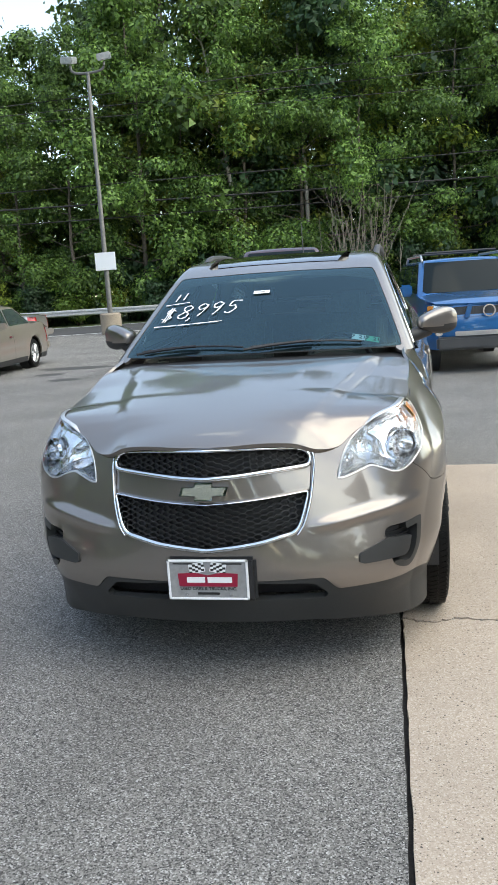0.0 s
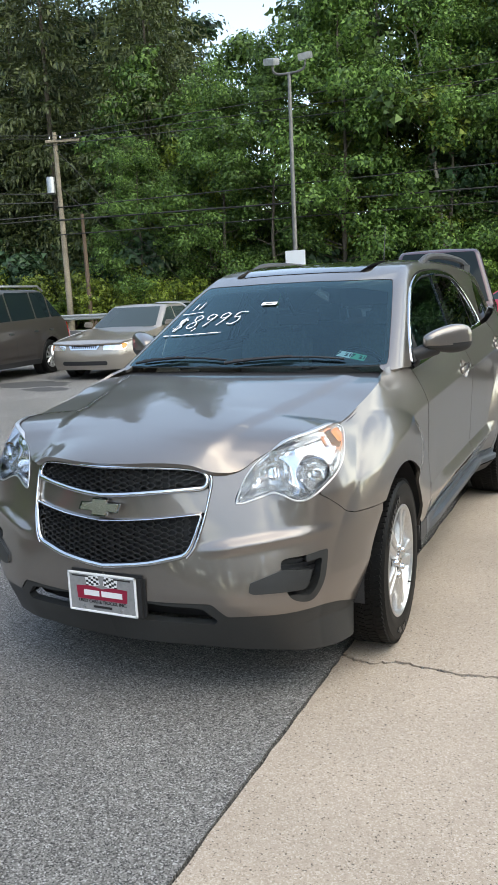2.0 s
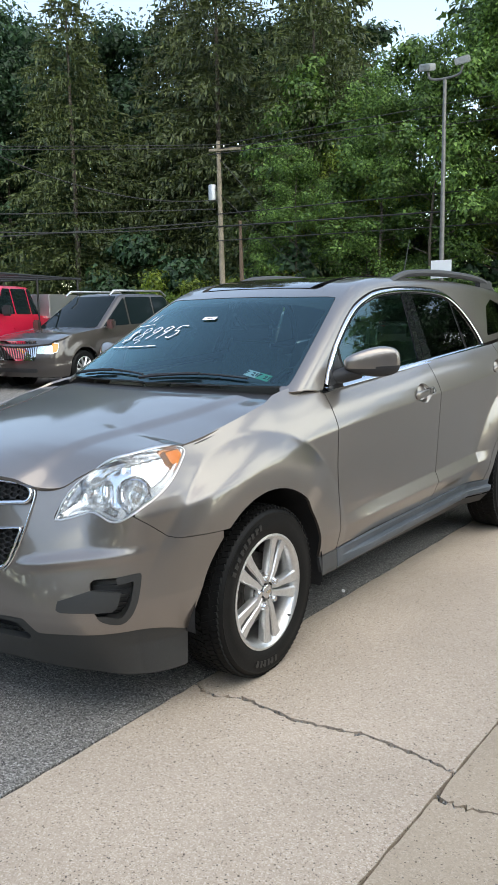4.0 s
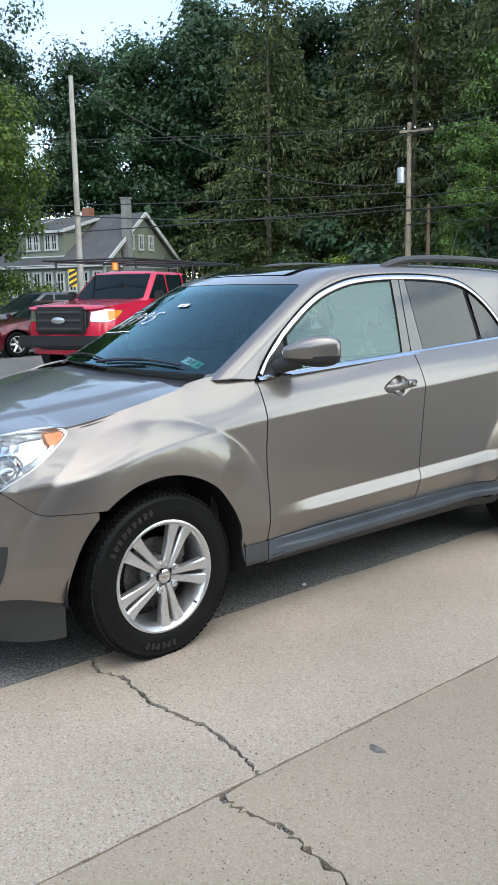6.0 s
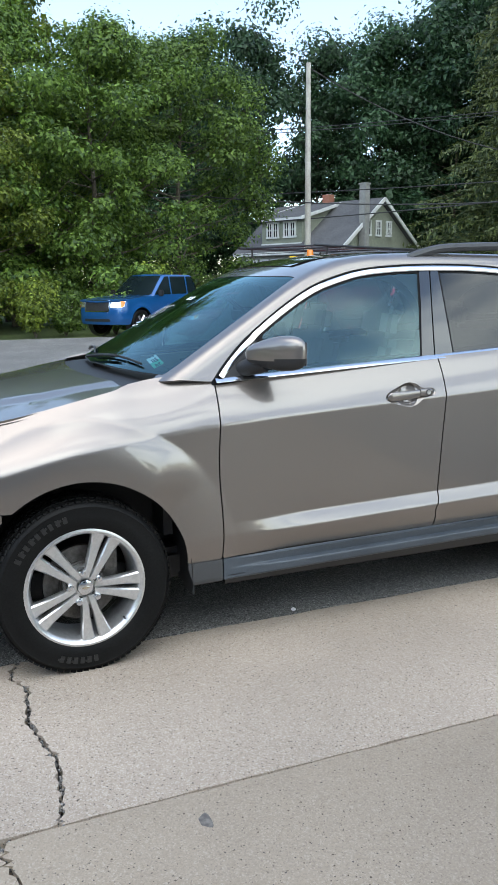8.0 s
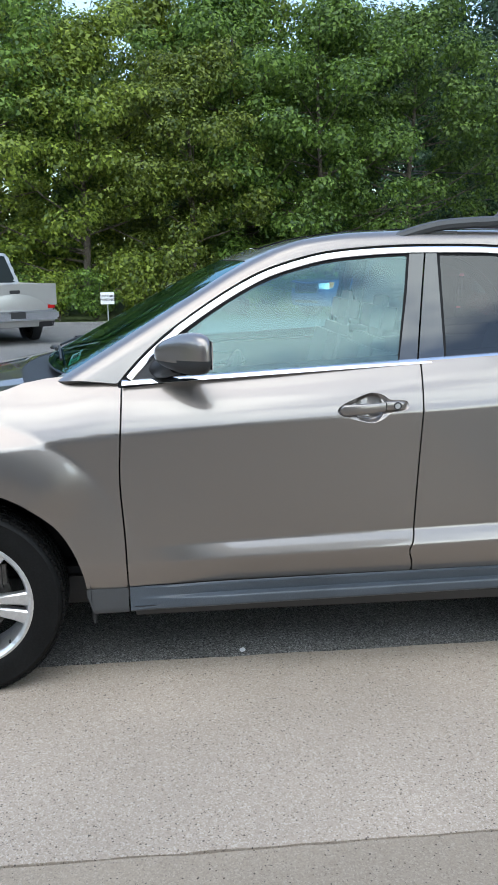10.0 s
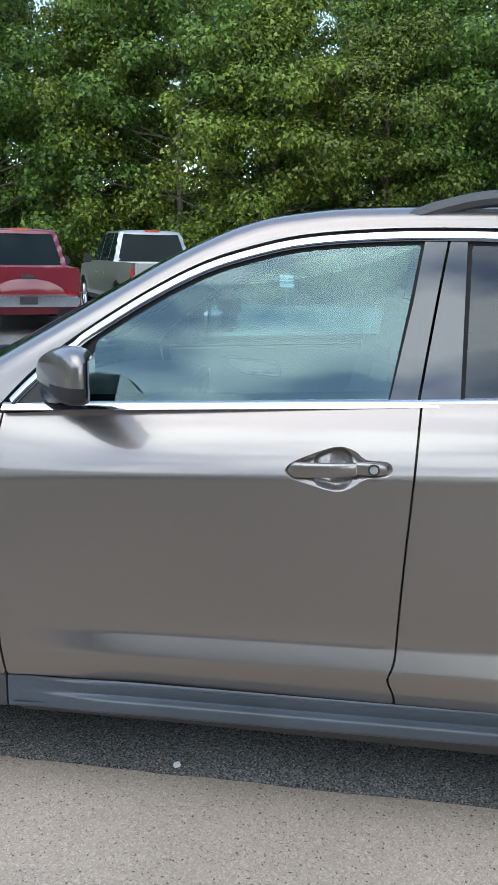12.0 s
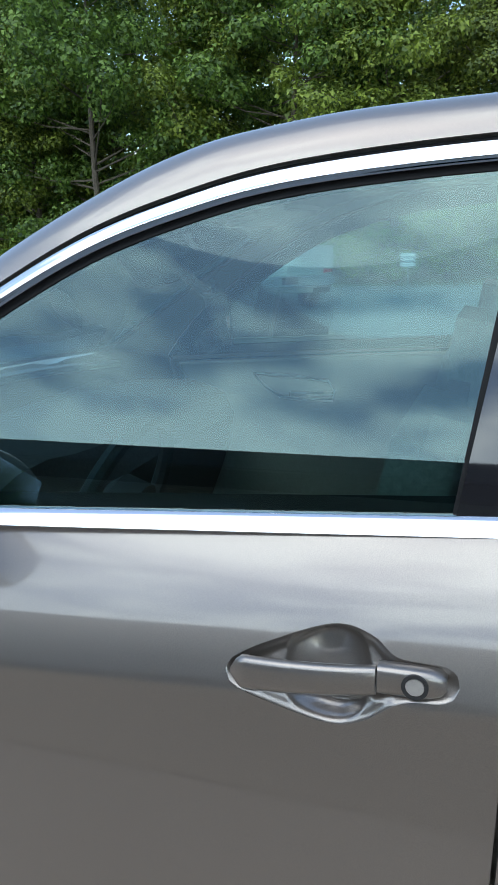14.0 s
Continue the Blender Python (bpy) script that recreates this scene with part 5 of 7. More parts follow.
# concrete apron: four slabs parted by a joint and a wandering crack
crack1 = jag([(edge_x(-.27) + .012, -.262), (.82, -.300), (.965, -.257), (1.16, -.272), (1.365, -.252), (1.50, -.222), (1.69, -.236), (1.79, -.258), (1.828, -.270)], .006, 5, 9)
crack2 = jag([(1.853, -.419), (1.94, -.43), (2.058, -.392), (2.136, -.386), (2.297, -.400), (2.6, -.38), (3.2, -.36), (4.5, -.42), (7.0, -.40)], .012, 8, 9)
joint = lambda y: 1.838 - .019 * (y + .3)
jl = jag([(joint(y) - .005, y) for y in (-9, -5, -2, -.9, -.292)], .003, 11, 10)
jl2 = jag([(joint(y) - .005, y) for y in (-.268, .5, 1.2, 2.0, 2.82)], .003, 12, 10)
jr = jag([(joint(y) + .004, y) for y in (-9, -5, -2, -.9, -.42)], .003, 13, 10)
jr2 = jag([(joint(y) + .004, y) for y in (-.405, .5, 1.2, 2.0, 2.82)], .003, 14, 10)
el = jag([(edge_x(y) + .016, y) for y in (-9, -5, -2, -.9, -.275)], .004, 15, 10)
el2 = jag([(edge_x(y) + .018, y) for y in (-.25, .5, 1.2, 2.0, 2.82)], .004, 16, 10)
gap = random.Random(21)
c_lo = [(x, y - .005 - max(0, gap.gauss(.001, .007))) for x, y in crack1]
c_hi = [(x, y + .005 + max(0, gap.gauss(.001, .007))) for x, y in crack1]
d_lo = [(x, y - .004 - max(0, gap.gauss(.001, .008))) for x, y in crack2]
d_hi = [(x, y + .004 + max(0, gap.gauss(.001, .008))) for x, y in crack2]
apron = tagged(new("pavement_apron"), "pale concrete apron with a joint and cracks", "pavement", "", "structure")


def slab(poly, mat, label):
    ob = flat("slab", poly, 0.0, mat, -.08)
    ob.parent = apron
    for k in ("kind",):
        if k in ob:
            del ob[k]
    return tagged(ob, label)


slab(el[:-1] + [c_lo[0]] + c_lo[1:] + jl[::-1], CONCRETE, "pale aggregate concrete slab")
slab([c_hi[0]] + el2[1:] + jl2[::-1] + c_hi[::-1][1:-1], CONCRETE, "pale aggregate concrete slab")
slab(jr[:-1] + d_lo + [(7.0, -9)], CONCRETE2, "grey worn concrete slab")
slab([d_hi[0]] + jr2[1:] + [(7.0, 2.82)] + d_hi[::-1][:-1], CONCRETE2, "grey worn concrete slab")
# crumbs along the crack and specks on the slab
crumbs = bmesh.new()
rnd = random.Random(4)
for x, y in crack1 + crack2:
    for _ in range(3):
        add_box(crumbs, (x + rnd.gauss(0, .012), y + rnd.gauss(0, .007), rnd.uniform(-.018, -.004)), (rnd.uniform(.003, .009),) * 3, pose(0, 0, 0, rnd.uniform(0, 90), rnd.uniform(0, 90), rnd.uniform(0, 90)))
tagged(part("gravel", crumbs, ASPHALT, None, "loose concrete crumbs along the crack", smooth=False), "", "gravel", "", "stuff")
SPOT = textured("oil_spot", [(0.4, (0.10, 0.09, 0.085)), (0.7, (0.22, 0.20, 0.18))], 40, 0.8, 0.1, 0.002)
blob = [(1.975 + .032 * math.cos(t) * (1 + .25 * math.sin(3 * t)), .135 + .022 * math.sin(t) * (1 + .2 * math.cos(2 * t))) for t in np.linspace(0, 2 * math.pi, 18, endpoint=False)]
flat("oil_spot", blob, .0006, SPOT, -.001, "structure", "dark oil spot on the concrete", category="stain")
stones = bmesh.new()
add_box(stones, (.628, 1.035, .004), (.018, .022, .010), pose(0, 0, 0, 10, 20, 30), .003)
tagged(part("pebble", stones, PAPER, None, "white pebble on the asphalt edge"), "", "pebble")
# damp dark patches on the asphalt
STAIN = textured("damp_stain", [(0.4, (0.045, 0.044, 0.043)), (0.7, (0.075, 0.073, 0.071))], 60, 0.8, 0.3, 0.003)
rnd = random.Random(12)
STAINS = ((-5.6, 10.6, .35, .22), (-6.3, 12.9, .9, .35), (-6.4, 11.7, .3, .25), (-8.9, 9.1, .8, .5), (-8.0, 8.4, .5, .3))
for cx, cy, rx, ry in STAINS:
    blob = [(cx + rx * math.cos(t) * (1 + rnd.uniform(-.22, .22)), cy + ry * math.sin(t) * (1 + rnd.uniform(-.22, .22))) for t in np.linspace(0, 2 * math.pi, 20, endpoint=False)]
    flat("stain", blob, -.0015, STAIN, -.003, "structure", "dark damp stain on the asphalt", category="stain")


# ---- parked vehicles ----
WINDOW = material("dark_window", (0.008, 0.014, 0.016), 0.03, 0.0, 0.0, 0.1)
WINDOW2 = material("pale_window", (0.035, 0.05, 0.05), 0.04, 0.0, 0.0, 0.5)
REDLENS = material("red_lens", (0.45, 0.012, 0.012), 0.12, 0.0, 0.8)


def parked(name, label, mat, at, W=.9, y0=-.95, y1=3.8, wb=2.75, R=.33, zb=.22, deck=((-.95, .72), (-.6, .86), (.5, .98), (3.2, 1.02), (3.8, .98)), ws=(.5, .55), roof=1.42, ye=2.6, rs=1.0, tum=.42,
           posts=(1.35, 2.25), grille="wide", lamp=(.45, .80, .60, .74), bumper=None, bed=None, rails=None, win=None, rear=False, hub=0, fend=0.0, wheelmat=None, chromebar=False, cat="car", gtrim=None):
    """A parked vehicle facing -y with its front axle at the origin: body skin, deck, cabin, glass, wheels, lamps and trim."""
    win = win or WINDOW
    car = thing(name, label, cat, "parked vehicles", at=at)
    out = spline([(0, y0), (.45 * W, y0 + .025), (.78 * W, y0 + .11), (.94 * W, y0 + .30), (W, y0 + .72), (W, (y0 + y1) / 2), (W, y1 - .6), (.95 * W, y1 - .2), (.80 * W, y1 - .05), (.4 * W, y1 - .01), (0, y1)], 14)
    S = np.concatenate([[0], np.cumsum(np.linalg.norm(np.diff(out, axis=0), axis=1))])
    T = np.gradient(out, S, axis=0)
    T /= np.linalg.norm(T, axis=1, keepdims=True)
    dy, dz = np.array(deck).T
    top = lambda y: np.interp(y, dy, dz)
    axles = (0.0, wb)

    def skin2(s, z):
        x, y = np.interp(s, S, out[:, 0]), np.interp(s, S, out[:, 1])
        tx, ty = np.interp(s, S, T[:, 0]), np.interp(s, S, T[:, 1])
        t = top(y)
        q = np.clip((z - .62 * t) / (.38 * t), 0, 1.2)
        d = -.06 * q ** 1.8 - .05 * np.clip((zb + .2 - z) / .2, 0, 1) ** 1.5 - .010 * np.exp(-((z - .55 * t) / .03) ** 2)
        for a in axles:
            d = d + (.02 + fend) * (1 - sstep(R + .10, R + .20, np.hypot(y - a, z - R)))
        return np.stack([np.where((s <= 0) | (s >= S[-1]), 0, x + ty * d), y - tx * d, z], -1)

    def arch2(y, z):
        a = np.full(np.shape(y), 9.0)
        for c in axles:
            a = np.minimum(a, np.where(z < R, np.abs(y - c), np.hypot(y - c, z - R)) - R - .065)
        return a

    def add(nm, vf, m_, lab="", joined=True):
        if joined:
            return mesh_object(nm, *both(*vf), m_, car, lab)
        mesh_object(nm, *vf, m_, car, lab)
        return mesh_object(nm, *mirrored(*vf), m_, car, lab)

    seams = [p for p in posts] + [ws[0] + .10]
    ss, zz = steps(0, S[-1], .06), steps(zb - .02, max(dz) + .02, .042)
    add("body", sheet(skin2, ss, zz, lambda X, U, V: np.minimum(np.minimum(top(X[..., 1]) - X[..., 2], X[..., 2] - zb), arch2(X[..., 1], X[..., 2])), .03), mat)
    ydeck_end = y1 if not bed else ye + .05
    add("bonnet", sheet(lambda x, y: np.stack([x, y, top(y) + .035 * (1 - (x / W) ** 2) - .02 * (x / W) ** 6], -1), steps(0, W - .03, .06), steps(y0 + .02, ydeck_end - .02, .06),
                        lambda X, U, V: np.minimum(W - .058 - U - .5 * np.clip(y0 + .42 - V, 0, 1) ** 1.5 * 1.2, np.minimum(V - y0 - .02 - .16 * (U / W) ** 2, ydeck_end - V)), .03), mat)
    if bed:
        part("bed_floor", box_bm((0, (ye + y1) / 2, .72), (2 * W - .25, y1 - ye - .15, .04)), BLACK, car)
        b = bmesh.new()
        for sx in (-1, 1):
            add_box(b, (sx * (W - .10), (ye + y1) / 2, bed - .20), (.08, y1 - ye - .1, .44), None, .01)
        add_box(b, (0, y1 - .06, bed - .2), (2 * W - .2, .07, .44), None, .01)
        part("bed_wall", b, mat, car)
    # cabin
    zbelt = lambda y: top(np.clip(y, ws[0], ye))
    base = float(top(ws[0]))

    def cf(x, y, z):
        tp = smin(smin(base + ws[1] * (y - ws[0]) - .10 * (x / W) ** 2, roof + .0 * y - .05 * (x / W) ** 2 - .03 * np.clip((y - ye + .6), 0, 2) ** 2, .08), roof - rs * (y - ye) - .04 * (x / W) ** 2, .07)
        return smax((z - tp) * .85, (x - (W - .075 - tum * (z - base))) * .92, .07)

    def cab(y, a):
        c, s_ = np.cos(np.radians(a)), np.sin(np.radians(a))
        lo, hi = np.full(np.shape(y), .03), np.full(np.shape(y), 1.9)
        for _ in range(26):
            m_ = (lo + hi) / 2
            ins = cf(m_ * c, y, base - .25 + m_ * s_) < 0
            lo, hi = np.where(ins, m_, lo), np.where(ins, hi, m_)
        r = (lo + hi) / 2
        return np.stack([np.where(a >= 90, 0, r * c), y, base - .25 + r * s_], -1)

    yend = ye + (roof - base) / rs
    ys, an = steps(ws[0] - .1, yend + .05, .065), np.concatenate([steps(8, 70, 1.7), steps(71, 90, 3.2)])
    floor_ = lambda X: X[..., 2] - (top(np.clip(X[..., 1], ws[0] - .1, y1)) if not bed else np.where(X[..., 1] < ye + .02, zbelt(X[..., 1]), bed - .3)) + .02
    add("cabin", sheet(cab, ys, an, lambda X, U, V: floor_(X), .02), mat)
    yr = ws[0] + (roof - base) / ws[1]

    def side_win(X, U, V):
        x, y, z = X[..., 0], X[..., 1], X[..., 2]
        g = np.minimum(z - zbelt(y) - .03, roof - .085 - z)
        g = np.minimum(g, (base + ws[1] * (y - ws[0]) - .13) - z)
        g = np.minimum(g, (roof - rs * (y - ye) - .12) - z)
        g = np.minimum(g, x - (W - .075 - tum * (z - base)) + .035)
        for p in posts:
            g = np.minimum(g, np.abs(y - p - .12 * (z - base)) - .032)
        return g

    add("side_window", sheet(cab, steps(ws[0], yend, .045), steps(8, 70, 1.4), side_win, .008, .006), win, "", False)
    add("windscreen", sheet(cab, steps(ws[0] - .1, yr + .1, .05), an, lambda X, U, V: np.minimum(np.minimum(X[..., 2] - base - .03, roof - .07 - X[..., 2]), np.minimum((W - .075 - tum * (X[..., 2] - base)) - .085 - X[..., 0], yr - X[..., 1])), .008, .006), win)
    add("rear_window", sheet(cab, steps(ye - .05, yend + .05, .02), an, lambda X, U, V: np.minimum(np.minimum(X[..., 2] - (max(base, bed or 0)) - .02, roof - .10 - X[..., 2]), np.minimum((W - .075 - tum * (X[..., 2] - base)) - .10 - X[..., 0], X[..., 1] - ye - .02)), .008, .006), win)
    # lamps, grille, bumper, plates
    sa = lambda x: float(np.interp(x * W, out[: len(out) // 2, 0], S[: len(out) // 2]))
    x0, x1, z0, z1 = lamp
    poly = [(sa(x0), z0 + .01), (sa(x0) + .02, z1 - .02), (sa(x1), z1 + .02), (sa(min(.999, x1 + .10)), z1), (sa(min(.999, x1 + .08)), z0 + .04), (sa(x1), z0)]
    add("headlamp", sheet(skin2, steps(sa(x0) - .05, sa(.999) + .05, .02), steps(z0 - .03, z1 + .05, .02), lambda X, U, V: sd_poly(U, V, poly), .02, .008), REFLECT, "clear headlamp", False)
    add("indicator", sheet(skin2, steps(sa(x1) - .02, sa(.999) + .04, .015), steps(z0, z1, .02), lambda X, U, V: np.minimum(sd_poly(U, V, poly) - .008, U - sa(x1) - .03), .02, .014), AMBER, "amber indicator", False)
    gz0, gz1, gw = {"wide": (z0 + .01, z1 - .02, x0 - .06), "tall": (z0 - .10, z1 + .03, x0 - .04), "slim": (z0 + .04, z1 - .02, x0 - .12)}[grille]
    gp = [(-.1, gz0), (sa(gw) - .03, gz0), (sa(gw), gz0 + .04), (sa(gw) + .01, gz1 - .02), (sa(gw) - .03, gz1), (-.1, gz1)]
    add("grille_surround", sheet(skin2, steps(0, sa(gw) + .06, .02), steps(gz0 - .04, gz1 + .04, .012), lambda X, U, V: np.minimum(sd_poly(U, V, gp) + .022, .006 - sd_poly(U, V, gp)), .02, .014), gtrim or CHROME, "" if gtrim else "chrome grille surround")
    add("grille", sheet(skin2, steps(0, sa(gw) + .03, .012), steps(gz0, gz1, .012), lambda X, U, V: np.minimum(sd_poly(U, V, gp), .010 - np.abs((U / .045) % 1 - .5) * .045), .012, .006), CHROME if chromebar else BLACK)
    add("grille_backing", sheet(skin2, steps(0, sa(gw) + .03, .03), steps(gz0, gz1, .03), lambda X, U, V: sd_poly(U, V, gp), 0, .003), BLACK)
    bz = bumper or (zb + .13)
    add("bumper_slot", sheet(skin2, steps(0, sa(.6), .04), steps(bz - .05, bz + .06, .02), lambda X, U, V: np.minimum(.04 - np.abs(V - bz), sa(.55) - U), .02, .004), BLACK, "dark bumper slot")
    add("sill", sheet(skin2, steps(sa(.999) + .3, S[-1] - .5, .1), steps(zb - .01, zb + .12, .04), lambda X, U, V: np.minimum(zb + .10 - X[..., 2], arch2(X[..., 1], X[..., 2])), .03, .004), BLACK if not rear else mat, "", False)
    for p in [ws[0] + .13] + [q for q in posts]:
        cut = sheet(skin2, steps(0, S[-1], .03), steps(zb + .1, top(p) - .01, .05), lambda X, U, V: np.minimum(.006 - np.abs(X[..., 1] - p), X[..., 0] - .5 * W), 0, .0015)
        if cut[1]:
            add("door_seam", cut, BLACK, "", False)
    for p in posts:
        for sx in (-1, 1):
            part("door_handle", box_bm((sx * (W - .012), p - .16, .80 * float(top(p))), (.03, .17, .035), .01), CHROME if chromebar else mat, car)
    for sx in (-1, 1):
        part("wing_mirror", box_bm((sx * (W + .07), ws[0] + .34, base + .09), (.20, .10, .13 if R < .36 else .2), .03), mat if R < .4 else BLACK, car)
    # rear end
    tl = [(S[-1] - .30, .62 * dz[-1]), (S[-1] - .30, .98 * dz[-1]), (S[-1] - W * .62, .98 * dz[-1])]
    add("tail_lamp", sheet(skin2, steps(S[-1] - W - .12, S[-1] - W * .72, .02), steps(.60 * dz[-1], dz[-1] - .02, .02), None, .02, .01), REDLENS, "red tail lamp", False)
    part("rear_bumper", box_bm((0, y1 + .02, zb + .24), (1.84 * W, .18, .20), .04), CHROME if bed else mat, car, "chrome rear bumper" if bed else "")
    if bed:
        part("tailgate_handle", box_bm((0, y1 + .0, bed - .14), (.22, .03, .07), .01), BLACK, car)
        part("brake_light", box_bm((0, yend - .10, roof - .03), (.34, .06, .05), .01), REDLENS, car)
        part("rear_plate", box_bm((0, y1 + .12, zb + .25), (.31, .01, .13)), BLACK, car)
    # wheels
    for a in axles:
        for sx in (-1, 1):
            w = new("wheel")
            w.parent = car
            w.matrix_basis = Matrix.Translation((sx * (W - .12), a, R)) @ pose(0, 0, 0, 0, 0, 0 if sx > 0 else 180)
            part("tyre", lathe([(R * .62, -.10), (R * .9, -.115), (R * .985, -.08), (R, 0), (R * .985, .08), (R * .9, .112), (R * .66, .105), (R * .62, .09)], 36), RUBBER, w)
            part("rim", lathe([(R * .62, .02), (R * .60, .08), (R * .645, .108), (R * .67, .105), (R * .66, .085), (R * .62, .05)], 36), wheelmat or SATIN, w, "bright wheel rim")
            sp_ = bmesh.new()
            n = 10 if hub else 6
            for k in range(n):
                t = 2 * math.pi * k / n
                add_tube(sp_, [(.085, .03 * math.cos(t), .03 * math.sin(t)), (.095, R * .63 * math.cos(t), R * .63 * math.sin(t))], .040 if n == 6 else .022, 4, .030 if n == 6 else .026)
            part("spokes", sp_, wheelmat or SATIN, w)
            part("hub", lathe([(.0001, .10), (.05, .098), (.07, .08), (.07, .04)], 16), wheelmat or SATIN, w)
            part("brake", lathe([(.0001, .02), (R * .6, .02), (R * .6, -.04)], 24), BLACK, w)
            part("wheel_arch", lathe([(R + .06, -.15), (R + .06, .05)], 24), BLACK, w)
    part("underbody", box_bm((0, (y0 + y1) / 2, zb + .10), (1.6 * W, (y1 - y0) * .9, .24)), BLACK, car)
    if rails:
        for sx in (-1, 1):
            xr = W - .075 - tum * (roof - base) - .02
            part("roof_rail", tube_bm([(sx * xr, rails[0], roof - .05), (sx * xr, rails[0] + .15, roof + .05), (sx * xr, rails[1] - .2, roof + .05), (sx * xr, rails[1], roof - .06)], .022, 8), SATIN, car, "silver roof rail")
    return car


BLUE = paint("blue_paint", (0.004, 0.115, 0.32), .3)
BLUE2 = paint("deep_blue_paint", (0.003, 0.085, 0.28), .3)
TAN = paint("champagne_paint", (0.36, 0.318, 0.275), .5)
BROWN = paint("brown_grey_paint", (0.085, 0.072, 0.066), .6)
MAROON = paint("maroon_paint", (0.05, 0.010, 0.014), .4)
RED = paint("red_paint", (0.56, 0.008, 0.045), .0)
CRIMSON = paint("crimson_paint", (0.16, 0.002, 0.012), .1, .22)
MAROON2 = paint("dark_red_paint", (0.11, 0.005, 0.013), .4)
SILVER = paint("pewter_paint", (0.42, 0.41, 0.395), .6)
DARK = paint("dark_grey_paint", (0.05, 0.055, 0.06), .4)


def spot(x, y, deg):
    return pose(x, y, 0, 0, 0, deg)


SUVK = dict(W=.93, y0=-.95, y1=3.95, wb=2.95, R=.37, zb=.26, deck=((-.95, .80), (-.75, .95), (-.3, 1.05), (.55, 1.14), (3.4, 1.20), (3.95, 1.12)), ws=(.45, .62), roof=1.72, ye=3.35, rs=1.9, tum=.34, posts=(1.65, 2.65), lamp=(.50, .80, .70, .86))
PICK = dict(W=.98, y0=-.98, y1=4.75, wb=3.55, R=.40, zb=.36, deck=((-.98, 1.0), (-.8, 1.10), (.6, 1.20), (2.6, 1.22), (4.75, 1.22)), ws=(.50, .85), roof=1.93, ye=2.42, rs=3.2, tum=.28, posts=(1.5,), lamp=(.66, .86, .80, 1.0), bed=1.22, grille="tall", cat="pickup truck")
nis = parked("parked_suv", "bright blue SUV with roof rack and dark honeycomb grille", BLUE, spot(1.80, 9.9, 8), **{**SUVK, "gtrim": BLUE, "W": .92, "y0": -.80, "R": .38, "zb": .36, "roof": 1.76, "deck": ((-.8, 1.0), (-.6, 1.08), (.45, 1.16), (3.4, 1.2), (3.8, 1.15)), "y1": 3.7, "wb": 2.7, "ws": (.5, .85), "tum": .26, "lamp": (.62, .86, .86, 1.02), "rails": (1.1, 3.0)})
for sx in (-1, 1):
    part("grille_strut", box_bm((sx * .30, -.815, .93), (.07, .05, .22), .012, pose(0, 0, 0, 0, sx * -16, 0)), BLUE, nis, "blue grille strut")
    part("fog_lamp", lathe([(.0001, -.03), (.05, -.028), (.06, 0)], 18, "x"), REFLECT, nis, at=Matrix.Translation((sx * .72, -.70, .62)) @ pose(0, 0, 0, 0, 0, 90))
part("rack_bar", tube_bm([(-.6, 1.25, 1.86), (.6, 1.25, 1.86)], .018, 8), BLACK, nis, "black rack cross bar")
part("rack_bar", tube_bm([(-.6, 2.6, 1.86), (.6, 2.6, 1.86)], .018, 8), BLACK, nis, "black rack cross bar")
part("skid_plate", box_bm((0, -.83, .60), (1.0, .03, .07), .01), SATIN, nis, "silver skid plate")
part("bumper_trim", box_bm((0, -.80, .46), (1.55, .10, .20), .03), GREYP, nis, "grey lower bumper")
part("round_badge", lathe([(.075, -.01), (.095, -.01), (.095, .015), (.075, .015)], 28, "x", closed=True), CHROME, nis, "round chrome badge", at=Matrix.Translation((0, -.845, .925)) @ pose(0, 0, 0, 0, 0, 90))
parked("parked_truck", "dark maroon tall pickup parked behind the SUV", MAROON, spot(-1.15, 9.3, 10), **{**PICK, "roof": 2.12, "rear": True})
parked("parked_sedan", "champagne four-door sedan with chrome grille", TAN, spot(-8.25, 10.8, 5), W=.92, y0=-1.0, y1=3.92, wb=2.77, R=.325, zb=.20, deck=((-1.0, .66), (-.8, .74), (.6, .93), (2.6, .97), (3.5, 1.0), (3.92, .88)), ws=(.55, .60), roof=1.42, ye=2.35, rs=.62, tum=.42, posts=(1.62,), grille="slim", lamp=(.46, .84, .57, .70), chromebar=True, win=WINDOW2)
parked("parked_sedan", "silver sedan seen from behind the champagne sedan", SILVER, spot(-14.6, 20.9, -80), W=.88, y0=-.9, y1=3.7, wb=2.65, R=.32, zb=.2, roof=1.42, ye=2.2, rs=.6)
parked("parked_suv", "dark brown-grey crossover with chrome waterfall grille and rails", BROWN, spot(-10.6, 8.2, 9), **{**SUVK, "chromebar": True, "grille": "tall", "lamp": (.54, .84, .70, .90), "rails": (1.3, 3.4), "hub": 1, "y1": 4.15, "wb": 3.02, "roof": 1.86, "ye": 3.25, "rs": 1.1, "posts": (1.65, 2.62, 3.25)})
ford = parked("work_truck", "bright red work pickup with ladder rack and steel boxes", RED, spot(-12.1, 6.6, 27) @ Matrix.Scale(1.08, 4), **{**PICK, "gtrim": BLACK, "lamp": (.62, .90, .96, 1.16), "deck": ((-.98, 1.12), (-.8, 1.24), (.6, 1.34), (2.6, 1.30), (4.9, 1.24)), "y1": 4.9, "posts": (1.5, 2.2), "R": .41})
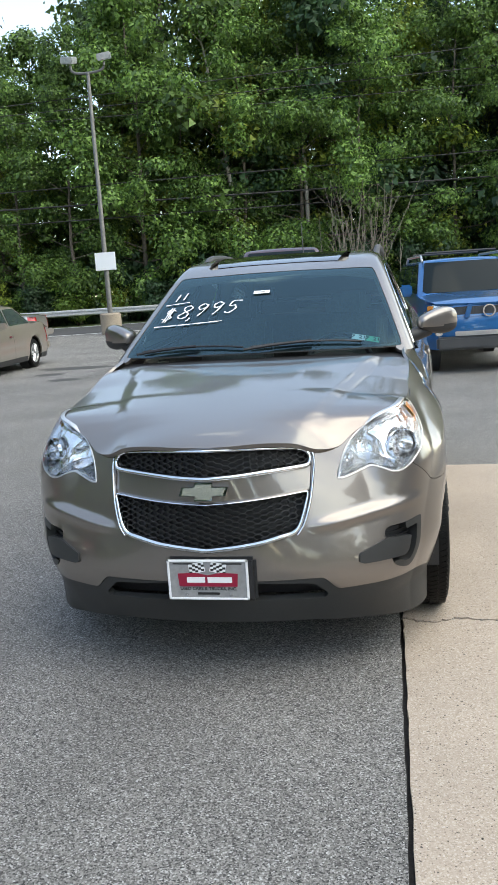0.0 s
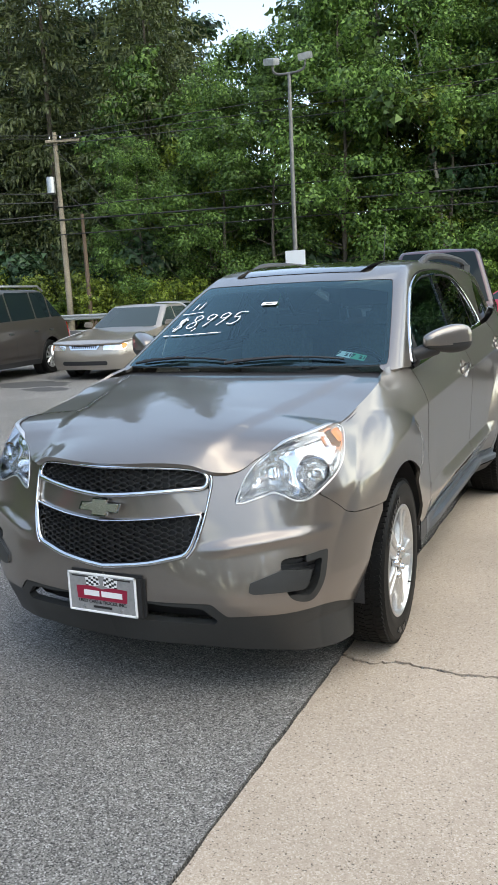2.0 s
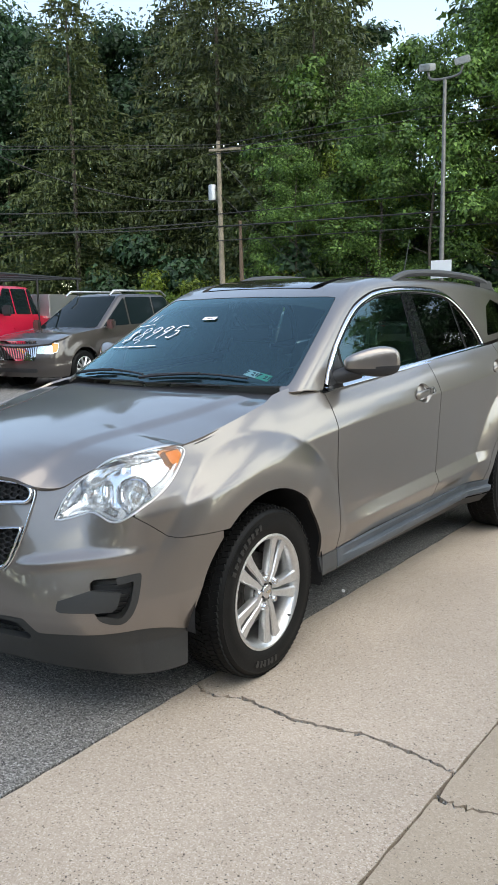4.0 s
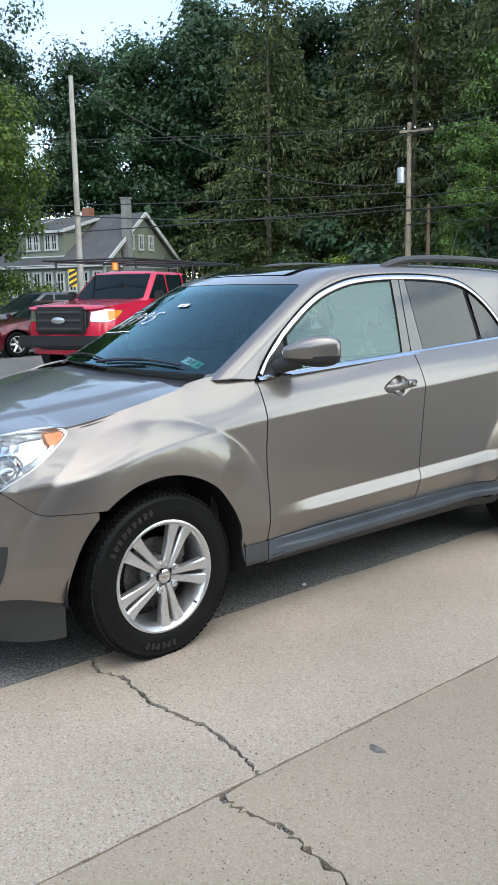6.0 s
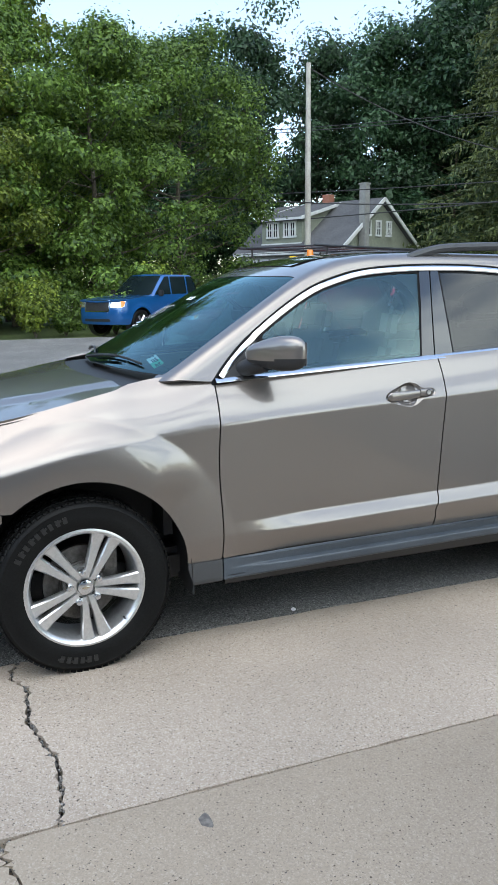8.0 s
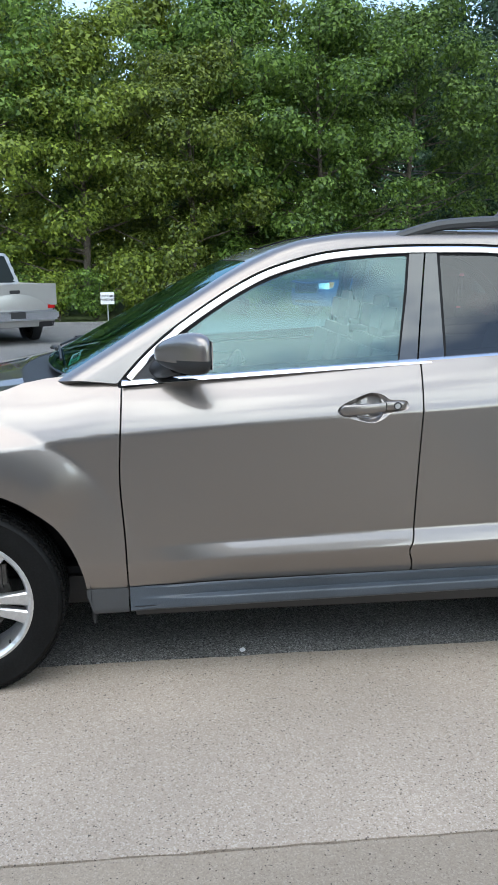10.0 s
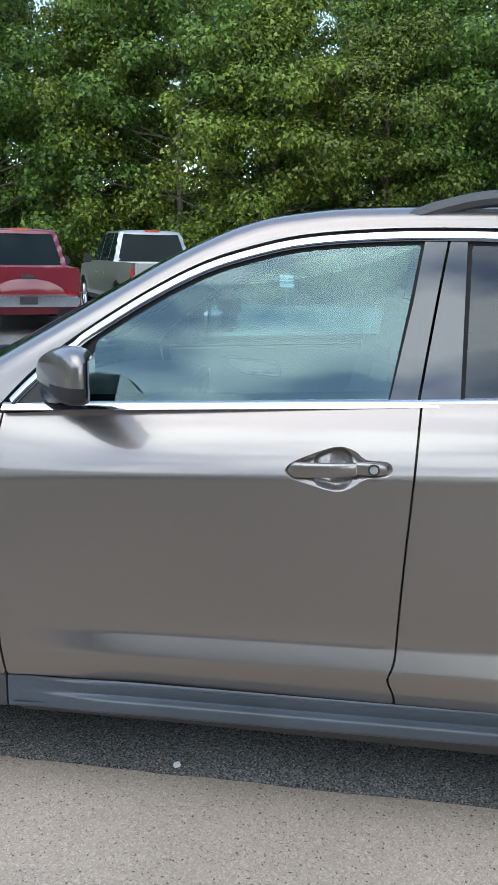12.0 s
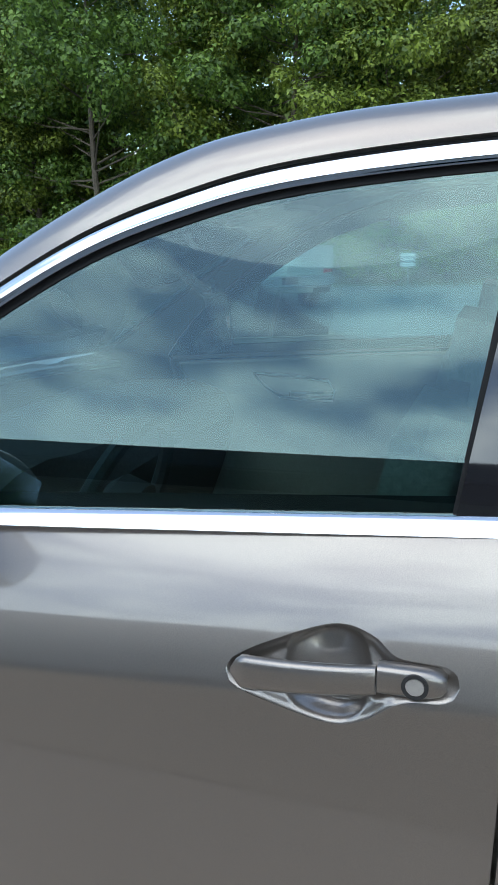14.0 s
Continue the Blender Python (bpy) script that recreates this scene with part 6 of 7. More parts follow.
for sx in (-1, 1):
    part("tool_box", box_bm((sx * .78, 3.7, 1.50), (.45, 1.6, .50), .02), SATIN, ford, "aluminium tread-plate tool box")
    rack = bmesh.new()
    for y in (.2, 2.5, 4.7):
        add_tube(rack, [(sx * .93, y, 1.2 if y > 2 else 1.95), (sx * .93, y, 2.12)], .022, 6)
    add_tube(rack, [(sx * .93, -.2, 2.12), (sx * .93, 4.9, 2.12)], .025, 6)
    part("ladder_rack", rack, BLACK, ford, "black steel ladder rack")
for y in (.0, .9, 1.8, 2.7, 3.6, 4.6):
    part("rack_rung", tube_bm([(-.93, y, 2.12), (.93, y, 2.12)], .02, 6), BLACK, ford)
part("grille_shell", box_bm((0, -.985, .99), (1.12, .10, .50), .04), BLACK, ford, "tall black grille shell")
for z in (.84, .99, 1.14):
    part("grille_slat", box_bm((0, -1.045, z), (.98, .03, .045), .012), GREYP, ford, "dark grey grille slat")
part("oval_badge", lathe([(.0001, -.012), (.085, -.010), (.10, 0)], 24, "x"), SATIN, ford, "oval badge", at=Matrix.Translation((0, -1.06, .99)) @ pose(0, 0, 0, 0, 0, 90) @ Matrix.Diagonal((1, 1.5, .62, 1)))
part("front_bumper", box_bm((0, -1.02, .60), (1.9, .16, .22), .04), BLACK, ford, "black front bumper")
part("beacon", lathe([(.0001, .16), (.06, .15), (.075, .0)], 16, "z", (0, .9, 1.94)), AMBER, ford, "amber roof beacon")
parked("parked_sedan", "dark red compact sedan with five-spoke wheels", MAROON2, spot(-17.8, 6.9, 6), W=.89, y0=-.95, y1=3.7, wb=2.68, R=.33, zb=.2, deck=((-.95, .66), (-.75, .78), (.55, .96), (2.6, 1.02), (3.3, 1.05), (3.7, .96)), ws=(.45, .55), roof=1.46, ye=2.3, rs=.62, lamp=(.5, .84, .62, .76))
parked("parked_suv", "dark grey station SUV beside the blue pickup", DARK, spot(-21.2, 8.1, 6), **{**SUVK, "roof": 1.70})
parked("parked_pickup", "bright blue crew-cab pickup with chrome wheels", BLUE2, spot(-21.8, 5.3, 33), **{**PICK, "wheelmat": CHROME, "posts": (1.5, 2.3), "ye": 2.7, "roof": 1.88, "lamp": (.55, .86, .86, 1.06)})
parked("parked_sedan", "bright red sedan at the back of the lot", RED, spot(-3.07, 23.8, -118), W=.90, y0=-.95, y1=3.75, wb=2.7, R=.33, win=WINDOW2)
parked("parked_pickup", "crimson pickup with chrome rear bumper seen from behind", CRIMSON, spot(-14.9, -6.75, -62), **{**PICK, "W": .97, "roof": 1.88, "y1": 4.4, "wb": 3.3, "deck": ((-.98, .95), (-.8, 1.05), (.6, 1.15), (4.4, 1.16)), "bed": 1.16})
parked("parked_pickup", "pewter grey crew-cab pickup with white roof", SILVER, spot(-17.8, -5.2, -58), **{**PICK, "y1": 4.9, "ye": 2.7, "posts": (1.5, 2.3)})

# ---- roadside ----
STEEL = textured("galvanised_steel", [(0.3, (0.34, 0.35, 0.36)), (0.7, (0.52, 0.53, 0.54))], 12, 0.45, 0.05, 0.002, metal=.7)
WOODP = textured("pole_wood", [(0.3, (0.20, 0.165, 0.12)), (0.7, (0.34, 0.29, 0.22))], 14, 0.9, 0.5, 0.01, big=(1.5, .3))
WOODD = textured("dark_pole_wood", [(0.3, (0.10, 0.065, 0.045)), (0.7, (0.17, 0.12, 0.085))], 14, 0.9, 0.5, 0.01)
CABLE = material("cable_black", (0.02, 0.02, 0.022), 0.6)
SIGNW = material("sign_white", (0.75, 0.76, 0.77), 0.5)
ROADM = textured("road_asphalt", [(0.2, (0.035, 0.035, 0.037)), (0.8, (0.085, 0.085, 0.087))], 40, 0.85, 0.3, 0.006, big=(0.3, .25))


def along(x, y, deg, d, off):
    """A point d metres along a line through (x, y) at an angle, off metres to its left."""
    a = radians(deg)
    return (x + d * math.cos(a) - off * math.sin(a), y + d * math.sin(a) + off * math.cos(a))


RX, RY, RD = -12.0, 33.0, 14.0      # the road beyond the lot and its heading
quad = lambda d0, d1, o0, o1: [along(RX, RY, RD, d0, o0), along(RX, RY, RD, d1, o0), along(RX, RY, RD, d1, o1), along(RX, RY, RD, d0, o1)]
flat("road", quad(-160, 120, -5, 4.6), -.03, ROADM, -.2, label="two-lane asphalt road past the lot", category="road")
flat("verge", quad(-160, 120, -12.5, -5.1), -.02, ASPHALT, -.2, label="asphalt lot edge along the road", category="pavement")
for i, o in enumerate((-4.4, 4.0)):
    flat("road_line", quad(-150, 110, o - .09, o + .09), -.026, LINEP, -.04, label="white road edge line", category="line")
rail = thing("guardrail", "galvanised steel guardrail on posts along the road", "guardrail", at=Matrix.Identity(4))
prof = [(.0, .50), (.055, .55), (.055, .60), (.0, .645), (.0, .675), (.055, .72), (.055, .77), (.0, .82)]
bm = bmesh.new()
prev = None
for d in np.arange(-140, 110, 4.0):
    ring = []
    for o, z in prof:
        x, y = along(RX, RY, RD, d, 5.6 - o)
        ring.append(bm.verts.new((x, y, z)))
    if prev:
        for k in range(len(prof) - 1):
            bm.faces.new((prev[k], ring[k], ring[k + 1], prev[k + 1]))
    prev = ring
part("rail", bm, STEEL, rail, "ribbed steel rail")
for d in np.arange(-40, 40, 3.8):
    x, y = along(RX, RY, RD, d, 5.75)
    part("post", box_bm((x, y, .35), (.12, .16, .85), .01, pose(0, 0, 0, 0, 0, RD)), WOODD, rail)


def pole(name, label, x, y, h, r, mat, lean=0):
    p = thing(name, label, "pole", "utility poles", at=Matrix.Translation((x, y, 0)) @ pose(0, 0, 0, 0, lean, 0))
    part("shaft", tube_bm([(0, 0, -.1), (0, 0, h * .5), (0, 0, h)], r, 12, r * .62), mat, p)
    return p


LPX, LPY = -10.6, 26.8
POSTM = textured("weathered_post_steel", [(0.3, (0.13, 0.125, 0.12)), (0.7, (0.21, 0.205, 0.195))], 10, 0.5, 0.1, 0.002, metal=.5)
lamp_post = pole("street_lamp", "grey steel lamp post with twin floodlights and a blank sign", LPX, LPY, 9.52, .105, POSTM)
lamp_post["category"] = "lamp"
part("footing", lathe([(.40, .0), (.40, .75), (.36, .80), (.0001, .80)], 24, "z"), CONCRETE2, lamp_post, "round concrete footing")
arm = tube_bm([tuple(p) for p in spline([(-.66, 0, 9.85), (-.60, 0, 9.62), (-.32, 0, 9.52), (.32, 0, 9.52), (.60, 0, 9.62), (.66, 0, 9.85)], 5)], .045, 8)
part("arm", arm, POSTM, lamp_post)
for sx in (-1, 1):
    part("floodlight", box_bm((0, 0, 0), (.50, .40, .24), .03, pose(0, 0, 0, 14, -8 * sx, 10 * sx)), STEEL, lamp_post, "grey floodlight box", at=Matrix.Translation((sx * .68, -.05, 10.0)))
part("blank_sign", box_bm((.05, -.14, 2.75), (.82, .02, .66), .004), SIGNW, lamp_post, "blank white sign back")

UX, UY = -28.6, 35.4
up = pole("utility_pole", "weathered wooden utility pole with transformer and crossarm", UX + .25, UY + .2, 10.85, .19, WOODP, -.6)
part("crossarm", box_bm((.5, 0, 10.35), (1.9, .12, .14), .01, pose(0, 0, 0, 0, 0, 25)), WOODP, up)
part("transformer", lathe([(.0001, 8.5), (.22, 8.48), (.25, 8.4), (.25, 7.6), (.2, 7.55), (.0001, 7.55)], 20, "z", (-.42, -.15, 0)), STEEL, up, "grey can transformer")
for x in (-.3, .35, 1.25):
    part("insulator", lathe([(.0001, .22), (.05, .2), (.06, .1), (.03, 0)], 10, "z", (x, .2 * x, 10.42)), CHROME, up)
pole("utility_pole", "short dark wooden pole beside the utility pole", UX + 1.35, UY + .65, 6.4, .15, WOODD, -.8)
PX, PY = -33.0, 17.2
WOODW = textured("bleached_pole_wood", [(0.3, (0.34, 0.32, 0.29)), (0.7, (0.50, 0.48, 0.44))], 14, 0.9, 0.4, 0.01, big=(1.2, .25))
pole("utility_pole", "bare pale wooden pole with a cable near the house", PX, PY, 11.6, .17, WOODW)
YELLOW = material("sign_yellow", (0.75, 0.50, 0.02), 0.5)
marker = thing("hazard_marker", "yellow and black striped hazard marker on a post", "sign", at=Matrix.Translation((-25.7, 13.1, 0)) @ pose(0, 0, 0, 0, 0, 62))
part("panel", box_bm((0, 0, 2.25), (.30, .012, .66), .004), YELLOW, marker)
part("post", tube_bm([(0, .03, -.1), (0, .03, 2.5)], .03, 8), STEEL, marker)
for k in range(3):
    part("stripe", prism([(-.15, -.10), (.15, .06), (.15, .17), (-.15, .01)], .003, Matrix.Translation((0, -.0085, 2.00 + .21 * k)) @ pose(0, 0, 0, 90)), INK, marker)


def cable(p, q, sag, r=.02):
    pts = [Vector(p).lerp(Vector(q), t) - Vector((0, 0, sag * 4 * t * (1 - t))) for t in np.linspace(0, 1, 17)]
    return part("cable", tube_bm(pts, r, 5), CABLE)


WIRES = [((UX + .9, UY + .3, 10.7), (46, 58, 17.2), .2), ((UX + .3, UY, 10.4), (46, 58, 15.2), .25), ((UX - .3, UY - .3, 10.1), (46, 58, 13.5), .25), ((UX, UY, 6.8), (46, 58, 9.8), .2, .03), ((UX, UY, 6.1), (46, 58, 7.6), .2, .045), ((UX, UY, 5.3), (46, 58, 7.0), .2, .03),
         ((UX, UY, 10.5), (-70, -14, 11.6), .9), ((UX + .9, UY + .3, 10.6), (-70, -12, 12.0), .9), ((UX, UY, 7.1), (-68, -10, 8.4), .9, .03), ((UX, UY, 6.4), (-68, -10, 5.2), .9, .035), ((UX, UY, 7.6), (PX, PY, 11.4), 1.6, .03), ((UX, UY, 6.2), (PX, PY - 8, 5.6), .7, .03),
         ((UX, UY, 10.2), (UX + 7.5, UY + 4.5, .2), 0, .02), ((UX, UY, 8.2), (UX + 7.0, UY + 4.2, .2), 0, .02)]
for w in WIRES:
    tagged(cable(w[0], w[1], w[2], w[3] if len(w) > 3 else .022), "black overhead cable between poles", "cable", "overhead cables")

# customer sign at the hedge
sign = thing("sign", "small white customer parking sign on a thin post", "sign", at=Matrix.Translation((-22.1, -1.50, -.30)) @ pose(0, 0, 0, 0, 0, 86))
part("panel", box_bm((0, -.02, .93), (.42, .012, .36), .004), SIGNW, sign)
part("post", tube_bm([(0, 0, .2), (0, 0, 1.12)], .02, 8), STEEL, sign)
for body, z in (("CUSTOMER", .995), ("PARKING", .885)):
    text_mesh("lettering", body, .105, INK, sign, Matrix.Translation((0, -.028, z)) @ pose(0, 0, 0, 90), bold=.002)

# ---- the house beyond the lot ----
SIDING = textured("green_siding", [(0.3, (0.17, 0.185, 0.14)), (0.7, (0.23, 0.245, 0.19))], 6, 0.8, 0.05, 0.01, big=(.5, .15))
STONEW = textured("grey_wall", [(0.3, (0.17, 0.17, 0.165)), (0.7, (0.25, 0.25, 0.24))], 3, 0.9, 0.3, 0.02)
SHINGLE = textured("roof_shingle", [(0.3, (0.055, 0.055, 0.058)), (0.7, (0.11, 0.11, 0.115))], 10, 0.9, 0.3, 0.02, big=(.8, .2))
TRIMW = textured("white_trim", [(0.3, (0.44, 0.45, 0.44)), (0.7, (0.58, 0.59, 0.58))], 3, .6, .05, .01)
BRICKM = textured("red_brick", [(0.3, (0.22, 0.09, 0.06)), (0.7, (0.33, 0.15, 0.10))], 12, .9, .3, .02)
house = thing("house", "green-sided house with dark shingle roof, shed dormer and white trim", "house", at=Matrix.Translation((-49.4, 30.8, -.25)) @ pose(0, 0, 0, 0, 0, 23))
HL, HD, RIDGE, PITCH, EAVE = 9.8, 4.7, 7.7, .75, 4.15      # length, half depth, ridge height, slope, eave height


def house_box(name, c, size, mat, label="", rot=None):
    return part(name, box_bm(c, size, 0, rot), mat, house, label)


house_box("lower_wall", (-HL / 2, 0, 1.95), (HL, 2 * HD, 4.2), STONEW)
gable = prism([(-HD, 0), (HD, 0), (HD, .02), (0, RIDGE - EAVE - .05), (-HD, .02)], HL - .1, Matrix.Translation((-.05, 0, EAVE - .1)) @ pose(0, 0, 0, 0, 0, 90) @ pose(0, 0, 0, 90, 0, 0) @ Matrix.Scale(-1, 4, (0, 0, 1)))
part("gable_wall", gable, SIDING, house)
SLOPE = math.atan(PITCH)
for sy in (-1, 1):
    run = (HD + .35) / math.cos(SLOPE)
    part("roof_slope", box_bm((0, 0, 0), (HL + .7, run, .14)), SHINGLE, house, "dark shingle roof", at=Matrix.Translation((-HL / 2, sy * (HD + .35) / 2, RIDGE - PITCH * (HD + .35) / 2)) @ Matrix.Rotation(-sy * SLOPE, 4, "X"))
    part("rake_trim", box_bm((0, 0, 0), (.10, run, .24)), TRIMW, house, "white rake board", at=Matrix.Translation((.41, sy * (HD + .35) / 2, RIDGE - PITCH * (HD + .35) / 2 - .04)) @ Matrix.Rotation(-sy * SLOPE, 4, "X"))
house_box("porch_trim", (-HL / 2, -HD - .30, EAVE - .22), (HL + .5, .14, .22), TRIMW, "white porch fascia")
house_box("end_trim", (.06, 0, EAVE - .20), (.12, 2 * HD, .24), TRIMW)
house_box("porch_band", (-HL / 2, -HD - .03, 1.95), (HL, .10, .35), TRIMW)
for y in (-HD + .1, HD - .1):
    house_box("corner_board", (.03, y, 2.0), (.12, .22, 4.1), TRIMW)
# shed dormer
DX0, DX1, DY = -7.8, -3.8, -4.15
house_box("dormer_wall", ((DX0 + DX1) / 2, DY / 2 - .2, 5.45), (DX1 - DX0, -DY - .4, 1.95), SIDING, "green-sided dormer")
dorm = prism([(DY + .02, 6.35), (-.1, 6.35), (-.1, 7.45)], DX1 - DX0 - .02, Matrix.Translation((DX1 - .01, 0, 0)) @ pose(0, 0, 0, 0, 0, 90) @ pose(0, 0, 0, 90, 0, 0) @ Matrix.Scale(-1, 4, (0, 0, 1)))
part("dormer_side", dorm, SIDING, house)
tilt_d = math.atan2(7.62 - 6.42, -DY + .3)
part("dormer_roof", box_bm((0, 0, 0), (DX1 - DX0 + .5, (-DY + .35) / math.cos(tilt_d), .12)), SHINGLE, house, at=Matrix.Translation(((DX0 + DX1) / 2, (DY - .35) / 2, 7.03)) @ Matrix.Rotation(tilt_d, 4, "X"))
for x in (DX0 - .27, DX1 + .27):
    part("dormer_rake", box_bm((0, 0, 0), (.10, (-DY + .35) / math.cos(tilt_d), .22)), TRIMW, house, at=Matrix.Translation((x, (DY - .35) / 2, 7.0)) @ Matrix.Rotation(tilt_d, 4, "X"))
house_box("dormer_fascia", ((DX0 + DX1) / 2, DY - .36, 6.36), (DX1 - DX0 + .6, .12, .20), TRIMW)
house_box("dormer_sill", ((DX0 + DX1) / 2, DY - .04, 4.62), (DX1 - DX0, .10, .16), TRIMW)
house_box("chimney", (.36, -2.3, 4.45), (.52, .52, 8.1), STONEW, "grey stucco chimney")
house_box("chimney_cap", (.36, -2.3, 8.52), (.62, .62, .10), STONEW)
house_box("brick_chimney", (-5.6, .9, 7.6), (.65, .65, 1.7), BRICKM, "red brick chimney")


def house_window(x, y, z, w, h, turn=0):
    win = new("window")
    win.parent = house
    win.matrix_basis = Matrix.Translation((x, y, z)) @ pose(0, 0, 0, 0, 0, turn)
    part("pane", box_bm((0, .03, 0), (w, .04, h)), WINDOW, win)
    f = bmesh.new()
    for cx, cz, sw, sh in ((0, h / 2, w + .2, .13), (0, -h / 2, w + .2, .13), (-w / 2, 0, .13, h), (w / 2, 0, .13, h), (0, 0, w, .06), (0, 0, .05, h)):
        add_box(f, (cx, 0, cz), (sw, .09, sh))
    part("frame", f, TRIMW, win, "white window frame")


for x in (-6.95, -6.35, -5.25, -4.65):
    house_window(x, DY - .06, 5.65, .50, 1.05)
for x in np.linspace(-9.2, -.5, 9):
    house_window(float(x), -HD - .05, 2.85, .62, 1.30)
for y in (-1.38, -.2, 1.05):
    house_window(.03, y, 5.62, .50, 1.0, 90)
for y in (-3.6, -1.9, -.2, 1.6):
    house_window(.03, y, 2.85, .70, 1.25, 90)

# ---- an unseen low building, added with pale walls to lighten what glass and paint mirror ----
BOUNCEWALL = textured("pale_bounce_wall", [(0.3, (0.44, 0.43, 0.41)), (0.7, (0.56, 0.545, 0.52))], 5, .7, .1, .01, big=(.4, .2))
bounce_block = thing("building", "unseen long low block added beside the lot, pale to lighten reflections", "building", at=Matrix.Translation((9.6, -2.2, 0)))
part("wall", box_bm((3, 0, 2.4), (6, 11, 5.0), .02), BOUNCEWALL, bounce_block)
part("roof", box_bm((2.8, 0, 5.02), (7.0, 12.0, .30), .03), SHINGLE, bounce_block, "flat dark roof edge")
for y in (-3.6, 0, 3.6):
    part("window", box_bm((-.02, y, 1.7), (.06, 1.8, 1.3), .01), WINDOW, bounce_block)


# ---- trees and undergrowth ----
def leaf_material(name, dark, light, trans=.35):
    m = bpy.data.materials.new(name)
    m.use_nodes = True
    n, link = m.node_tree.nodes, m.node_tree.links.new
    b = n["Principled BSDF"]
    b.inputs["Roughness"].default_value = .55
    geo = n.new("ShaderNodeNewGeometry")
    info = n.new("ShaderNodeObjectInfo")
    r = ramp(m, [(0.0, dark), (1.0, light)])
    link(geo.outputs["Random Per Island"], r.inputs[0])
    hs = n.new("ShaderNodeHueSaturation")
    mr = node(m, "ShaderNodeMapRange")
    mr.inputs[3].default_value, mr.inputs[4].default_value = .7, 1.25
    link(info.outputs["Random"], mr.inputs[0])
    link(mr.outputs[0], hs.inputs["Value"])
    link(r.outputs[0], hs.inputs["Color"])
    link(hs.outputs[0], b.inputs["Base Color"])
    tl = n.new("ShaderNodeBsdfTranslucent")
    link(hs.outputs[0], tl.inputs[0])
    mx = n.new("ShaderNodeMixShader")
    mx.inputs[0].default_value = trans
    link(b.outputs[0], mx.inputs[1])
    link(tl.outputs[0], mx.inputs[2])
    link(mx.outputs[0], n["Material Output"].inputs[0])
    return m


LEAF = leaf_material("leaf_green", (0.024, 0.064, 0.018), (0.188, 0.318, 0.068), .36)
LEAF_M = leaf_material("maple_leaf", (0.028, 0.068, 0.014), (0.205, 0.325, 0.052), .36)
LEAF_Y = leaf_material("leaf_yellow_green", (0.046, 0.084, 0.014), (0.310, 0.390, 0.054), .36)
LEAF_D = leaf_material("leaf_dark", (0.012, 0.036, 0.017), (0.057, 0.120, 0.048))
NEEDLE = leaf_material("spruce_needles", (0.026, 0.046, 0.014), (0.110, 0.138, 0.036), .15)
BARK = textured("bark", [(0.3, (0.06, 0.048, 0.038)), (0.7, (0.15, 0.125, 0.10))], 9, .95, .6, .03)
DRYBARK = textured("dry_bark", [(0.3, (0.15, 0.125, 0.10)), (0.7, (0.25, 0.22, 0.18))], 9, .9, .4, .02)
PALEBARK = textured("pale_bark", [(0.3, (0.22, 0.20, 0.17)), (0.7, (0.36, 0.33, 0.29))], 9, .9, .4, .02)


def leaf_mesh(name, centres, radii, count, size, mat, seed, droop=.3, flatten=.62, slim=False):
    """Many small folded leaf sprays scattered through clumps."""
    rng = np.random.default_rng(seed)
    pick = rng.choice(len(centres), count, p=radii ** 2 / (radii ** 2).sum())
    d = rng.normal(size=(count, 3))
    d /= np.linalg.norm(d, axis=1, keepdims=True)
    rr = radii[pick] * rng.uniform(.08, 1.0, count) ** .38 * np.exp(rng.normal(0, .20, count))
    shape = rng.uniform(.65, 1.35, (len(centres), 3)) * np.array((1, 1, flatten))
    pos = centres[pick] + d * rr[:, None] * shape[pick]
    nrm = d * 1.0 + rng.normal(size=(count, 3)) * .42 + np.array((0, 0, .6))
    nrm /= np.linalg.norm(nrm, axis=1, keepdims=True)
    t = np.cross(nrm, rng.normal(size=(count, 3)))
    t /= np.linalg.norm(t, axis=1, keepdims=True)
    b = np.cross(nrm, t)
    s = size * rng.uniform(.55, 1.35, count)[:, None]
    dn = np.array((0, 0, -1.0)) * s * droop
    corners = 3 if slim else 4
    v = np.stack([pos - b * s * .6, pos + t * s * 1.25 + dn, pos + b * s * .6], 1).reshape(-1, 3) if slim else np.stack([pos - t * s * .95, pos - b * s * .58 + nrm * s * .1 + t * s * .1, pos + t * s + dn, pos + b * s * .58 + nrm * s * .1 + t * s * .1], 1).reshape(-1, 3)
    me = bpy.data.meshes.new(name)
    me.from_pydata(v.tolist(), [], np.arange(count * corners).reshape(-1, corners).tolist())
    me.materials.append(mat)
    return me


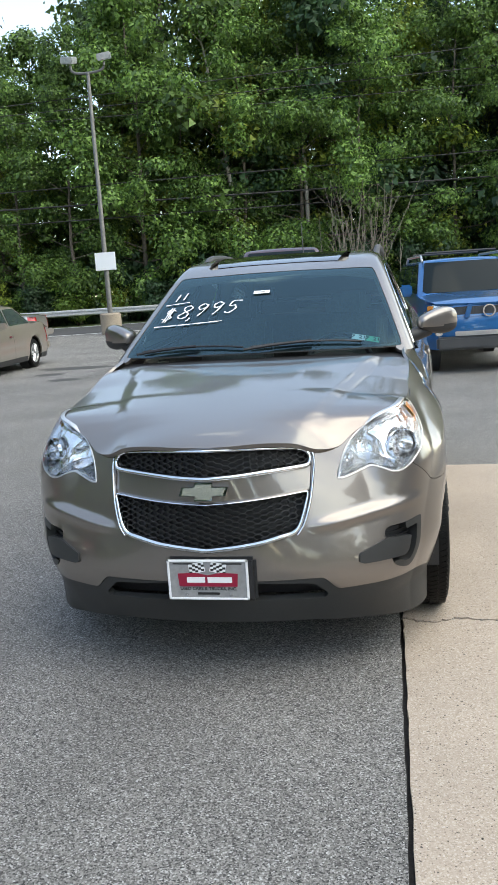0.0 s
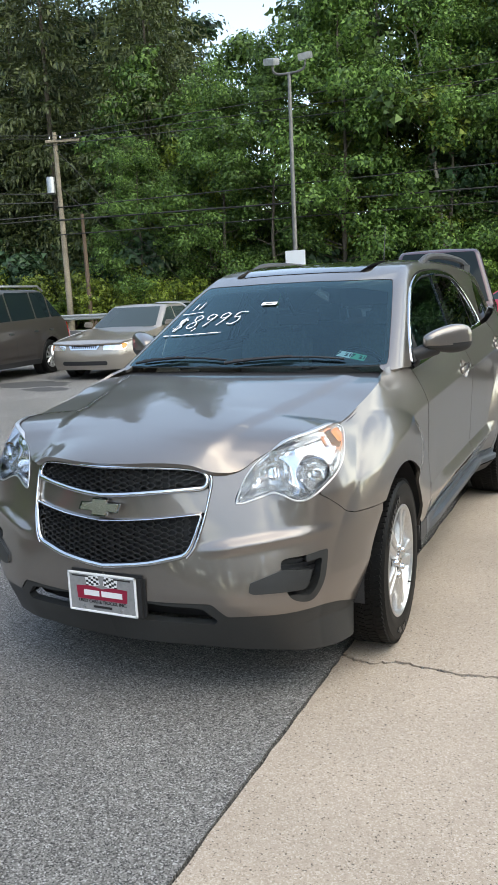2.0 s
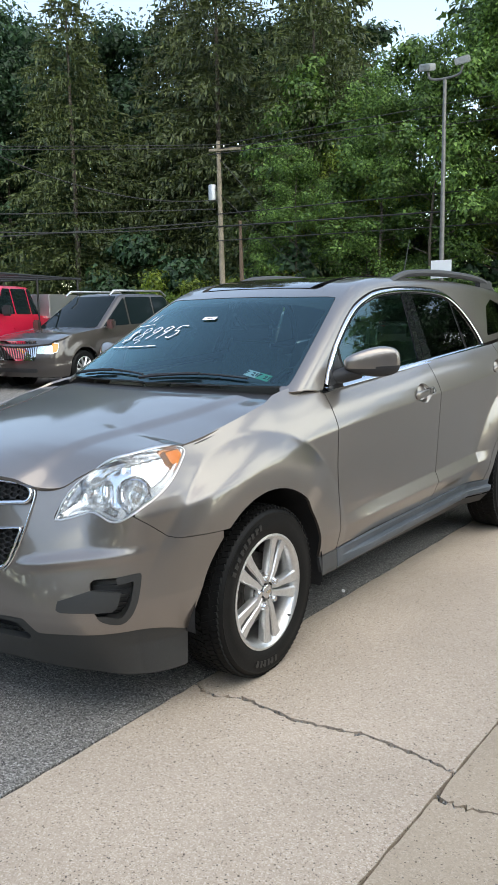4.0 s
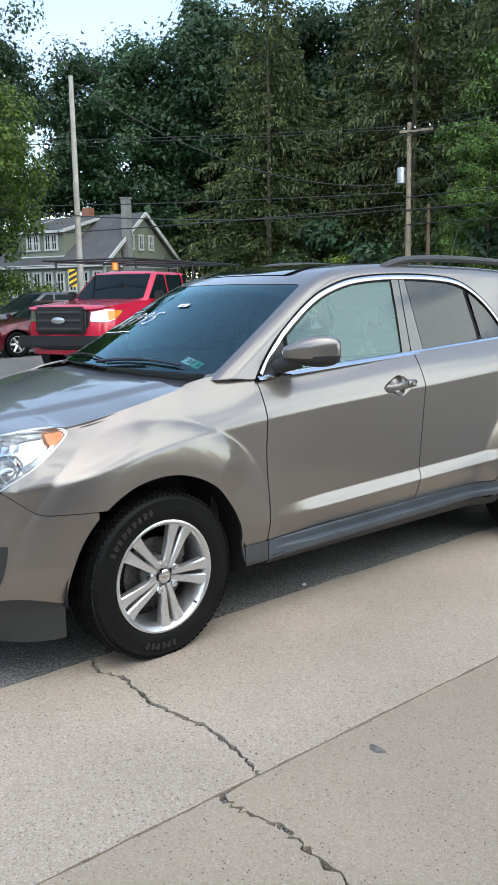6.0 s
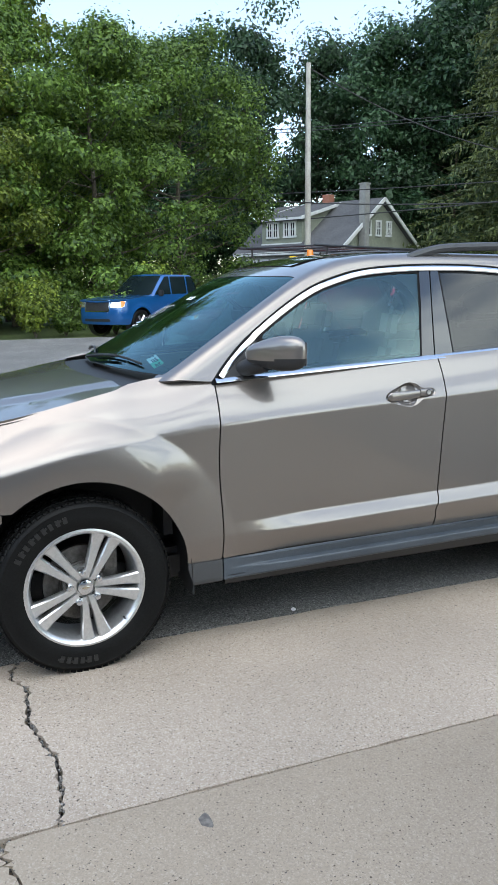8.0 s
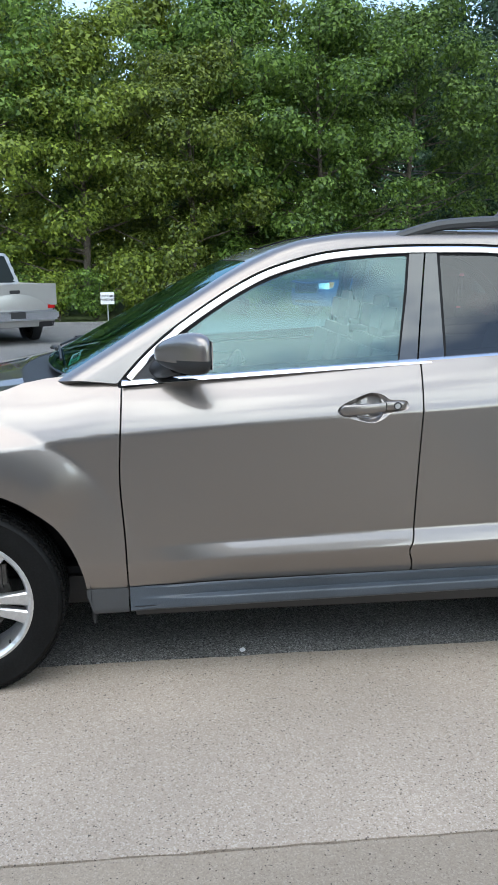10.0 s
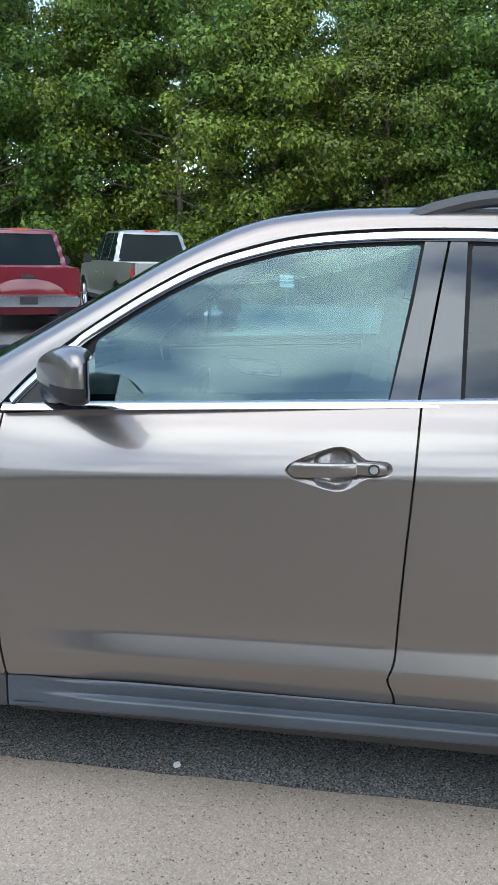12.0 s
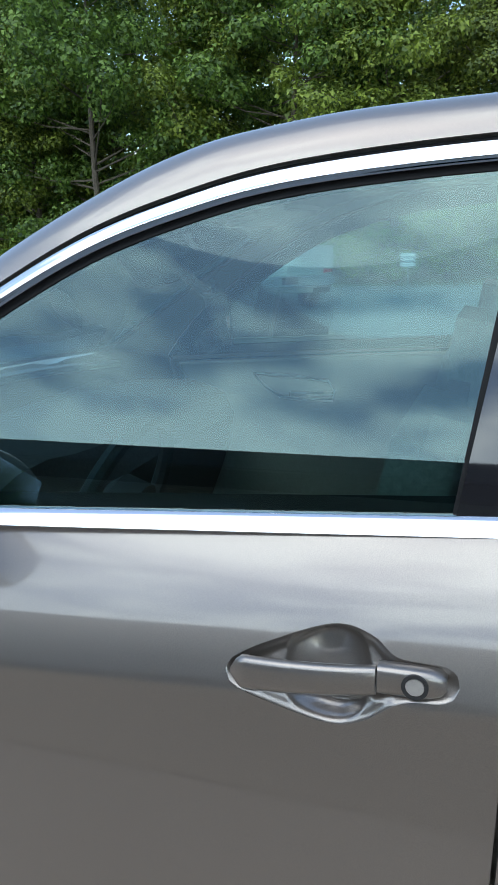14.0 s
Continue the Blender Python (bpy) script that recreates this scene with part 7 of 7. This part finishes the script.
def broadleaf(seed, h, spread, mat, leaves, size, trunk=.16, bare=.18, bark=None, label="tall broadleaf tree with uneven crown", slim=True, limbs=24, clump=1.0, full=.7):
    """A tapered trunk, limbs that fork, and leaf clumps round their ends."""
    rnd = random.Random(seed)
    tree = thing("tree", label, "tree", "trees round the lot")
    bm = bmesh.new()
    trunk_pts = [(rnd.gauss(0, .012) * h * t, rnd.gauss(0, .012) * h * t, h * .86 * t) for t in np.linspace(0, 1, 7)]
    add_tube(bm, trunk_pts, trunk, 9, trunk * .22)
    cs, rs_ = [], []
    for k in range(limbs):
        t = bare + (1 - bare) * (k + rnd.random()) / limbs
        base = Vector(trunk_pts[min(6, int(t * 6))]).lerp(Vector(trunk_pts[min(6, int(t * 6) + 1)]), t * 6 % 1)
        a = rnd.uniform(0, 6.283)
        reach = spread * (math.sin(math.pi * min(1, .18 + t * .80)) ** full) * rnd.uniform(.55, 1.1)
        tip = base + Vector((math.cos(a) * reach, math.sin(a) * reach, reach * rnd.uniform(.1, .6)))
        midp = base.lerp(tip, .5) + Vector((0, 0, -.05 * reach))
        add_tube(bm, [base, midp, tip], trunk * .34 * (1.15 - t), 6, .012)
        for f in (.45, .75, 1.0):
            c = base.lerp(tip, f) + Vector((rnd.gauss(0, .3), rnd.gauss(0, .3), rnd.gauss(.1, .3)))
            cs.append(tuple(c))
            rs_.append(spread * rnd.uniform(.20, .35) * (.75 + .3 * f) * clump)
    for k in range(5):
        cs.append((rnd.gauss(0, spread * .16), rnd.gauss(0, spread * .16), h * rnd.uniform(.84, .97)))
        rs_.append(spread * rnd.uniform(.2, .3))
    part("trunk", bm, bark or BARK, tree)
    crown = new("crown", leaf_mesh("crown", np.array(cs), np.array(rs_), leaves, size, mat, seed, slim=slim))
    crown.parent = tree
    return tree


def spruce(seed, h, spread):
    rnd = random.Random(seed)
    tree = thing("conifer", "tall dark spruce with drooping boughs", "tree", "trees round the lot")
    bm = tube_bm([(0, 0, -.1), (0, 0, h * .5), (0, 0, h)], .26, 9, .03)
    rng = np.random.default_rng(seed)
    quads = []
    boughs = 230
    for k in range(boughs):
        t = (k + rnd.random()) / boughs
        z = h * (.04 + .95 * t)
        reach = spread * (1 - t) ** .80 * rnd.uniform(.62, 1.14) + .3
        a = k * 2.399 + rnd.gauss(0, .35)
        dirv = np.array((math.cos(a), math.sin(a), 0))
        side = np.array((-math.sin(a), math.cos(a), 0))
        knots = [np.array((0, 0, z)), dirv * reach * .55 + (0, 0, z - .04 * reach), dirv * reach + (0, 0, z - .16 * reach)]
        for w0 in (side * .03, np.array((0, 0, .03))):
            quads.append(np.array([[p - w0, p + w0, q + w0 * .5, q - w0 * .5] for p, q in zip(knots, knots[1:])]))
        n = int(46 + 190 * (1 - t))
        f = rng.uniform(.10, 1.0, n) ** .8
        fringe = rng.random(n) < .38      # twigs that hang from the bough; the rest lie along its top
        off = rng.normal(0, .15 * reach, n) * (1.15 - f) ** .4
        drop = -.16 * reach * f ** 2 - np.abs(off) * .28 - np.where(fringe, rng.uniform(.05, .55, n), rng.uniform(-.05, .08, n))
        p = dirv * (reach * f)[:, None] + side * off[:, None] + np.stack([0 * f, 0 * f, z + drop], 1)
        s = rng.uniform(.10, .24, n)[:, None]
        u = np.where(fringe[:, None], dirv * .25 + np.array((0, 0, -1.0)), dirv * .9 + side * np.sign(off)[:, None] * .7 + np.array((0, 0, -.18))) + rng.normal(0, .25, (n, 3))
        u /= np.linalg.norm(u, axis=1, keepdims=True)
        w = np.cross(u, rng.normal(size=(n, 3)))
        w /= np.linalg.norm(w, axis=1, keepdims=True)
        quads.append(np.stack([p - u * s, p - w * s * .34, p + u * s * 1.1, p + w * s * .34], 1))
    v = np.concatenate(quads).reshape(-1, 3)
    me = bpy.data.meshes.new("foliage")
    me.from_pydata(v.tolist(), [], np.arange(len(v)).reshape(-1, 4).tolist())
    me.materials.append(NEEDLE)
    part("trunk", bm, BARK, tree)
    new("foliage", me).parent = tree
    return tree


def shrub(seed, mat, label="dense leafy shrub at the wood's edge"):
    rnd = random.Random(seed)
    s = thing("shrub", label, "shrub", "shrubs at the wood's edge")
    bm = bmesh.new()
    cs, rs_ = [], []
    for k in range(11):
        a, r = rnd.uniform(0, 6.28), rnd.uniform(.1, 1.5)
        tip = Vector((math.cos(a) * r, math.sin(a) * r, rnd.uniform(.6, 2.6)))
        add_tube(bm, [(0, 0, -.1), tip * .5, tip], .03, 5, .008)
        cs += [tuple(tip), tuple(tip * .6)]
        rs_ += [rnd.uniform(.5, .85), rnd.uniform(.45, .7)]
    part("stems", bm, BARK, s)
    new("foliage", leaf_mesh("foliage", np.array(cs), np.array(rs_), 3400, .115, mat, seed, slim=True)).parent = s
    return s


near = [broadleaf(31, 21, 5.4, LEAF, 32000, .15, bare=.05, limbs=44, clump=.72), broadleaf(33, 18, 5.0, LEAF_Y, 28000, .145, bare=.03, limbs=42, clump=.72), broadleaf(35, 15, 5.2, LEAF, 28000, .145, bare=.02, limbs=42, clump=.72), broadleaf(36, 22, 4.8, LEAF, 28000, .16, bare=.08, limbs=40, clump=.78)]
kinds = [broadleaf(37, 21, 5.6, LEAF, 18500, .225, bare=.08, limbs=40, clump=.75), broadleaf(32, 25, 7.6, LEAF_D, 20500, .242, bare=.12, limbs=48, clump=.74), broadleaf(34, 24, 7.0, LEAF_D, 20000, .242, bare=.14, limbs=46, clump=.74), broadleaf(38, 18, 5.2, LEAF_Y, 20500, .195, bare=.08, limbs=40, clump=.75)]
far_kind = broadleaf(39, 20, 6.0, LEAF_D, 2600, .7, bare=.05)
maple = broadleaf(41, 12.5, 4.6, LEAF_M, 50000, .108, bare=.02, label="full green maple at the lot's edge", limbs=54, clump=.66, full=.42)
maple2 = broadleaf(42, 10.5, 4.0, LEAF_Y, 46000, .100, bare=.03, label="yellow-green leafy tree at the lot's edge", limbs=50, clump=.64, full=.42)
spr = spruce(51, 27, 9.2)
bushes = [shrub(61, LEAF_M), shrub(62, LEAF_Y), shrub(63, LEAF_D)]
used = set()


def plant(kind, x, y, k=1.0, turn=None, stretch=1.0):
    rnd = random.Random(int(x * 31 + y * 17 + k * 1000))
    m = Matrix.Translation((x, y, -.05)) @ Matrix.Rotation(rnd.uniform(0, 6.28) if turn is None else turn, 4, "Z")
    if kind not in used:
        used.add(kind)
        kind.scale = (k, k, k * stretch)
        kind.matrix_basis = m @ Matrix.Diagonal((k, k, k * stretch, 1))
        return kind
    ob = copy_thing(kind, m)
    ob.matrix_basis = m @ Matrix.Diagonal((k, k, k * stretch, 1))
    return ob


rnd = random.Random(7)
# wood beyond the road, from the near row back
for row, (off, step, lo, hi) in enumerate(((10.0, 4.2, .70, .98), (15.5, 3.9, 1.0, 1.25))):
    for d in np.arange(-11 - 3 * row, 52, step):
        x, y = along(RX, RY, RD, d + rnd.uniform(-1.6, 1.6), off + rnd.uniform(-1.5, 1.5))
        plant(rnd.choice(kinds + [kinds[0], kinds[3]] if row else near), x, y, rnd.uniform(lo, hi) * (.74 if d < -3 else 1.0))
for d in np.arange(-20, 42, 2.1):
    x, y = along(RX, RY, RD, d + rnd.uniform(-.8, .8), 7.6 + rnd.uniform(-.5, .8))
    plant(rnd.choice(bushes), x, y, rnd.uniform(.6, 1.25))
# the depth of the wood: one mass of dark foliage behind the rows that can be told apart


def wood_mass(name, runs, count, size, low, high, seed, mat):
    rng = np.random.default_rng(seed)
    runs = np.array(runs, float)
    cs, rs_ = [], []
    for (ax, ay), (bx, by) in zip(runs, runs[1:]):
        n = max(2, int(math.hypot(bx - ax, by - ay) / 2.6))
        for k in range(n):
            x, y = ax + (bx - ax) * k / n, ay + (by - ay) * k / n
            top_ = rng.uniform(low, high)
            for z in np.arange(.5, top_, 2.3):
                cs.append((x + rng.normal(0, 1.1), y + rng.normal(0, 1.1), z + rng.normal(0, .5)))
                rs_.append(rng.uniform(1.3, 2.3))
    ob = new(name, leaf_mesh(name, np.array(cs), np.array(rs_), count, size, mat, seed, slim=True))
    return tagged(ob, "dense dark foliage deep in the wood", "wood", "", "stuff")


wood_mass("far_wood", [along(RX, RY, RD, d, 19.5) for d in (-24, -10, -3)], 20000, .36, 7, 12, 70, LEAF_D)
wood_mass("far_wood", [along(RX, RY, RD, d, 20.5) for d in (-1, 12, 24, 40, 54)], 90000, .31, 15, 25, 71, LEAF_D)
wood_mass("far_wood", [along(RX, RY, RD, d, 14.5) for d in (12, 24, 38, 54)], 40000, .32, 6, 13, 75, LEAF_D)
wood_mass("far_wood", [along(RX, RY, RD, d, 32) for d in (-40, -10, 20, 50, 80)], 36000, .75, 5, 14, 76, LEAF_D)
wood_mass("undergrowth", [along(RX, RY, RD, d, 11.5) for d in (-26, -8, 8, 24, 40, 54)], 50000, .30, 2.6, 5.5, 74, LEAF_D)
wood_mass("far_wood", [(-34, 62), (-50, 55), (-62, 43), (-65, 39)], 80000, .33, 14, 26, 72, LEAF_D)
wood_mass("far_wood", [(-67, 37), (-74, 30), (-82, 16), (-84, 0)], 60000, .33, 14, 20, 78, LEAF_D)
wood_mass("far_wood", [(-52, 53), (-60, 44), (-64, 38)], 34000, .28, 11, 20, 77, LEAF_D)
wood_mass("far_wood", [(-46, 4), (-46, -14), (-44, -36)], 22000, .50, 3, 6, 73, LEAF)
# spruces and the dark wood behind the poles and the house
for x, y, k in ((-36.5, 45.5, 1.14), (-46.5, 40.5, 1.0), (-42.0, 48.5, 1.12), (-31, 50.5, 1.2), (-28, 45, .95)):
    plant(spr, x, y, k)
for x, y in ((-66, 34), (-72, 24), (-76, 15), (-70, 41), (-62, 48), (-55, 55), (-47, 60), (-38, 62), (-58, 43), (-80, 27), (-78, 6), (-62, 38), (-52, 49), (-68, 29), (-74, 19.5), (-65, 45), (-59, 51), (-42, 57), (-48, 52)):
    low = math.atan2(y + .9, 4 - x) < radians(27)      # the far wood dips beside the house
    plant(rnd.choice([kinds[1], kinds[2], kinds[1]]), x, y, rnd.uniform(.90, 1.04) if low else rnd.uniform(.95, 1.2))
for x, y in ((-29.5, 37.5), (-32, 36.5), (-26.5, 39.0), (-34.5, 37.0)):
    plant(bushes[1], x, y, rnd.uniform(.9, 1.4))
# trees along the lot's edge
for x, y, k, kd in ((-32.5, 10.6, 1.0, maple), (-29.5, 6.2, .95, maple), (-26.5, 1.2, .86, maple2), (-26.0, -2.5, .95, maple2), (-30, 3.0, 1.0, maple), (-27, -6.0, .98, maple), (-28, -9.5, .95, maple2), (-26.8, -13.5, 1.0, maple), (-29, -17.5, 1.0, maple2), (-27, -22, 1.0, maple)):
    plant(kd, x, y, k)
for y in np.arange(-30, 4, 3.6):
    plant(rnd.choice([kinds[3], kinds[3]]), -33.5 + rnd.uniform(-1.5, 1.5), y + rnd.uniform(-1, 1), rnd.uniform(.7, .95))
for y in np.arange(-34, 4, 4.8):
    plant(far_kind, -42 + rnd.uniform(-2, 2), y + rnd.uniform(-1.5, 1.5), rnd.uniform(.30, .42))
for y in np.arange(-20, 9, 1.5):
    plant(rnd.choice([bushes[0], bushes[1]]), -23.3 + rnd.uniform(-.4, .5), y + rnd.uniform(-.4, .4), rnd.uniform(.5, .85))
# low far trees, unseen and added behind the camera for glass and paint to mirror
for d in np.arange(-60, 75, 8.5):
    plant(far_kind, 62 + rnd.uniform(-4, 4), d, rnd.uniform(.32, .46))
# taller unseen foliage added ahead of the car to darken its front paint
wood_mass("far_wood", [(-70, -40), (-30, -50), (10, -52), (50, -46)], 26000, 1.1, 13, 18, 79, LEAF_D)
# bare saplings and a dead trunk before the wood
for x, y, h, seed in ((-8.5, 44.5, 16.5, 1), (-5.0, 46.5, 19, 2)):
    dead = thing("dead_tree", "pale bare dead tree trunk with thin branches", "tree", "dead trees")
    dead.matrix_basis = Matrix.Translation((x, y, 0))
    lean = 2.1 if seed == 1 else .3
    bm = tube_bm([(0, 0, -.1), (-.28 * lean, 0, h * .4), (-.66 * lean, 0, h * .75), (-lean, .1, h)], .16, 8, .03)
    r2 = random.Random(seed)
    for k in range(12):
        t = r2.uniform(.3, .95)
        b0 = Vector((-lean * t, 0, h * t))
        a = r2.choice((0.3, 2.8)) + r2.gauss(0, .4)
        add_tube(bm, [b0, b0 + Vector((math.cos(a) * 1.0, math.sin(a), .9)), b0 + Vector((math.cos(a) * 1.6, math.sin(a) * 1.4, 2.2))], .035, 5, .008)
    part("trunk", bm, PALEBARK, dead)
thicket = thing("bare_bush", "tangle of bare pale branches by the road", "shrub")
thicket.matrix_basis = Matrix.Translation((-2.0, 41.5, 0))
bm = bmesh.new()
r2 = random.Random(9)
for k in range(40):
    a, lean = r2.uniform(0, 6.28), r2.uniform(.1, 1.0)
    h = r2.uniform(3.0, 7.2)
    b0 = Vector((r2.gauss(0, .9), r2.gauss(0, .5), 0))
    tip = b0 + Vector((math.cos(a) * lean * h * .5, math.sin(a) * lean * h * .4, h))
    add_tube(bm, [b0, b0.lerp(tip, .5) + Vector((0, 0, .2)), tip], .024, 4, .006)
    for q in range(3):
        f = r2.uniform(.4, .9)
        add_tube(bm, [b0.lerp(tip, f), b0.lerp(tip, f) + Vector((r2.gauss(0, .5), r2.gauss(0, .4), r2.uniform(.4, 1.1)))], .015, 3, .005)
part("tangle", bm, DRYBARK, thicket)
# unseen trees added on the camera's side, met only in reflections
for y in (-3.5, -7, -11, -15.5):
    plant(far_kind, 20 + rnd.uniform(-1, 1), y, rnd.uniform(.33, .42))
